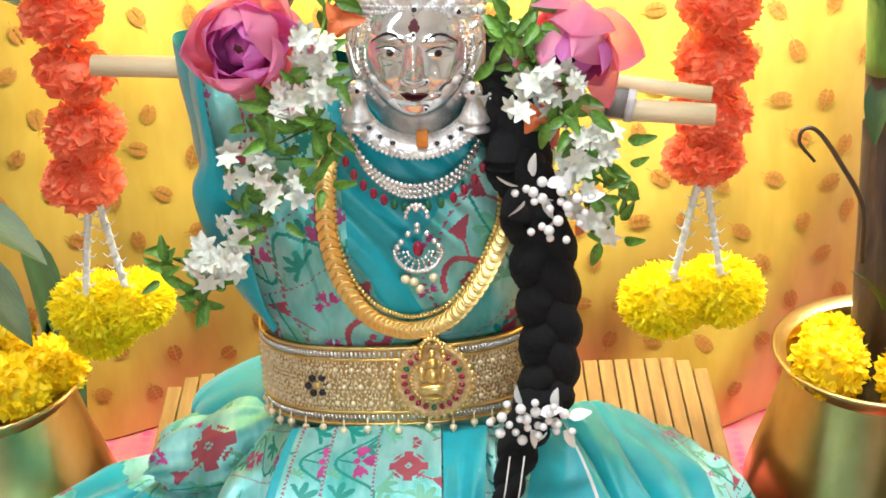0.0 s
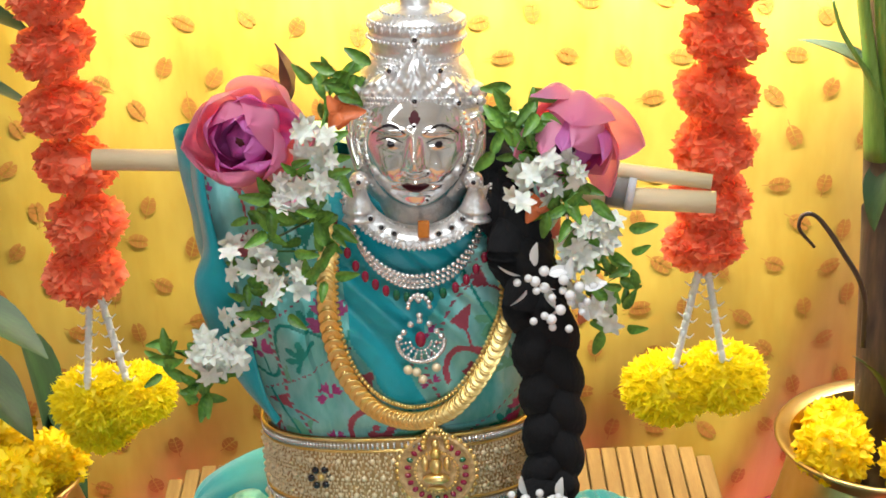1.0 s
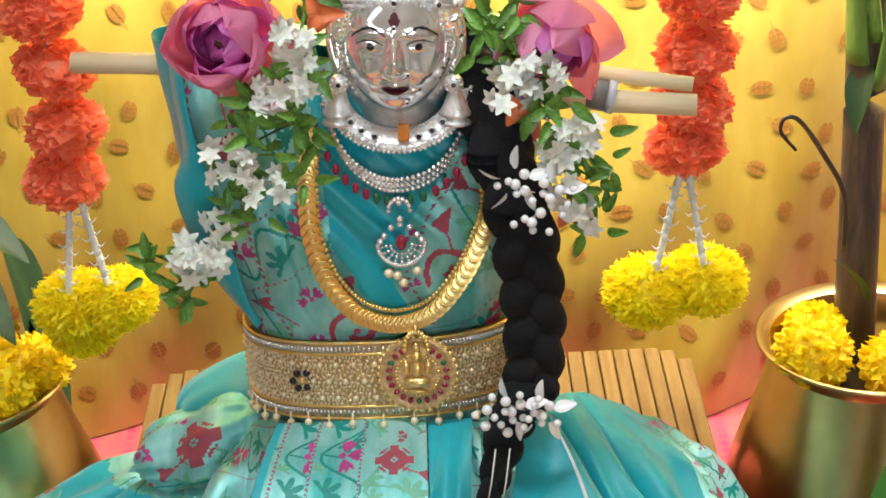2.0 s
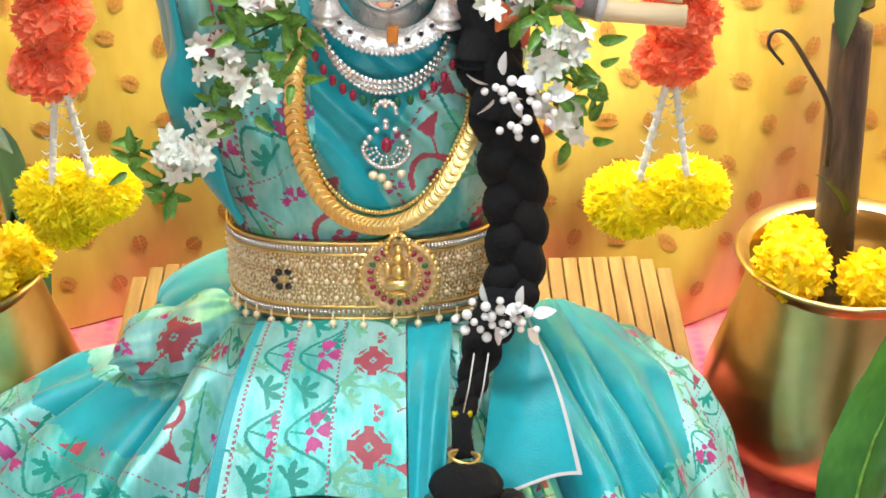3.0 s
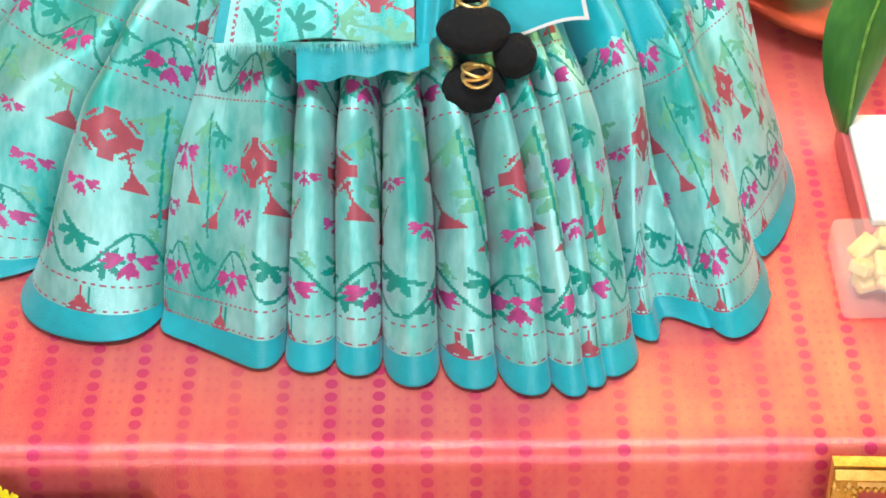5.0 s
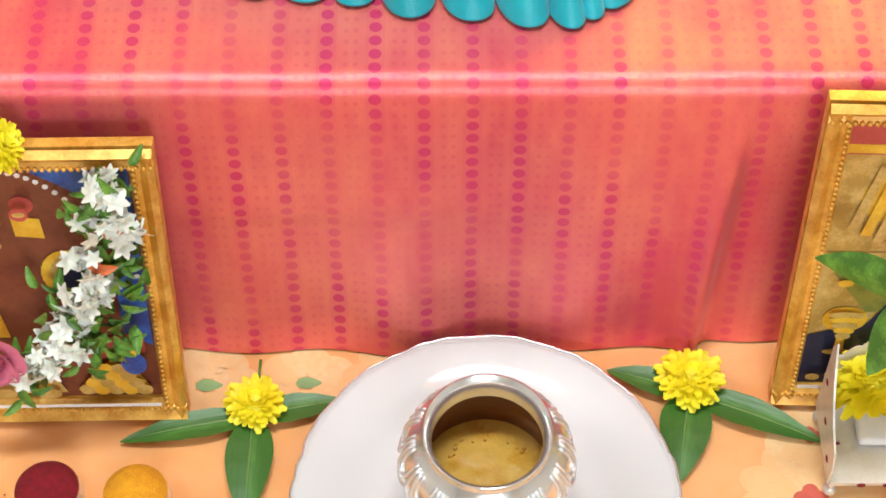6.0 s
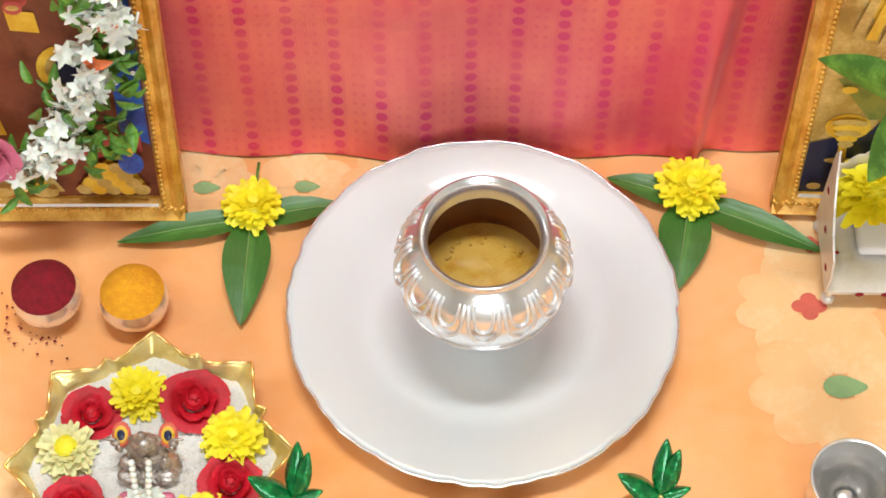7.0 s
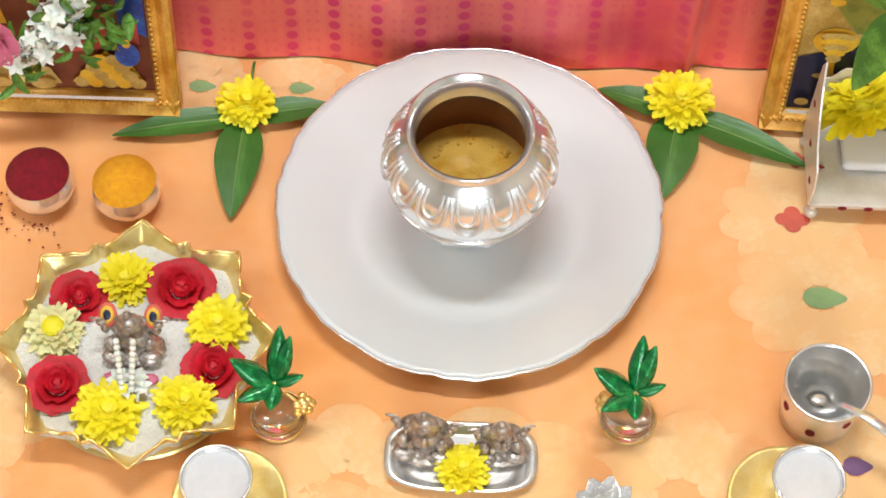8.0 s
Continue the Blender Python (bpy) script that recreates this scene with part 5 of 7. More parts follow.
RING = [(6, 0.066, 0.060, 0.62, 0.1, LOTUS_OUT, "outer_petal", -0.018), (5, 0.060, 0.054, 0.88, 0.7, LOTUS_OUT, "outer_petal", -0.012), (5, 0.050, 0.040, 0.75, 0.2, LOTUS_IN, "inner_petal", -0.002), (6, 0.044, 0.034, 1.02, 0.9, LOTUS_IN, "inner_petal", 0.0), (5, 0.034, 0.024, 1.18, 0.3, LOTUS_IN, "inner_petal", 0.002)]
lotus(-0.142, 0.345, 0.852, (-0.05, -1, 0.25), "large open pink lotus with magenta inner petals", 0.90, 3, RING)
lotus(0.080, 0.355, 0.842, (-0.35, -0.9, -0.25), "pink lotus with folded petals beside the crown", 0.82, 8, RING)
for p, r in (((-0.118, 0.385, 0.862), (0, -78, 20)),):
    b = petal_sheet(0.042, 0.026, 0.3, 0.3)
    tagged(finish("dry_sepal", b, LOTUS_DRY, m=pose(*p, *r)), "curled brown dry lotus sepal", "petal")


# ---- the rod through the shoulders ----
def rod():
    t = thing("wooden_rod", -0.03, 0.42, 0.79, "pale round wooden rod carrying the idol's sleeves", "rod")
    inv = Matrix.Translation((0.03, -0.42, -0.79))
    bm = bmesh.new()
    tube(bm, [(-0.268, 0.452, 0.802), (-0.10, 0.435, 0.798), (0.12, 0.385, 0.779), (0.179, 0.378, 0.776)], 0.0080, 20)
    part("dowel", bm, PALEWOOD, t, m=inv)
    bm = bmesh.new()
    tube(bm, [(0.09, 0.398, 0.800), (0.177, 0.384, 0.789)], 0.0055, 16)
    part("dowel", bm, PALEWOOD, t, "second thinner rod", m=inv)
    bm = bmesh.new()
    tube(bm, [(0.104, 0.388, 0.785), (0.117, 0.385, 0.783)], 0.0105, 20)
    part("grey_tape", bm, GREYRUB, t, "grey tape binding", m=inv)
    bm = bmesh.new()
    tube(bm, [(0.117, 0.385, 0.783), (0.1225, 0.384, 0.782)], 0.0118, 20)
    part("collar_ring", bm, PEN, t, "white plastic ring", m=inv)


rod()


# ---- hanging garlands ----
def pom_garland(label, poms, strings, yellows, top, seed):
    x0, y0 = poms[0][0], 0.5
    t = thing("pompom_garland", x0, y0, poms[-1][1], label, "garland", "pompom garlands beside the idol")
    o = Vector((x0, y0, poms[-1][1]))
    rnd = random.Random(seed)
    for i, (x, z) in enumerate(poms):
        part("coral_pompom", pompom(0.0318, 520, 0.72, seed * 10 + i, 0.18, 0.27), POMRED, t, smooth=False, m=Matrix.Translation(Vector((x, y0, z)) - o) @ pose(0, 0, 0, rnd.uniform(-15, 15), rnd.uniform(-15, 15), rnd.uniform(0, 360)))
    bm = bmesh.new()
    tube(bm, [Vector((x, y0, z)) - o for x, z in poms] + [Vector((poms[-1][0], y0, poms[-1][1] - 0.03)) - o], 0.0015, 5)
    part("cord", bm, THREAD, t)
    for (xa, za), (xb, zb) in strings:
        bm = bmesh.new()
        n = 26
        for i in range(n):
            p = Vector((lerp(xa, xb, i / n), y0 - 0.012 + rnd.uniform(-0.001, 0.001), lerp(za, zb, i / n))) - o
            ball(bm, p, 0.0034, 7, 5, (0.9, 0.9, 1.5))
            if i % 2:
                s = 1 if i % 4 == 1 else -1
                tube(bm, [p, p + Vector((s * 0.005, -0.002, -0.002)), p + Vector((s * 0.0085, -0.003, 0.002))], lambda q: 0.0014 * (1 - q * 0.8), 5)
        tagged(part("bud_string", bm, THREAD, t, "white tuberose bud string"), kind="stuff")
    for i, (x, z, r) in enumerate(yellows):
        part("yellow_pompom", pompom(r, 1300, 0.80, seed * 7 + i, 0.10, 0.10), POMYEL, t, smooth=False, m=Matrix.Translation(Vector((x, y0 + 0.004 * i, z)) - o))
    bm = bmesh.new()
    tube(bm, [(0, 0, poms[0][1] - o.z), (0, 0.02, 1.65 - o.z)], 0.0012, 5)
    part("cord", bm, THREAD, t)


pom_garland("string of coral net pompoms ending in yellow pompoms", [(-0.291, 1.008), (-0.293, 0.962), (-0.294, 0.917), (-0.297, 0.873), (-0.296, 0.826), (-0.292, 0.780), (-0.290, 0.732), (-0.2965, 0.690)],
            [((-0.293, 0.672), (-0.305, 0.588)), ((-0.284, 0.672), (-0.272, 0.600))], [(-0.268, 0.580, 0.033), (-0.304, 0.575, 0.036), (-0.300, 0.553, 0.032)], 1.65, 3)
pom_garland("string of coral net pompoms ending in two yellow pompoms", [(0.196, 0.985), (0.197, 0.940), (0.199, 0.900), (0.201, 0.858), (0.197, 0.814), (0.195, 0.771), (0.194, 0.728), (0.188, 0.690)],
            [((0.183, 0.672), (0.165, 0.588)), ((0.190, 0.672), (0.203, 0.592))], [(0.160, 0.564, 0.038), (0.206, 0.569, 0.037)], 1.65, 5)


# ---- marigolds in the pots ----
def marigold(x, y, z, r, seed, parent_label):
    ob = finish("marigold_flower", pompom(r, 560, 0.84, seed, 0.18, 0.20), MARIGOLD, smooth=False, m=pose(x, y, z, 12, 0, seed * 37))
    tagged(ob, parent_label, "flower", "marigolds in the brass pots")


for i, (x, y, z, r) in enumerate(((0.300, 0.508, 0.494, 0.033), (0.366, 0.492, 0.486, 0.032), (0.422, 0.535, 0.490, 0.032), (0.315, 0.572, 0.478, 0.030))):
    marigold(x, y, z, r, i + 1, "yellow marigold head resting in the brass pot")
for i, (x, y, z, r) in enumerate(((-0.352, 0.54, 0.500, 0.030), (-0.378, 0.500, 0.505, 0.034), (-0.43, 0.50, 0.51, 0.034), (-0.40, 0.555, 0.515, 0.034), (-0.362, 0.515, 0.512, 0.024), (-0.45, 0.56, 0.51, 0.034))):
    marigold(x, y, z, r, i + 11, "heaped yellow marigold head in the brass pot")


# ---- banana plant, leaves ----
def banana():
    t = thing("banana_plant", 0.345, 0.60, 0.42, "young banana plant with a dark trunk standing in the pot", "plant")
    inv = Matrix.Translation((-0.345, -0.60, -0.42))
    bm = bmesh.new()
    tube(bm, spline([(0.350, 0.578, 0.42), (0.351, 0.592, 0.60), (0.350, 0.60, 0.75), (0.345, 0.605, 1.1)], 24), lambda s: 0.0185 - 0.003 * s, 18)
    part("trunk", bm, BARK, t, m=inv)
    for pts, r in (([(0.340, 0.585, 0.72), (0.333, 0.580, 0.79), (0.322, 0.578, 0.86), (0.31, 0.575, 0.95)], 0.010), ([(0.352, 0.582, 0.74), (0.343, 0.575, 0.80), (0.333, 0.57, 0.87), (0.33, 0.57, 0.98)], 0.008),
                   ([(0.346, 0.580, 0.76), (0.326, 0.572, 0.80), (0.305, 0.57, 0.835), (0.297, 0.57, 0.86)], 0.004), ([(0.356, 0.575, 0.70), (0.362, 0.57, 0.78), (0.36, 0.57, 0.9)], 0.007)):
        bm = bmesh.new()
        tube(bm, spline(pts, 16), lambda s, r=r: r * (1.1 - 0.5 * s), 10, flat=0.6)
        part("stalk", bm, PALESTEM, t, m=inv)
    bm = bmesh.new()
    tube(bm, spline([(0.335, 0.572, 0.555), (0.331, 0.565, 0.61), (0.309, 0.56, 0.653), (0.290, 0.56, 0.681), (0.278, 0.56, 0.684), (0.275, 0.56, 0.672), (0.288, 0.56, 0.655)], 40), lambda s: 0.0026 - 0.0012 * s, 7)
    part("dry_tendril", bm, BARK, t, "curled brown dry tendril", m=inv)
    for p, r, L, W in (((0.352, 0.585, 0.72), (0, 60, 215), 0.06, 0.03), ((0.340, 0.580, 0.79), (0, -40, 160), 0.07, 0.03), ((0.352, 0.556, 0.515), (0, -70, 200), 0.055, 0.020)):
        part("leaf", leaf_blade(bmesh.new(), L, W, 0.3, 0.4), DKLEAF, t, m=inv @ pose(*p, *r))


banana()


def hanging_leaf():
    bm = bmesh.new()
    A = spline([(0.42, 0.40, 0.62), (0.374, 0.37, 0.53), (0.338, 0.345, 0.45), (0.323, 0.33, 0.39), (0.320, 0.32, 0.305)], 30)

    def f(u, v):
        p = A[min(29, int(u * 29))]
        w = 0.042 * math.sin(math.pi * (0.94 * (1 - u)) ** 0.75) * (1 - 0.2 * u)
        s = (v - 0.5) * 2
        return p + Vector((0.80 * w * s, -0.30 * w * s - 0.012 * (1 - s * s), 0.50 * w * s + 0.002 * math.sin(u * 50)))
    grid(f, 29, 10, bm)
    c = f(0.0, 0.5)
    t = thing("broad_leaf", c.x, c.y, c.z, "broad glossy green leaf hanging before the brass pot", "leaf")
    inv = Matrix.Translation(-c)
    green = mat("broad_leaf_green", (0.07, 0.22, 0.03), 0.3, color2=(0.035, 0.13, 0.02), scale=25, amount=0.7, stretch=(1, 1, 0.2), bump=0.2)
    part("blade", bm, green, t, m=inv)
    bm = bmesh.new()
    tube(bm, [f(k / 29, 0.5) + Vector((0, -0.0006, 0)) for k in range(29)], 0.0013, 6)
    part("midrib", bm, LEAF, t, "paler green midrib", m=inv)


hanging_leaf()


def side_leaves():
    t = thing("leaf_bunch", -0.42, 0.60, 0.42, "bunch of dark green leaves standing behind the pot", "plant")
    inv = Matrix.Translation((0.42, -0.60, -0.42))
    bm = bmesh.new()
    tube(bm, [(-0.435, 0.58, 0.42), (-0.43, 0.575, 0.70), (-0.42, 0.57, 0.98)], 0.012, 12)
    part("stalk", bm, BARK, t, m=inv)
    for p, r, L, W in (((-0.430, 0.56, 0.645), (0, 14, -18), 0.100, 0.055), ((-0.43, 0.55, 0.60), (0, 30, -25), 0.10, 0.06), ((-0.42, 0.56, 0.575), (0, 60, -10), 0.12, 0.06), ((-0.425, 0.56, 0.845), (0, 4, -14), 0.105, 0.030),
                       ((-0.425, 0.56, 0.900), (0, 2, -12), 0.11, 0.050), ((-0.38, 0.59, 0.60), (0, 75, -8), 0.16, 0.07), ((-0.37, 0.60, 0.52), (0, 70, 0), 0.14, 0.05)):
        part("leaf", leaf_blade(bmesh.new(), L, W, 0.22, 0.35), DKLEAF, t, m=inv @ pose(*p, *r))


side_leaves()


# ================= the lower level =================
KUMKUM = mat("kumkum_powder", (0.30, 0.004, 0.015), 0.9, color2=(0.20, 0.003, 0.012), scale=220, amount=0.6, bump=0.8, bscale=900)
TURMERIC = mat("turmeric_powder", (0.90, 0.42, 0.01), 0.9, color2=(0.80, 0.32, 0.01), scale=200, amount=0.6, bump=0.8, bscale=700)
SALT = mat("white_rice", (0.92, 0.91, 0.88), 0.6, color2=(0.85, 0.83, 0.78), scale=300, amount=0.6, bump=1.0, bscale=700)
ROSE = mat("rose_red", (0.70, 0.008, 0.030), 0.6, color2=(0.46, 0.003, 0.012), scale=60, amount=0.6)
MUM = mat("chrysanthemum_yellow", (0.99, 0.91, 0.04), 0.5, color2=(0.98, 0.84, 0.015), scale=80, amount=0.5)
thin(MUM, 0.2)
PALEMUM = mat("pale_yellow_petal", (0.90, 0.84, 0.42), 0.5, scale=80, amount=0.4, sss=0.15)
MANGO = mat("mango_leaf", (0.085, 0.24, 0.04), 0.38, color2=(0.045, 0.15, 0.022), scale=25, amount=0.8, bump=0.2, stretch=(0.4, 3, 1))
RIB = mat("leaf_rib", (0.22, 0.36, 0.10), 0.45, scale=60)
TINGOLD = mat("pale_gold_tin", (0.92, 0.78, 0.38), 0.34, 0.6, color2=(0.84, 0.64, 0.22), scale=50, amount=0.6, bump=0.2, bscale=200)
FOILGREEN = mat("green_foil_leaf", (0.015, 0.46, 0.11), 0.18, 0.45, color2=(0.0, 0.15, 0.035), scale=120, amount=0.9, bump=0.5, bscale=300, coat=0.5)
GLASS = mat("clear_glass", (0.97, 0.97, 0.96), 0.04, trans=1.0, scale=20, amount=0.02)
STEEL = mat("bright_steel", (0.90, 0.90, 0.90), 0.22, 0.75, color2=(0.80, 0.79, 0.78), scale=25, amount=0.5, bump=0.04)
PALEMETAL = mat("pale_worn_silver", (0.78, 0.75, 0.70), 0.4, 0.35, color2=(0.66, 0.60, 0.54), scale=40, amount=0.5)
BROTH = mat("honey_liquid", (0.58, 0.30, 0.03), 0.14, color2=(0.72, 0.44, 0.09), scale=70, amount=0.8, coat=0.6, bump=0.25, bscale=130)
POTINNER = mat("dark_brown_inside", (0.30, 0.13, 0.05), 0.35, 0.7, scale=40, amount=0.6)
CREAM = mat("printed_cream", (0.90, 0.70, 0.40), 0.75, color2=(0.90, 0.58, 0.27), scale=26, amount=0.9, bump=0.3, bscale=900)
PRINTRED = mat("printed_red", (0.72, 0.14, 0.09), 0.75, scale=40, amount=0.5)
PRINTGREEN = mat("printed_green", (0.30, 0.47, 0.20), 0.75, scale=40, amount=0.5)
PRINTVIOLET = mat("printed_violet", (0.22, 0.11, 0.24), 0.75, scale=40, amount=0.5)
BROWNWOOD = mat("picture_brown", (0.15, 0.035, 0.02), 0.35, color2=(0.22, 0.06, 0.03), scale=30, amount=0.7)
PICBLUE = mat("picture_blue", (0.04, 0.18, 0.62), 0.35, color2=(0.02, 0.06, 0.30), scale=50, amount=0.7)
PICYEL = mat("picture_yellow", (0.85, 0.55, 0.06), 0.35, color2=(0.70, 0.36, 0.02), scale=60, amount=0.6)
PICCREAM = mat("picture_cream", (0.72, 0.50, 0.18), 0.35, color2=(0.46, 0.28, 0.06), scale=60, amount=0.7)
PICRED = mat("picture_red", (0.55, 0.08, 0.07), 0.35, scale=60)
PICGREEN = mat("picture_green", (0.10, 0.14, 0.03), 0.35, color2=(0.25, 0.24, 0.05), scale=60, amount=0.8)
PICDARK = mat("picture_navy", (0.012, 0.018, 0.06), 0.35, scale=50)
PICPINK = mat("picture_pink", (0.72, 0.18, 0.30), 0.4, scale=60)
BOXWHITE = mat("white_card", (0.82, 0.80, 0.80), 0.5, scale=20, amount=0.06)
BOXPINK = mat("rose_card", (0.66, 0.12, 0.14), 0.5, scale=20, amount=0.2)
GOLDFOOD = mat("amber_sweets", (0.85, 0.50, 0.10), 0.3, color2=(0.92, 0.70, 0.28), scale=60, amount=0.9, coat=0.4)


# printed flowers on the cloth, their dye fading out at the edges
def fading(m, lo, hi, top):
    nt = m.node_tree
    b = nt.nodes["Principled BSDF"]
    tc = nt.nodes.new("ShaderNodeTexCoord")
    vm = nt.nodes.new("ShaderNodeVectorMath")
    vm.operation = "DISTANCE"
    vm.inputs[1].default_value = (0.0, 0.0, 0.0)
    flat = nt.nodes.new("ShaderNodeVectorMath")
    flat.operation = "MULTIPLY"
    flat.inputs[1].default_value = (1.0, 1.0, 0.0)
    nt.links.new(tc.outputs["Object"], flat.inputs[0])
    nt.links.new(flat.outputs[0], vm.inputs[0])
    no = nt.nodes.new("ShaderNodeTexNoise")
    setin(no, "Scale", 70.0)
    nt.links.new(tc.outputs["Object"], no.inputs["Vector"])
    r = node_math(nt, "MULTIPLY_ADD", node_math(nt, "SUBTRACT", no.outputs[0], 0.5), 0.03, vm.outputs["Value"])
    mr = nt.nodes.new("ShaderNodeMapRange")
    mr.interpolation_type = "SMOOTHSTEP"
    for k, v in (("From Min", lo), ("From Max", hi), ("To Min", top), ("To Max", 0.0)):
        setin(mr, k, v)
    nt.links.new(r, mr.inputs[0])
    old = b.inputs["Base Color"].links[0].from_socket
    mix = nt.nodes.new("ShaderNodeMix")
    mix.data_type = "RGBA"
    mix.inputs[6].default_value = (0.912, 0.42, 0.155, 1)
    nt.links.new(mr.outputs[0], mix.inputs[0]), nt.links.new(old, mix.inputs[7])
    nt.links.new(mix.outputs[2], b.inputs["Base Color"])
    return m


for q in (CREAM,):
    fading(q, 0.038, 0.088, 0.85)
PRINTS = 0


def printed_flower(x, y, r, petals, core, turn=0.0, stretch=1.0):
    global PRINTS
    PRINTS += 1
    n = 96

    def lay(p, q, lift):
        return Vector((p * stretch, q, ground_z(x + p * stretch, y + q) + lift))

    # long rounded petals parted by the ground colour, in two rings
    bm = bmesh.new()
    for ring, (r0, r1, wide, off) in enumerate(((0.24, 1.0, 0.86, 0.0), (0.18, 0.66, 0.70, 0.5))):
        for k in range(petals):
            a = turn + 2 * math.pi * (k + off) / petals

            def leaf(u, v, a=a, r0=r0, r1=r1, wide=wide):
                d = r * lerp(r0, r1, u)
                w = r * wide * math.pi / petals * math.sin(math.pi * min(1.0, 0.10 + 0.86 * u) ** 1.5) ** 0.7 * (v - 0.5) * 2
                return lay(d * math.cos(a) - w * math.sin(a), d * math.sin(a) + w * math.cos(a), 0.0004 + 0.00008 * ring + 0.00001 * PRINTS)
            grid(leaf, 10, 4, bm)
    ob = part("printed_flower", bm, CREAM, GROUND, m=pose(x, y, 0))
    if core is not CREAM:
        def middle(u, v):
            a = 2 * math.pi * u
            if core is PRINTRED:
                q = r * 0.24 * (0.66 + 0.34 * abs(math.cos(2 * a)))
                return lay(q * math.cos(a) * v, q * math.sin(a) * v, 0.0008)
            q = r * 0.19
            tip = 0.55 * max(0.0, math.cos(a)) ** 6
            return lay(q * (math.cos(a) + tip) * v, 0.85 * q * math.sin(a) * v, 0.0008)
        part("printed_centre", grid(middle, n, 8), core, ob)


for x, y, r, n, core, turn, st in ((0.280, -0.170, 0.050, 10, PRINTRED, 0.2, 1.15), (0.298, -0.238, 0.058, 9, PRINTGREEN, 0.5, 1.2), (-0.193, -0.068, 0.036, 7, PRINTGREEN, 0.1, 1.25), (-0.113, -0.066, 0.034, 7, PRINTGREEN, 0.6, 1.25),
                                   (-0.050, -0.410, 0.066, 9, CREAM, 0.2, 1.3), (0.188, -0.405, 0.070, 9, CREAM, 0.0, 1.2), (-0.320, -0.352, 0.060, 8, CREAM, 0.4, 1.0), (0.315, -0.376, 0.045, 8, PRINTVIOLET, 0.3, 1.0),
                                   (0.285, -0.115, 0.032, 7, PRINTRED, 0.0, 1.2), (0.05, -0.392, 0.05, 8, CREAM, 0.0, 1.8), (-0.02, -0.06, 0.04, 8, CREAM, 0.0, 1.6), (0.34, -0.31, 0.05, 8, CREAM, 0.0, 1.0), (-0.03, -0.470, 0.07, 9, CREAM, 0.6, 1.4), (0.20, -0.470, 0.06, 9, CREAM, 0.3, 1.3), (-0.36, -0.43, 0.06, 8, CREAM, 0.2, 1.2)):
    printed_flower(x, y, r, n, core, turn, st)


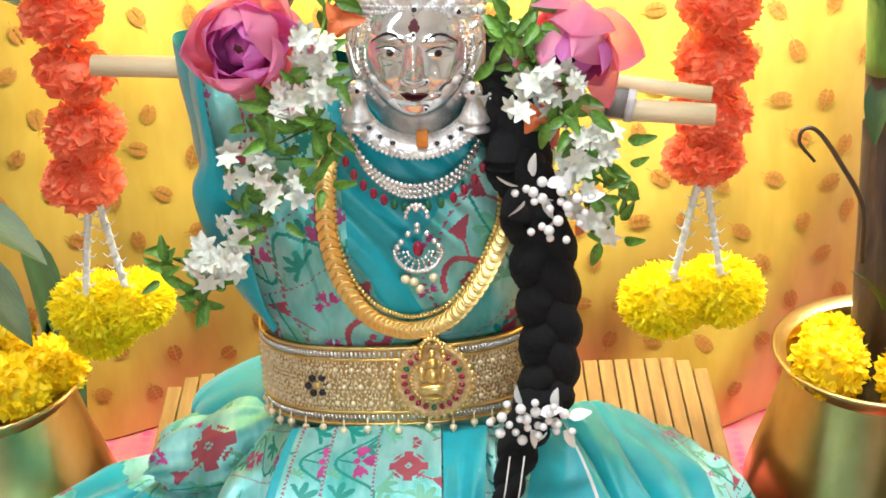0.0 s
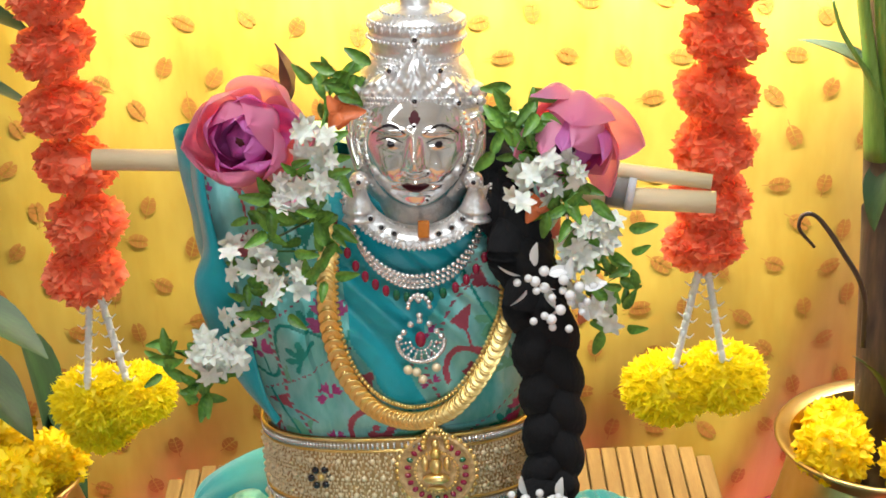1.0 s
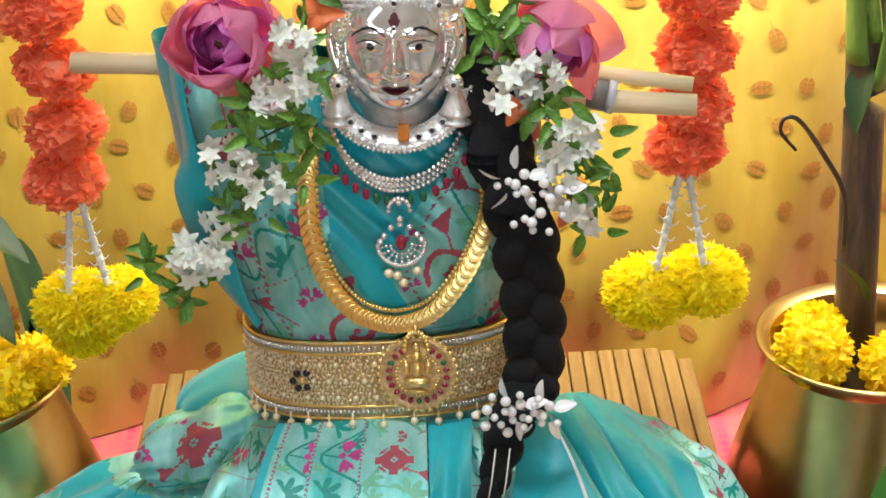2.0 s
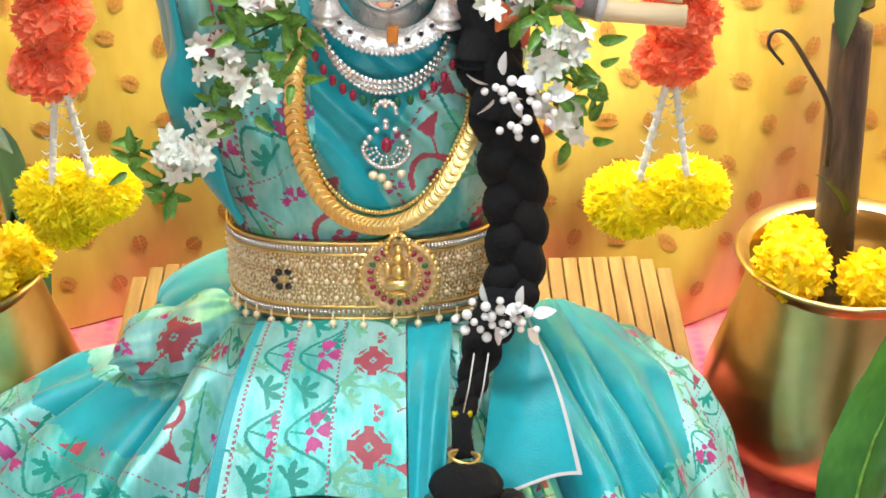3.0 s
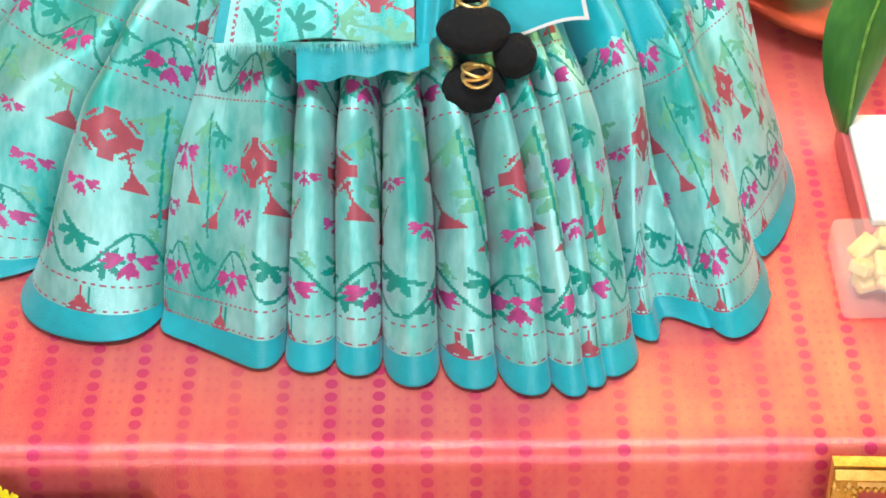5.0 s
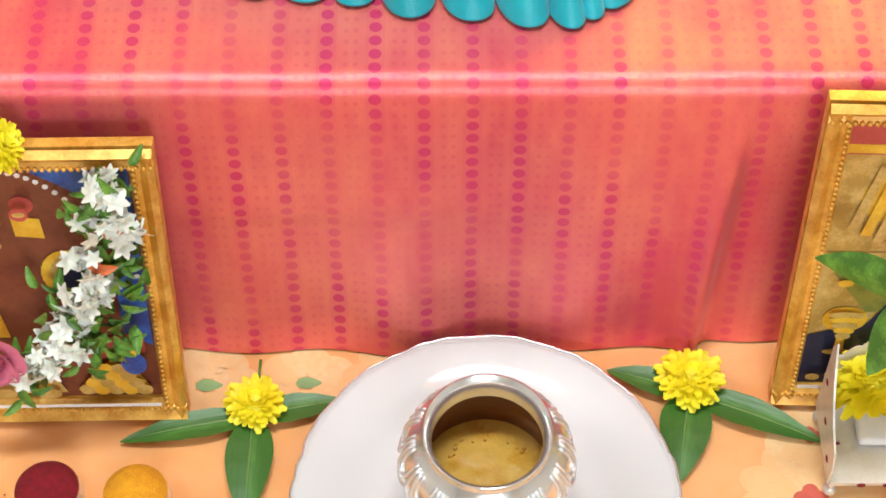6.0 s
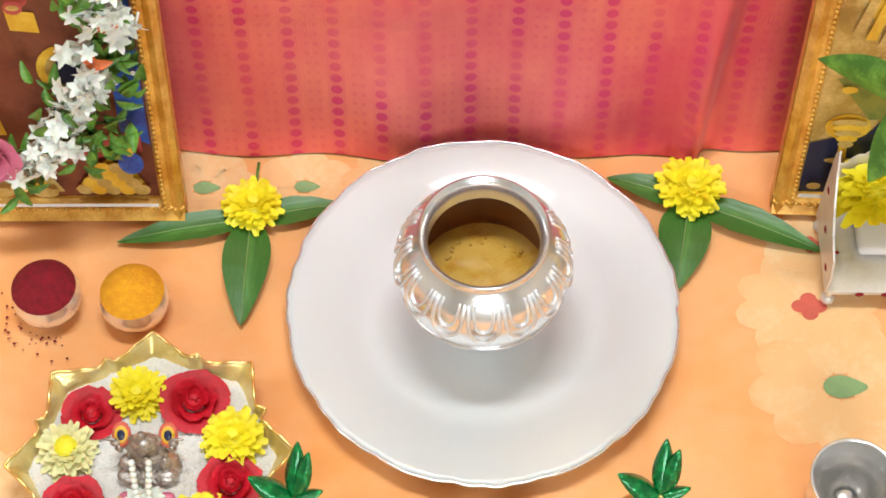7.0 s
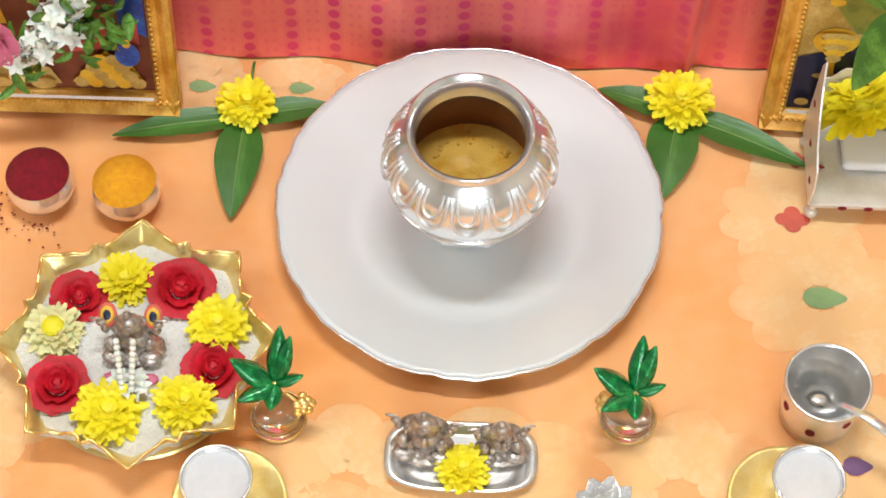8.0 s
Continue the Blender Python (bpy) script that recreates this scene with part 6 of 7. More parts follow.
# ---- silver pot on the plate ----
def silver_pot():
    t = thing("silver_pot", 0.028, -0.188, 0.0085, "embossed silver pot with yellow-brown honey liquid inside", "pot")
    UP = 0.026
    prof = [(0.0, 0.0), (0.026, 0.0), (0.029, 0.006), (0.037, 0.020), (0.049, 0.042), (0.0600, 0.066), ] + [(r, z + UP) for r, z in ((0.0635, 0.056), (0.0625, 0.068), (0.057, 0.080), (0.050, 0.088), (0.0455, 0.092), (0.0435, 0.0955), (0.0440, 0.0985), (0.0462, 0.1005), (0.0470, 0.1022), (0.0455, 0.1032))]

    part("body", lathe(prof, 72), SILVER, t)
    part("inside", lathe([(r, z + UP) for r, z in ((0.0455, 0.1032), (0.0425, 0.1005), (0.0405, 0.096), (0.0395, 0.090), (0.040, 0.083))], 64), SILVER, t)
    part("inside", lathe([(r, z + UP) for r, z in ((0.040, 0.0828), (0.046, 0.074), (0.052, 0.060), (0.0485, 0.034), (0.045, 0.024), (0, 0.02))], 64), POTINNER, t, "dark brown inner wall")
    bm = bmesh.new()
    grid(lambda u, v: Vector((0.0485 * u * math.cos(2 * math.pi * v), 0.0485 * u * math.sin(2 * math.pi * v), UP + 0.034 + 0.0014 * noise.noise((u * 3 * math.cos(6.283 * v), u * 3 * math.sin(6.283 * v), 2)))), 12, 40, bm)
    part("liquid", bm, BROTH, t, "yellow-brown honey with bubbles")
    rnd = random.Random(9)
    for i in range(16):
        a, r = rnd.uniform(0.4, 2.8), rnd.uniform(0.030, 0.042)
        b = bmesh.new()
        ball(b, (r * math.cos(a), r * math.sin(a), UP + 0.0348), rnd.uniform(0.0008, 0.002), 8, 6)
        part("bubble", b, BROTH, t)
    # ring of embossed drop-shaped petals round the shoulder
    n = 14

    def rad(z):
        for (r0, z0), (r1, z1) in zip(prof, prof[1:]):
            if z0 <= z <= z1 and z1 > z0:
                return lerp(r0, r1, (z - z0) / (z1 - z0))
        return 0.05
    ring = None
    for i in range(n):
        bm = bmesh.new()
        for sc, rr in ((1.0, 0.0015), (0.62, 0.0011)):
            pts = []
            for k in range(25):
                q = math.pi * k / 24
                w = 0.0142 * sc * math.cos(q) * (0.72 + 0.28 * math.sin(q))
                z = UP + 0.0865 - 0.0290 * sc * math.sin(q) ** 0.8
                r = rad(z) + 0.0004
                pts.append((r * math.cos(w / r), r * math.sin(w / r), z))
            tube(bm, pts, rr, 6)
        if ring is None:
            ring = part("embossed_petal", bm, CHASED, t)
            ring.matrix_basis = pose(0, 0, 0, 0, 0, -90)
        else:
            bm.free()
            share("embossed_petal", ring, t, pose(0, 0, 0, 0, 0, -90 + 360 * i / n))
    bm = bmesh.new()
    tube(bm, [(rad(0.066) * 1.004 * math.cos(a), rad(0.066) * 1.004 * math.sin(a), 0.066) for a in [2 * math.pi * k / 60 for k in range(61)]], 0.0012, 6)
    part("beaded_ring", bm, SILVER, t)
    leafy = None
    for i in range(10):
        bm = bmesh.new()
        for k, (w, z, s) in enumerate(((0, 0.046, 0.0045), (-0.006, 0.052, 0.003), (0.006, 0.052, 0.003), (0, 0.036, 0.003))):
            r = rad(z)
            ball(bm, (r * math.cos(w / r), r * math.sin(w / r), z), s, 8, 6, (0.35, 0.8, 1.2))
        if leafy is None:
            leafy = part("embossed_sprig", bm, SILVER, t)
        else:
            bm.free()
            share("embossed_sprig", leafy, t, pose(0, 0, 0, 0, 0, 36 * i))


silver_pot()


# ---- chrysanthemums and mango leaves ----
MUMKIT = {}


def mum(x, y, z, r, seed, label, material=None, tilt=(0, 0), name="chrysanthemum"):
    """A flower head: a core and four rings of narrow petals, each a part."""
    material = material or MUM
    rnd = random.Random(seed)
    t = new(name)
    t.empty_display_size = 0.01
    t.matrix_basis = pose(x, y, z, tilt[0], tilt[1], seed * 23) @ Matrix.Scale(r, 4)
    tagged(t, label, "flower", "loose altar flowers")
    if material.name not in MUMKIT:
        core = bmesh.new()
        ball(core, (0, 0, 0.14), 0.52, 12, 8, (1, 1, 0.7))
        leaf = bmesh.new()
        rows = []
        for k in range(5):
            s = k / 4
            w = 0.150 * (0.6 + 1.0 * s - 1.15 * s ** 4)
            zz = -0.10 * s * s
            rows.append([leaf.verts.new((s, -w, zz + 0.3 * w)), leaf.verts.new((s, 0, zz)), leaf.verts.new((s, w, zz + 0.3 * w))])
        for p, q in zip(rows, rows[1:]):
            for k in range(2):
                leaf.faces.new((p[k], q[k], q[k + 1], p[k + 1]))
        MUMKIT[material.name] = (part("core", core, material, t), leaf, material)
        first = part("petal", leaf, material, t)
        MUMKIT[material.name] = (MUMKIT[material.name][0], first)
        kit = MUMKIT[material.name]
        fresh = True
    else:
        kit = MUMKIT[material.name]
        share("core", kit[0], t, Matrix.Identity(4))
        fresh = False
    for f, n, e0 in ((1.0, 26, 0.08), (0.94, 24, 0.30), (0.82, 20, 0.58), (0.66, 16, 0.90), (0.50, 10, 1.2)):
        for i in range(n):
            a = 2 * math.pi * i / n + rnd.uniform(-0.1, 0.1)
            m = Matrix.Translation((0, 0, 0.12 * e0)) @ Matrix.Rotation(a, 4, "Z") @ Matrix.Rotation(-(e0 + rnd.uniform(-0.14, 0.14)), 4, "Y") @ Matrix.Rotation(rnd.uniform(-0.25, 0.25), 4, "X") @ Matrix.Diagonal((f * rnd.uniform(0.85, 1.1), rnd.uniform(0.85, 1.1), 1, 1))
            if fresh:
                kit[1].matrix_basis = m
                fresh = False
            else:
                share("petal", kit[1], t, m)
    return t


def mango_leaf(x, y, tip, w, label):
    """A long leaf from its stalk at x, y to its tip, lying on the cloth."""
    d = Vector((tip[0] - x, tip[1] - y, 0))
    L = d.length
    t = thing("mango_leaf", x, y, 0.004, label, "leaf", "mango leaves on the cloth", math.degrees(math.atan2(d.y, d.x)))
    bm = leaf_blade(bmesh.new(), L, w, 0.0, 0.18, n=14)
    for v in bm.verts:
        s = v.co.x / L
        v.co.z += 0.0035 * math.sin(math.pi * s) + 0.0012 * math.sin(s * 30) * abs(v.co.y) / w
    part("blade", bm, MANGO, t)
    bm = bmesh.new()
    tube(bm, [(L * k / 10, 0, 0.0035 * math.sin(math.pi * k / 10) + 0.0006) for k in range(11)], lambda s: 0.0009 - 0.0006 * s, 5)
    part("midrib", bm, RIB, t, "pale midrib")


LX, RX = (-0.153, -0.100), (0.192, -0.080)
for tip, w in (((-0.256, -0.122), 0.026), ((-0.155, -0.194), 0.040), ((-0.078, -0.086), 0.026)):
    mango_leaf(*LX, tip, w, "long green mango leaf spread under a yellow flower")
for tip, w in (((0.128, -0.058), 0.026), ((0.178, -0.160), 0.044), ((0.294, -0.124), 0.030)):
    mango_leaf(*RX, tip, w, "long green mango leaf spread under a yellow flower")
mum(-0.151, -0.092, 0.012, 0.025, 1, "yellow chrysanthemum lying on mango leaves")
mum(0.193, -0.072, 0.013, 0.028, 2, "yellow chrysanthemum lying on mango leaves")
b = bmesh.new()
tube(b, [(-0.150, -0.085, 0.012), (-0.149, -0.070, 0.018), (-0.148, -0.058, 0.022)], 0.0012, 6)
tagged(finish("flower_stalk", b, LEAF), "thin green stalk of the chrysanthemum", "stalk")


# ---- powder cups ----
def powder_cup(x, y, powder, label, h):
    t = thing("powder_cup", x, y, 0.001, label, "cup", "silver powder cups")
    part("bowl", lathe([(0.0, 0.0), (0.013, 0.0), (0.019, 0.003), (0.0245, 0.010), (0.0262, 0.017), (0.0255, 0.022), (0.0222, 0.0275), (0.0215, 0.0295), (0.0232, 0.031), (0.0225, 0.0318), (0.0205, 0.030), (0.0205, 0.026)], 48), SILVER, t)

    def heap(u, v):
        r = 0.0243 * u
        a = 2 * math.pi * v
        x, y = r * math.cos(a), r * math.sin(a)
        return Vector((x, y, 0.0308 + h * (1 - u ** 2.6) + 0.0016 * noise.noise((x * 120, y * 120, 3)) * (1 - u ** 6)))
    part("powder", grid(heap, 16, 48), powder, t)


powder_cup(-0.302, -0.178, KUMKUM, "small silver cup heaped with dark red kumkum", 0.013)
powder_cup(-0.235, -0.181, TURMERIC, "small silver cup heaped with yellow turmeric", 0.013)
bm = bmesh.new()
rnd = random.Random(2)
for i in range(46):
    a, r = rnd.uniform(2.6, 5.2), 0.026 + abs(rnd.gauss(0, 0.010))
    ball(bm, (-0.302 + r * math.cos(a), -0.178 + r * math.sin(a), 0.0016), rnd.uniform(0.0005, 0.0014), 5, 4, (1, 1, 0.5))
tagged(finish("spilled_kumkum", bm, KUMKUM), "grains of red kumkum spilled on the cloth", "powder", kind="stuff")


# ---- lotus-shaped tray ----
def rose_bm(r, seed):
    rnd = random.Random(seed)
    bm = bmesh.new()
    for ring, (n, rad, hgt, lean) in enumerate(((3, 0.16, 1.0, 0.1), (4, 0.36, 0.95, 0.25), (5, 0.62, 0.82, 0.5), (6, 0.92, 0.62, 0.85))):
        for i in range(n):
            a0 = 2 * math.pi * i / n + ring * 0.7
            span = 2 * math.pi / n * 0.72
            rows = []
            for j in range(4):
                s = j / 3
                row = []
                for k in range(6):
                    q = (k / 5 - 0.5) * 2
                    a = a0 + q * span
                    rr = r * (rad * (0.55 + 0.45 * s) + lean * 0.22 * s * s + 0.085 * s * rnd.uniform(-1, 1)) * (1 - 0.06 * q * q)
                    z = r * (0.05 + 0.07 * s * rnd.uniform(-1, 1) + hgt * 0.62 * s * (1 - 0.16 * q * q) - lean * 0.22 * s ** 3)
                    row.append(bm.verts.new((rr * math.cos(a), rr * math.sin(a), z)))
                rows.append(row)
            for p, q in zip(rows, rows[1:]):
                for k in range(5):
                    bm.faces.new((p[k], p[k + 1], q[k + 1], q[k])).smooth = True
    ball(bm, (0, 0, r * 0.2), r * 0.35, 10, 7)
    return bm


def lotus_tray():
    cx, cy = -0.2085, -0.318
    t = thing("lotus_tray", cx, cy, 0.0, "pale gold tin tray shaped as a lotus, filled with rice", "tray")

    def edge(a):
        # eight broad pointed petals with small points between
        q = (a - math.radians(94)) * 8 / (2 * math.pi)
        f = abs(q - round(q)) * 2
        return 0.0835 + 0.020 * (1 - f) ** 1.8 + 0.006 * math.exp(-((1 - f) / 0.10) ** 2)

    def wall(u, v):
        a = 2 * math.pi * u
        r = lerp(0.0800, edge(a), v ** 1.5)
        return Vector((r * math.cos(a), r * math.sin(a) * 0.98, 0.002 + 0.034 * v ** 0.8 + 0.0008 * math.sin(a * 40) * v))
    ob = part("petal_wall", grid(wall, 256, 12, closed=True), TINGOLD, t)
    sol = ob.modifiers.new("thickness", "SOLIDIFY")
    sol.thickness = 0.0008
    bm = bmesh.new()
    tube(bm, [wall(k / 256, 1.0) for k in range(257)], 0.0013, 6)
    part("rope_rim", bm, GOLD, t, "bright gold rope rim")
    part("base", lathe([(0.0, 0.001), (0.0808, 0.001), (0.0808, 0.003), (0.0, 0.003)], 64), TINGOLD, t)

    def rice(u, v):
        a = 2 * math.pi * v
        r = (edge(a) - 0.001 - 0.35 * max(0.0, edge(a) - 0.0835)) * u
        x, y = r * math.cos(a), r * math.sin(a)
        return Vector((x, y, 0.023 + 0.003 * (1 - u * u) + 0.0016 * noise.noise((x * 60, y * 60, 0)) + 0.0010 * noise.noise((x * 300, y * 300, 0))))
    bm = grid(rice, 60, 150)
    tagged(part("rice", bm, SALT, t, "bed of white rice"), kind="stuff")
    for x, y, r, kind, s in ((-0.256, -0.281, 0.0225, "rose", 1), (-0.182, -0.270, 0.0265, "rose", 2), (-0.223, -0.265, 0.022, "mum", 3), (-0.269, -0.311, 0.0225, "pale", 4), (-0.151, -0.299, 0.024, "mum", 5), (-0.261, -0.353, 0.024, "rose", 6),
                             (-0.151, -0.334, 0.0245, "rose", 7), (-0.221, -0.374, 0.0265, "mum", 8), (-0.168, -0.364, 0.0245, "mum", 9)):
        if kind == "rose":
            tagged(finish("rose_flower", rose_bm(r * 0.88, s), ROSE, m=pose(x, y, 0.025, 8 * math.sin(s), 8 * math.cos(s), 50 * s)), "deep red rose head laid on the rice tray", "flower", "roses on the rice tray")
        else:
            mum(x, y, 0.029, r, s + 10, "yellow chrysanthemum laid on the rice tray" if kind == "mum" else "pale yellow chrysanthemum with a bright centre on the tray", MUM if kind == "mum" else PALEMUM, (6, 4))
    b = bmesh.new()
    ball(b, (-0.269, -0.311, 0.039), 0.0085, 12, 8, (1, 1, 0.6))
    tagged(finish("flower_centre", b, MUM), "bright yellow centre of the pale flower", "flower")


lotus_tray()


def small_idol(x, y, z, s, name="small_idol", m=None, label="small dark tarnished metal idol seated on the rice"):
    bm = bmesh.new()
    for p, r, sc in (((0, 0, 0.006), 0.020, (1.2, 0.85, 0.35)), ((0, 0.003, 0.020), 0.0125, (1.15, 0.8, 1.0)), ((0, 0.002, 0.036), 0.0078, (1, 0.95, 1.05)), ((0, 0.003, 0.045), 0.0062, (1, 1, 0.9)), ((0, 0.003, 0.052), 0.0035, (1, 1, 1.3)),
                     ((-0.014, -0.004, 0.020), 0.0045, (1, 1, 1.8)), ((0.014, -0.004, 0.020), 0.0045, (1, 1, 1.8)), ((-0.013, -0.009, 0.010), 0.0065, (1.5, 1, 0.7)), ((0.013, -0.009, 0.010), 0.0065, (1.5, 1, 0.7)),
                     ((-0.019, 0.004, 0.030), 0.0035, (1, 1, 1.6)), ((0.019, 0.004, 0.030), 0.0035, (1, 1, 1.6)), ((-0.021, 0.004, 0.038), 0.0038, (1, 0.7, 1)), ((0.021, 0.004, 0.038), 0.0038, (1, 0.7, 1)), ((0, 0.008, 0.026), 0.019, (1.0, 0.25, 0.9)), ((0, 0.004, 0.030), 0.012, (1.0, 0.7, 1.7)), ((-0.008, -0.011, 0.030), 0.0024, (1, 1, 2.2)), ((0.002, -0.008, 0.030), 0.0030, (1, 1, 2.6)), ((-0.024, 0.004, 0.044), 0.0026, (2.0, 0.5, 0.6)), ((0.024, 0.004, 0.044), 0.0026, (2.0, 0.5, 0.6))):
        ball(bm, Vector(p) * s, r * s, 12, 8, sc)
    ob = finish(name, bm, OLDSILVER, m=m or pose(x, y, z))
    return tagged(ob, label, "statue")


small_idol(-0.209, -0.322, 0.024, 0.98, m=pose(-0.209, -0.322, 0.024))
for dx in (-0.0165, 0.0165):
    b = bmesh.new()
    for r, mi, h in ((0.0082, 0, 0.0), (0.0060, 1, 0.0012), (0.0034, 2, 0.0024)):
        ball(b, (0, 0, h), r, 14, 8, (0.85, 1.15, 0.25), mi)
    tagged(finish("painted_disc", b, [PRINTRED, PICYEL, PICDARK], m=pose(-0.209 + dx, -0.312, 0.062, 35, 0, 0)), "red and yellow painted oval disc beside the idol", "ornament", "painted discs on the idol")
for dx in (-0.006, 0.006):
    b = bmesh.new()
    for k in range(9):
        ball(b, (dx * (1 - 0.05 * k), -0.014 - 0.0026 * k, 0.045 - 0.0040 * k), 0.0026, 8, 6)
    tagged(finish("bud_chain", b, JASMINE, m=pose(-0.209, -0.323, 0.025)), "short chain of white buds on the idol", "garland", "bud chains on the idol")
for k in range(7):
    a = k * 0.9
    ob = finish("jasmine_bud", jasmine_bm(), JASMINE, m=pose(-0.209 + 0.008 * math.cos(a), -0.353 + 0.006 * math.sin(a), 0.033 + 0.003 * (k % 2), 15 * math.cos(a), 15 * math.sin(a), 57 * k) @ Matrix.Scale(0.72, 4))
    tagged(ob, "white jasmine bloom at the idol's feet", "flower", "jasmine at the idol's feet")
for dx in (-0.014, 0.014):
    b = bmesh.new()
    ball(b, (0, 0, 0), 0.006, 10, 7, (1.1, 0.8, 0.5))
    tagged(finish("red_petal", b, PICPINK, m=pose(-0.209 + dx, -0.346, 0.029)), "small red petal on the rice", "petal")


# ---- glass plants ----
def glass_plant(x, y, turn, label):
    t = thing("glass_plant", x, y, 0.001, label, "ornament", "glass plants with green foil leaves", turn)
    part("foot", lathe([(0.0, 0.0), (0.0205, 0.0), (0.0210, 0.0015), (0.016, 0.004), (0.008, 0.0065), (0.0065, 0.012), (0.0075, 0.024), (0.0, 0.026)], 36), GLASS, t, "clear glass foot with a gold rim")
    bm = bmesh.new()
    tube(bm, [(0.0205 * math.cos(2 * math.pi * k / 40), 0.0205 * math.sin(2 * math.pi * k / 40), 0.0015) for k in range(41)], 0.0008, 6)
    part("gold_rim", bm, GOLD, t)
    part("stem", tube(bmesh.new(), [(0, 0, 0.024), (0.001, 0.002, 0.04), (0, 0.004, 0.052)], 0.0022, 8), GOLD, t)
    for a, e, L, W in ((84, 48, 0.040, 0.015), (62, 56, 0.037, 0.014), (165, 34, 0.035, 0.018), (214, 8, 0.029, 0.014), (268, 4, 0.021, 0.013), (10, 20, 0.021, 0.010)):
        m = pose(0, 0.003, 0.052) @ Matrix.Scale(1.02, 4) @ Matrix.Rotation(math.radians(a - turn), 4, "Z") @ Matrix.Rotation(-math.radians(e), 4, "Y")
        b = leaf_blade(bmesh.new(), L, W, 0.1, -0.55, n=7)
        ob = part("foil_leaf", b, FOILGREEN, t, m=m)
        ob.modifiers.new("thickness", "SOLIDIFY").thickness = 0.0012
    rose = bmesh.new()
    for k in range(9):
        ball(rose, (0.0048 * math.cos(k * 2.4) * math.sqrt(k / 4), 0.0048 * math.sin(k * 2.4) * math.sqrt(k / 4), 0.002 - 0.0006 * k), 0.0036, 8, 6, (1, 1, 0.7))
    part("gold_blossom", rose, GOLD, t, "small gold blossom", m=pose(0.021 if turn < 90 else 0.018, -0.006, 0.036, 20, 20, 0))
    part("branch", tube(bmesh.new(), [(0, 0.002, 0.040), (0.010, -0.002, 0.042), (0.019, -0.006, 0.036)], 0.0013, 6), GOLD, t)


glass_plant(-0.103, -0.358, 0, "small glass plant with shiny green foil leaves")
glass_plant(0.151, -0.347, 205, "small glass plant with shiny green foil leaves and gold blossom")


# ---- tray with two idols ----
def twin_tray():
    t = thing("oval_tray", 0.031, -0.386, 0.001, "oblong silver tray with rounded ends", "tray")
    bm = bmesh.new()

    def f(u, v):
        a = 2 * math.pi * u
        n = 3.4
        c, s = math.cos(a), math.sin(a)
        k = (abs(c) ** n + abs(s) ** n) ** (-1 / n)
        z = 0.0015 if v < 0.72 else 0.0015 + 0.0075 * ((v - 0.72) / 0.2) if v < 0.92 else 0.009 - 0.001 * (v - 0.92) / 0.08
        return Vector((0.055 * k * c * v, 0.0275 * k * s * v, z))
    grid(f, 80, 25, bm, closed=True)
    ob = part("dish", bm, STEEL, t)
    ob.modifiers.new("thickness", "SOLIDIFY").thickness = 0.001
    small_idol(0, 0, 0, 0.98, m=pose(0.004, -0.380, 0.0035, 0, 0, -6), label="small tarnished silver seated idol on the tray")
    small_idol(0, 0, 0, 0.84, m=pose(0.059, -0.380, 0.0035, 0, 0, 6), label="small tarnished silver seated idol with raised arms on the tray")
    mum(0.033, -0.397, 0.012, 0.020, 31, "yellow chrysanthemum lying across the silver tray")


twin_tray()


# ---- cups on gold saucers, blossom dish, tumbler ----
def saucer_cup(x, y, sx, sy, label):
    t = thing("gold_saucer", sx, sy, 0.001, "round gold-coloured metal saucer", "saucer", "gold saucers")
    part("dish", lathe([(0.0, 0.002), (0.024, 0.002), (0.030, 0.005), (0.038, 0.0085), (0.041, 0.0092), (0.0412, 0.008), (0.030, 0.002), (0.024, 0.0), (0.0, 0.0)], 56), TINGOLD, t)
    c = thing("steel_cup", x, y, 0.004, label, "cup", "small steel cups")
    part("body", lathe([(0.0, 0.0), (0.016, 0.0), (0.0175, 0.002), (0.019, 0.018), (0.0215, 0.034), (0.0245, 0.043), (0.0256, 0.0445), (0.0245, 0.0450), (0.0230, 0.0435)], 48), STEEL, c)
    part("inside", lathe([(0.0230, 0.0435), (0.020, 0.034), (0.017, 0.02), (0.015, 0.006), (0, 0.005)], 48), STEEL, c)
    part("milk", lathe([(0.0228, 0.0405), (0.012, 0.0402), (0, 0.0402)], 40), mat("clouded_water", (0.76, 0.77, 0.81), 0.08, 0.1, scale=30, amount=0.3, coat=0.6), c, "pale water")


saucer_cup(-0.137, -0.428, -0.131, -0.428, "small steel cup of clear water on a gold saucer")
saucer_cup(0.272, -0.408, 0.262, -0.408, "small steel cup of clear water standing on a gold saucer")


def blossom_dish():
    t = thing("blossom_dish", 0.134, -0.424, 0.001, "white metal dish shaped as an open blossom", "dish")
    for n, L, W, tilt, off in ((9, 0.027, 0.020, 0.45, 0), (7, 0.018, 0.014, 0.8, 0.3)):
        for i in range(n):
            m = pose(0, 0, 0.006) @ Matrix.Rotation(2 * math.pi * i / n + off, 4, "Z") @ Matrix.Rotation(-tilt, 4, "Y")
            ob = part("petal", petal_sheet(L, W, 0.2, 0.2), STEEL, t, m=m)
            ob.modifiers.new("thickness", "SOLIDIFY").thickness = 0.0008
    part("centre", lathe([(0, 0.012), (0.006, 0.011), (0.008, 0.007), (0.009, 0.0), (0, 0)], 20), OLDSILVER, t)


blossom_dish()


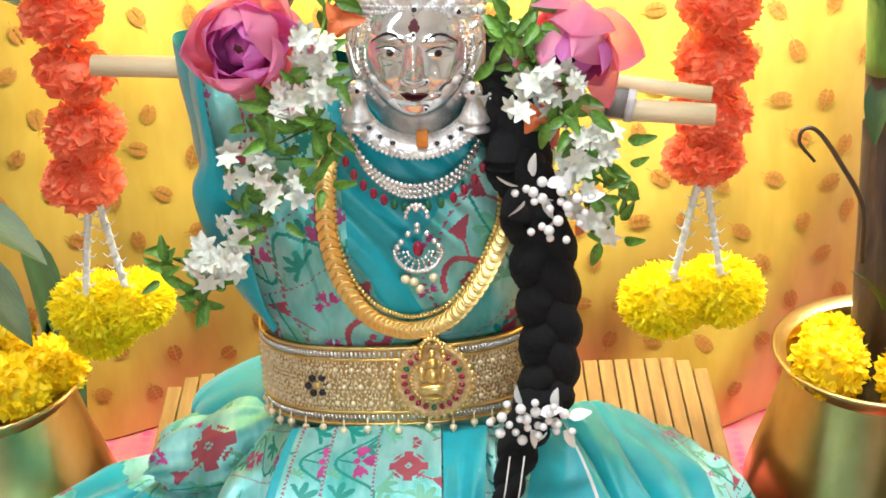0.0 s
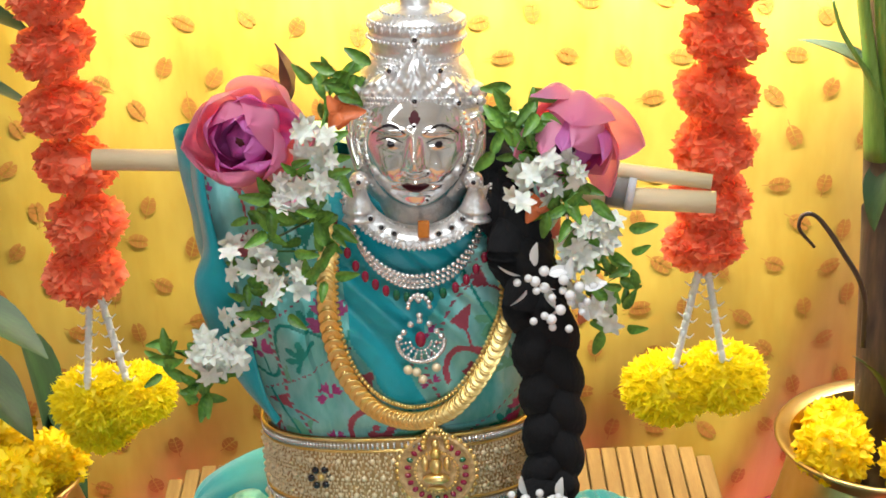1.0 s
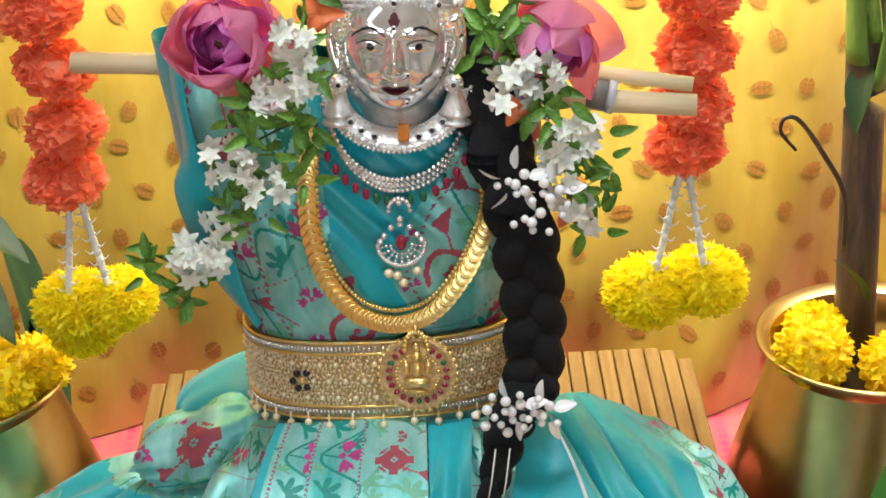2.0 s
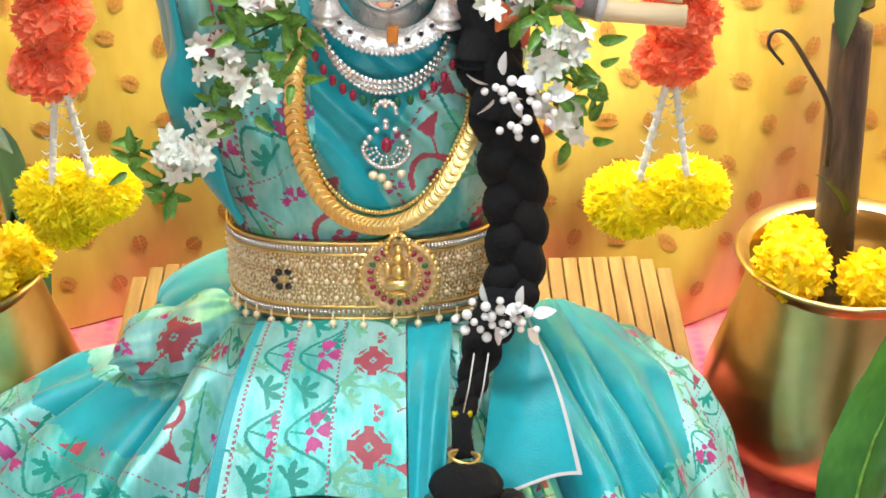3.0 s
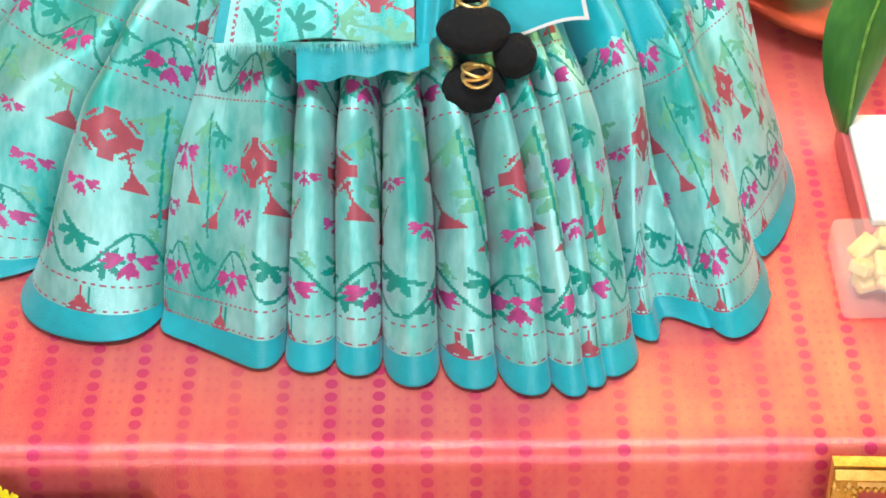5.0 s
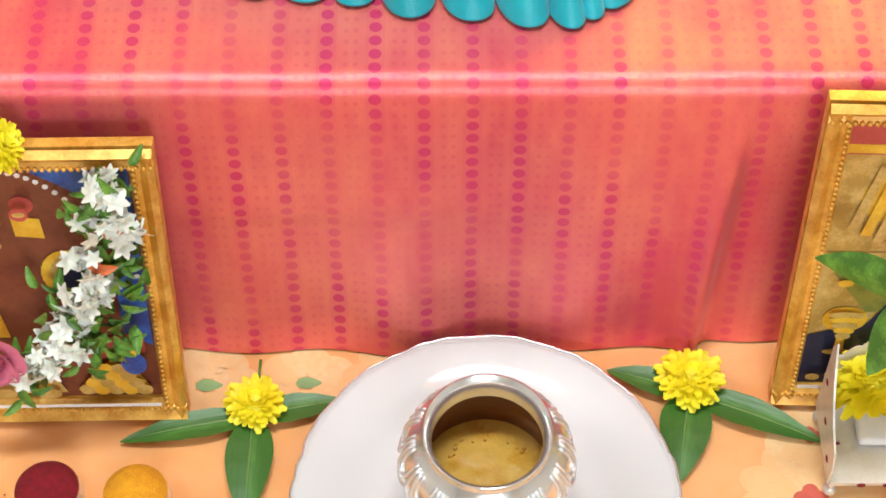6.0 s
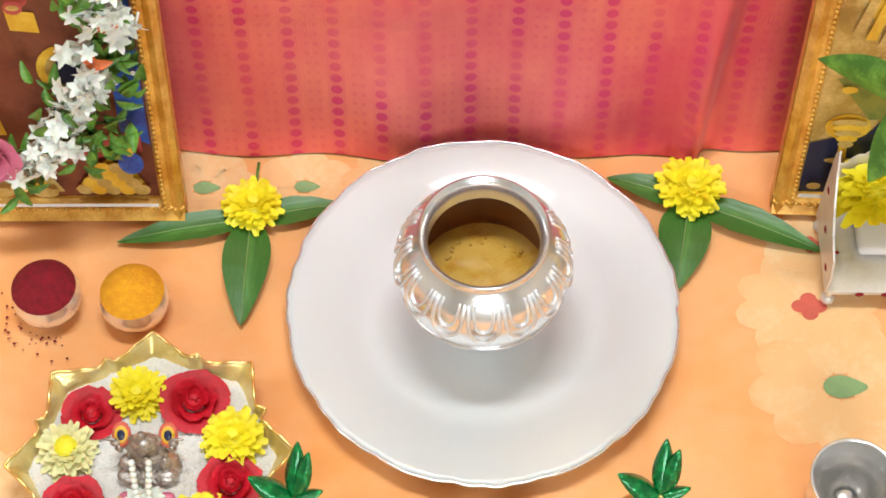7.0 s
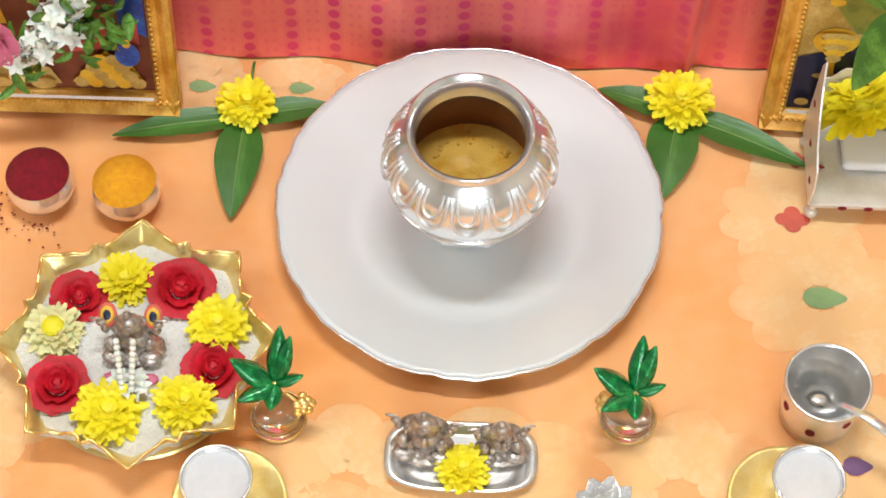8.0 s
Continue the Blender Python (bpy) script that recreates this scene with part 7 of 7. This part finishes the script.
def tumbler():
    t = thing("steel_tumbler", 0.289, -0.335, 0.001, "bright steel tumbler of water spotted with vermilion", "tumbler")
    part("body", lathe([(0.0, 0.0), (0.026, 0.0), (0.0275, 0.002), (0.0285, 0.020), (0.0295, 0.045), (0.0305, 0.0495), (0.0312, 0.0505), (0.0302, 0.0512), (0.0290, 0.050)], 56), STEEL, t)
    part("inside", lathe([(0.0290, 0.050), (0.0282, 0.03), (0.027, 0.006), (0.0, 0.005)], 56), STEEL, t)
    part("water", lathe([(0.0278, 0.030), (0.015, 0.0300), (0, 0.030)], 48), GLASS, t, "clear water")
    for a, z in ((200, 0.030), (250, 0.022), (300, 0.034)):
        b = bmesh.new()
        ball(b, (0, 0, 0), 0.0036, 10, 6, (1, 0.2, 1.3))
        part("vermilion_dab", b, KUMKUM, t, m=pose(0.0290 * math.cos(math.radians(a)), 0.0290 * math.sin(math.radians(a)), z, 0, 0, a + 90))
    s = thing("ritual_spoon", 0.296, -0.345, 0.040, "small steel spoon resting in the tumbler", "spoon")
    bm = bmesh.new()
    ball(bm, (-0.010, 0.007, -0.012), 0.0085, 14, 8, (1.1, 0.9, 0.4))
    part("bowl", bm, STEEL, s)
    bm = bmesh.new()
    tube(bm, [(-0.006, 0.003, -0.010), (0.004, -0.005, 0.006), (0.018, -0.017, 0.014), (0.050, -0.040, 0.010)], lambda q: 0.0025 + 0.002 * q, 8, flat=0.4)
    part("shaft", bm, STEEL, s)


tumbler()


# ---- silver throne with a flower ----
def throne():
    x0, y0 = 0.345, -0.135
    t = thing("silver_throne", x0, y0, 0.0, "small silver throne spotted with vermilion paste", "throne")
    bm = bmesh.new()
    box(bm, -0.055, -0.034, 0.016, 0.055, 0.036, 0.021, 0.001)
    part("seat", bm, PALEMETAL, t, smooth=False)

    def panel(w, h, n=24):
        pts = [(-w, 0), (-w, h * 0.62)]
        for k in range(n + 1):
            q = k / n * 2 - 1
            pts.append((q * w, h * (0.62 + 0.38 * (1 - abs(q) ** 1.6)) + 0.002 * math.sin(k * 2.2)))
        pts += [(w, 0)]
        return pts

    def slab(pts, th, name, m):
        bm = bmesh.new()
        a = [bm.verts.new((p, 0, q)) for p, q in pts]
        b = [bm.verts.new((p, th, q)) for p, q in pts]
        bm.faces.new(a), bm.faces.new(b[::-1])
        for i in range(len(pts)):
            j = (i + 1) % len(pts)
            bm.faces.new((a[i], b[i], b[j], a[j]))
        return part(name, bm, PALEMETAL, t, smooth=False, m=m)
    side = [(-0.034, 0.0), (-0.036, 0.024), (-0.030, 0.040), (-0.012, 0.047), (0.004, 0.060), (0.020, 0.080), (0.030, 0.098), (0.036, 0.086), (0.036, 0.0)]
    slab(side, 0.0015, "side_panel", pose(-0.0555, 0, 0.020, 0, 0, 90))
    slab(side, 0.0015, "side_panel", pose(0.057, 0, 0.020, 0, 0, 90))
    slab(panel(0.053, 0.085), 0.0015, "back_panel", pose(0, 0.036, 0.020, -8))
    for sx in (-0.052, 0.052):
        for sy in (-0.031, 0.033):
            b = bmesh.new()
            ball(b, (0, 0, 0.0055), 0.0055, 12, 8)
            tube(b, [(0, 0, 0.009), (0, 0, 0.0165)], 0.003, 8)
            part("foot", b, PALEMETAL, t, m=pose(sx, sy, 0.001))
    b = bmesh.new()
    box(b, -0.030, -0.004, 0.0225, 0.030, 0.032, 0.032, 0.004)
    part("cushion_block", b, BOXWHITE, t, "white folded cloth seat")
    rnd = random.Random(4)
    for p, r in (((-0.057, -0.020, 0.034), 90), ((-0.057, 0.006, 0.046), 90), ((-0.057, 0.026, 0.070), 90), ((-0.03, -0.0345, 0.018), 0), ((-0.01, -0.0345, 0.018), 0), ((0.012, -0.0345, 0.018), 0), ((-0.046, 0.0, 0.0215), 0), ((-0.02, 0.0335, 0.085), 0)):
        b = bmesh.new()
        ball(b, (0, 0, 0), 0.0028, 8, 6, (1.3, 0.35, 0.9))
        part("vermilion_dab", b, KUMKUM, t, m=pose(*p, 0, 0, r))
    mum(0.326, -0.112, 0.070, 0.038, 41, "large yellow chrysanthemum propped on the silver throne", tilt=(28, 0))
    mum(0.372, -0.112, 0.064, 0.028, 42, "large yellow chrysanthemum propped on the silver throne", tilt=(28, 10))


throne()
for p, tip, W in (((0.320, -0.125, 0.214), (0.250, -0.125, 0.264), 0.036), ((0.326, -0.128, 0.213), (0.295, -0.150, 0.146), 0.034)):
    d = Vector(tip) - Vector(p)
    q = d.to_track_quat("X", "Z").to_matrix().to_4x4()
    ob = finish("picture_leaf", leaf_blade(bmesh.new(), d.length, W, 0.08, 0.25, n=12), LEAF, m=Matrix.Translation(p) @ q)
    tagged(ob, "fresh green leaf leaning over the throne", "leaf", "leaves over the throne")


# ---- framed pictures ----
def framed(name, x0, w, h, y, lean, turn, label, patches, grp):
    """A gilt frame leaning on the altar cloth; patches: flat printed shapes in fractions of the picture."""
    t = thing(name, x0, y, 0.0015, label, "picture", grp, turn)
    L = pose(0, 0, 0, -lean)
    fw = 0.019
    for a, b, horiz in (((0, 0), (w, fw), True), ((0, h - fw), (w, h), True), ((0, fw), (fw, h - fw), False), ((w - fw, fw), (w, h - fw), False)):
        bm = bmesh.new()
        # moulding profile: outer step, hollow, inner lip
        if horiz:
            steps = [(a[1], 0.010), (a[1] + 0.004, 0.016), (a[1] + 0.010, 0.011), (a[1] + 0.015, 0.013), (b[1], 0.006)] if a[1] == 0 else [(a[1], 0.006), (a[1] + 0.004, 0.013), (a[1] + 0.009, 0.011), (a[1] + 0.015, 0.016), (b[1], 0.010)]
            for (z0, d0), (z1, d1) in zip(steps, steps[1:]):
                q = [bm.verts.new(p) for p in ((0, -d0, z0), (w, -d0, z0), (w, -d1, z1), (0, -d1, z1))]
                bm.faces.new(q)
            box(bm, 0, -0.006, a[1], w, 0.004, b[1])
        else:
            steps = [(a[0], 0.010), (a[0] + 0.004, 0.016), (a[0] + 0.010, 0.011), (a[0] + 0.015, 0.013), (b[0], 0.006)] if a[0] == 0 else [(a[0], 0.006), (a[0] + 0.004, 0.013), (a[0] + 0.009, 0.011), (a[0] + 0.015, 0.016), (b[0], 0.010)]
            for (p0, d0), (p1, d1) in zip(steps, steps[1:]):
                q = [bm.verts.new(p) for p in ((p0, -d0, fw * 0.2), (p1, -d1, fw * 0.2), (p1, -d1, h - fw * 0.2), (p0, -d0, h - fw * 0.2))]
                bm.faces.new(q)
            box(bm, a[0], -0.006, fw, b[0], 0.004, h - fw)
        part("frame_bar", bm, FRAMEGOLD, t, smooth=False, m=L)
    bm = bmesh.new()
    for k in range(int(w / 0.005)):
        for z in (0.0145, h - 0.0145):
            ball(bm, (0.003 + k * 0.005, -0.0135, z), 0.0021, 6, 4)
    for k in range(int((h - 0.02) / 0.005)):
        for x in (0.0145, w - 0.0145):
            ball(bm, (x, -0.0135, 0.012 + k * 0.005), 0.0021, 6, 4)
    tagged(part("bead_moulding", bm, FRAMEGOLD, t, m=L), kind="stuff")
    iw, ih = w - 2 * fw, h - 2 * fw
    pic = bmesh.new()
    box(pic, fw - 0.002, -0.0025, fw - 0.002, w - fw + 0.002, -0.001, h - fw + 0.002)
    pic = part("print", pic, BROWNWOOD, t, "glossy printed picture under glass", smooth=False, m=L)
    for k, (material, pts) in enumerate(patches):
        bm = bmesh.new()
        bm.faces.new([bm.verts.new((fw + u * iw, -0.0029 - 0.0002 * k, fw + v * ih)) for u, v in pts])
        part("printed_shape", bm, material, pic, smooth=False)
    return t


def disc(cu, cv, ru, rv, n=22, a0=0, a1=360):
    return [(cu + ru * math.cos(math.radians(lerp(a0, a1, k / n))), cv + rv * math.sin(math.radians(lerp(a0, a1, k / n)))) for k in range(n if a1 - a0 == 360 else n + 1)]


LW, LH = 0.20, 0.272
LP = [(PICBLUE, [(0.52, 0.99), (0.99, 0.99), (0.99, 0.55), (0.90, 0.72), (0.80, 0.86), (0.66, 0.93)]), (PICCREAM, [(0.0, 0.92), (0.06, 0.93), (0.18, 0.90), (0.30, 0.95), (0.36, 0.86), (0.38, 0.72), (0.28, 0.66), (0.30, 0.30), (0.18, 0.30), (0.08, 0.64), (0.0, 0.68)]),
      (PICYEL, [(0.15, 0.62), (0.24, 0.62), (0.33, 0.28), (0.22, 0.28)]), (PICRED, disc(0.50, 0.845, 0.055, 0.035)), (PICYEL, [(0.45, 0.72), (0.58, 0.71), (0.57, 0.79), (0.44, 0.80)]),
      (PICYEL, disc(0.66, 0.56, 0.13, 0.10)), (PICCREAM, disc(0.67, 0.56, 0.10, 0.08)), (PICDARK, disc(0.67, 0.555, 0.065, 0.06)), (PICBLUE, [(0.86, 0.55), (0.99, 0.60), (0.99, 0.24), (0.86, 0.30)]), (PICRED, [(0.60, 0.26), (0.95, 0.30), (0.95, 0.21), (0.62, 0.17)]),
      (PICPINK, disc(0.12, 0.33, 0.14, 0.08)), (PICYEL, [(0.60, 0.04), (0.96, 0.04), (0.90, 0.12), (0.78, 0.18), (0.68, 0.11)]), (PICCREAM, [(0.0, 0.02), (0.55, 0.03), (0.50, 0.10), (0.30, 0.14), (0.1, 0.10)]), (PICYEL, [(0.34, 0.05), (0.48, 0.06), (0.44, 0.11), (0.36, 0.10)])]
# bead edging of the blue canopy, heaped sweets, rolls, the scalloped column and a pale mount line
LP += [(BOXWHITE, disc(lerp(0.40, 0.97, k / 15), 0.985 - 0.42 * (k / 15) ** 2.2, 0.014, 0.010, 8)) for k in range(16)]
LP += [(PICYEL if (k + r) % 2 else PICCREAM, disc(0.79 + (k - (4 - r) / 2) * 0.068, 0.055 + 0.036 * r, 0.040, 0.024, 10)) for r in range(4) for k in range(5 - r)]
LP += [(GOLDFOOD if k % 2 else PICCREAM, disc(0.05 + 0.105 * k, 0.055 + 0.025 * (k % 2), 0.062, 0.022, 12)) for k in range(5)]
LP += [(PICCREAM if k % 2 else PICYEL, disc(0.32 + 0.05 * math.sin(k * 1.9), 0.93 - 0.030 * k, 0.045, 0.020, 10)) for k in range(8)]
LP += [(PICRED, disc(0.50, 0.845, 0.042, 0.026)), (PICCREAM, disc(0.50, 0.845, 0.030, 0.010)), (PICBLUE, disc(0.90, 0.20, 0.06, 0.05)), (PICYEL, disc(0.90, 0.25, 0.02, 0.02)), (BOXWHITE, [(0.0, 0.0), (1, 0.0), (1, 0.014), (0, 0.014)])]
framed("framed_picture", -0.404, LW, LH, -0.093, 13, 0.8, "gilt-framed devotional picture in brown, blue and yellow", LP, "framed pictures on the cloth")
RW, RH = 0.24, 0.318
RP = [(PICCREAM, [(0.0, 0.0), (0.0, 1.0), (1, 1), (1, 0.0)]), (PICRED, [(0.0, 0.88), (1, 0.88), (1, 1.0), (0, 1.0)]), (PICYEL, [(0.0, 0.885), (1, 0.885), (1, 0.915), (0, 0.915)]), (PICYEL, disc(0.22, 0.73, 0.13, 0.09)), (PICGREEN, [(0.05, 0.45), (0.30, 0.50), (0.42, 0.72), (0.75, 0.70), (0.8, 0.3), (0.2, 0.3)]),
      (PICCREAM, [(0.0, 0.48), (0.35, 0.50), (0.35, 0.535), (0.0, 0.53)]), (PICDARK, [(0.0, 0.0), (0.0, 0.20), (0.22, 0.26), (0.32, 0.40), (0.55, 0.42), (0.6, 0.0)]), (PICYEL, disc(0.13, 0.27, 0.085, 0.05)), (PICYEL, [(0.11, 0.14), (0.15, 0.14), (0.14, 0.24), (0.12, 0.24)]), (PICCREAM, disc(0.13, 0.135, 0.06, 0.012)), (PICYEL, [(0.35, 0.12), (0.62, 0.12), (0.6, 0.28), (0.42, 0.30)])]
# folds of gold cloth, goblet, scattered blossoms and a pale mount line
RP += [(PICYEL if k % 2 else PICCREAM, [(0.06 + 0.05 * k, 0.62 - 0.02 * k), (0.10 + 0.05 * k, 0.62 - 0.02 * k), (0.16 + 0.05 * k, 0.84), (0.13 + 0.05 * k, 0.85)]) for k in range(7)]
RP += [(PICGREEN if k % 3 else PICYEL, disc(0.10 + 0.21 * ((k * 0.618) % 1), 0.42 + 0.10 * ((k * 0.37) % 1), 0.030, 0.014, 10)) for k in range(9)]
RP += [(PICYEL if k % 2 else PICCREAM, disc(0.13, 0.30 - 0.020 * k, 0.070 - 0.010 * k, 0.014, 12)) for k in range(5)]
RP += [(PICCREAM, disc(0.05 + 0.07 * k, 0.045 + 0.012 * (k % 2), 0.028, 0.014, 10)) for k in range(6)]
RP += [(BOXWHITE, [(0.0, 0.0), (1, 0.0), (1, 0.014), (0, 0.014)])]
framed("framed_picture", 0.256, RW, RH, -0.077, 8.5, -2.0, "large gilt-framed devotional picture with a gold and navy print", RP, "framed pictures on the cloth")

# jasmine over the picture
YF = lambda z: -0.125 + 0.235 * z
strand("picture_garland", [(x, YF(z), z) for x, z in ((-0.236, 0.262), (-0.243, 0.238), (-0.226, 0.226), (-0.250, 0.175), (-0.268, 0.155), (-0.262, 0.168), (-0.280, 0.120), (-0.300, 0.100), (-0.318, 0.095), (-0.256, 0.200), (-0.232, 0.244), (-0.274, 0.138), (-0.292, 0.112))],
       [(x, YF(z), z) for x, z in ((-0.226, 0.255), (-0.240, 0.248), (-0.236, 0.20), (-0.232, 0.18), (-0.262, 0.135), (-0.240, 0.125), (-0.275, 0.140), (-0.255, 0.10), (-0.31, 0.075), (-0.335, 0.08), (-0.252, 0.222), (-0.285, 0.150), (-0.245, 0.155), (-0.268, 0.110))],
       [(-0.232, YF(0.235) - 0.01, 0.235), (-0.246, YF(0.20) - 0.012, 0.20)], "jasmine and leaf garland hung over the framed picture", 15, 0.0145)
mum(-0.310, -0.040, 0.274, 0.022, 51, "yellow chrysanthemum set on top of the picture frame", tilt=(50, 0))
ob = finish("pink_blossom", rose_bm(0.022, 3), PICPINK, m=pose(-0.335, -0.112, 0.112, 75, 0, 0))
tagged(ob, "pink blossom tucked in the picture's garland", "flower")


# ---- things on the altar top ----
def card_box():
    t = thing("gift_box", 0.40, 0.262, TZ + 0.001, "flat white card box with a rose-red rim", "box")
    bm = bmesh.new()
    box(bm, -0.083, -0.068, 0.0, 0.083, 0.068, 0.026, 0.002)
    part("tray", bm, BOXPINK, t, smooth=False)
    bm = bmesh.new()
    box(bm, -0.078, -0.062, 0.0262, 0.078, 0.063, 0.034, 0.002)
    part("lid", bm, BOXWHITE, t, "white lid", smooth=False)
    bm = bmesh.new()
    tube(bm, [(-0.035 + 0.006 * math.cos(a), 0.004 * math.sin(a), 0.0345) for a in [2 * math.pi * k / 20 for k in range(15)]], 0.0006, 4)
    part("printed_mark", bm, BOXPINK, t)


card_box()


def sweets_box():
    t = thing("sweets_box", 0.345, 0.165, TZ + 0.001, "clear plastic box of golden sweets", "box")
    bm = bmesh.new()
    box(bm, -0.054, -0.040, 0, 0.054, 0.040, 0.034, 0.006)
    ob = part("shell", bm, mat("thin_clear_plastic", (0.95, 0.95, 0.93), 0.08, trans=0.0, alpha=0.22, scale=30, amount=0.05), t, "clear plastic shell")
    rnd = random.Random(6)
    for i in range(26):
        b = bmesh.new()
        box(b, -0.011, -0.008, -0.005, 0.011, 0.008, 0.005, 0.002)
        part("sweet", b, GOLDFOOD, t, m=pose(rnd.uniform(-0.038, 0.038), rnd.uniform(-0.026, 0.026), 0.008 + 0.018 * rnd.random(), rnd.uniform(-30, 30), rnd.uniform(-30, 30), rnd.uniform(0, 180)))


sweets_box()
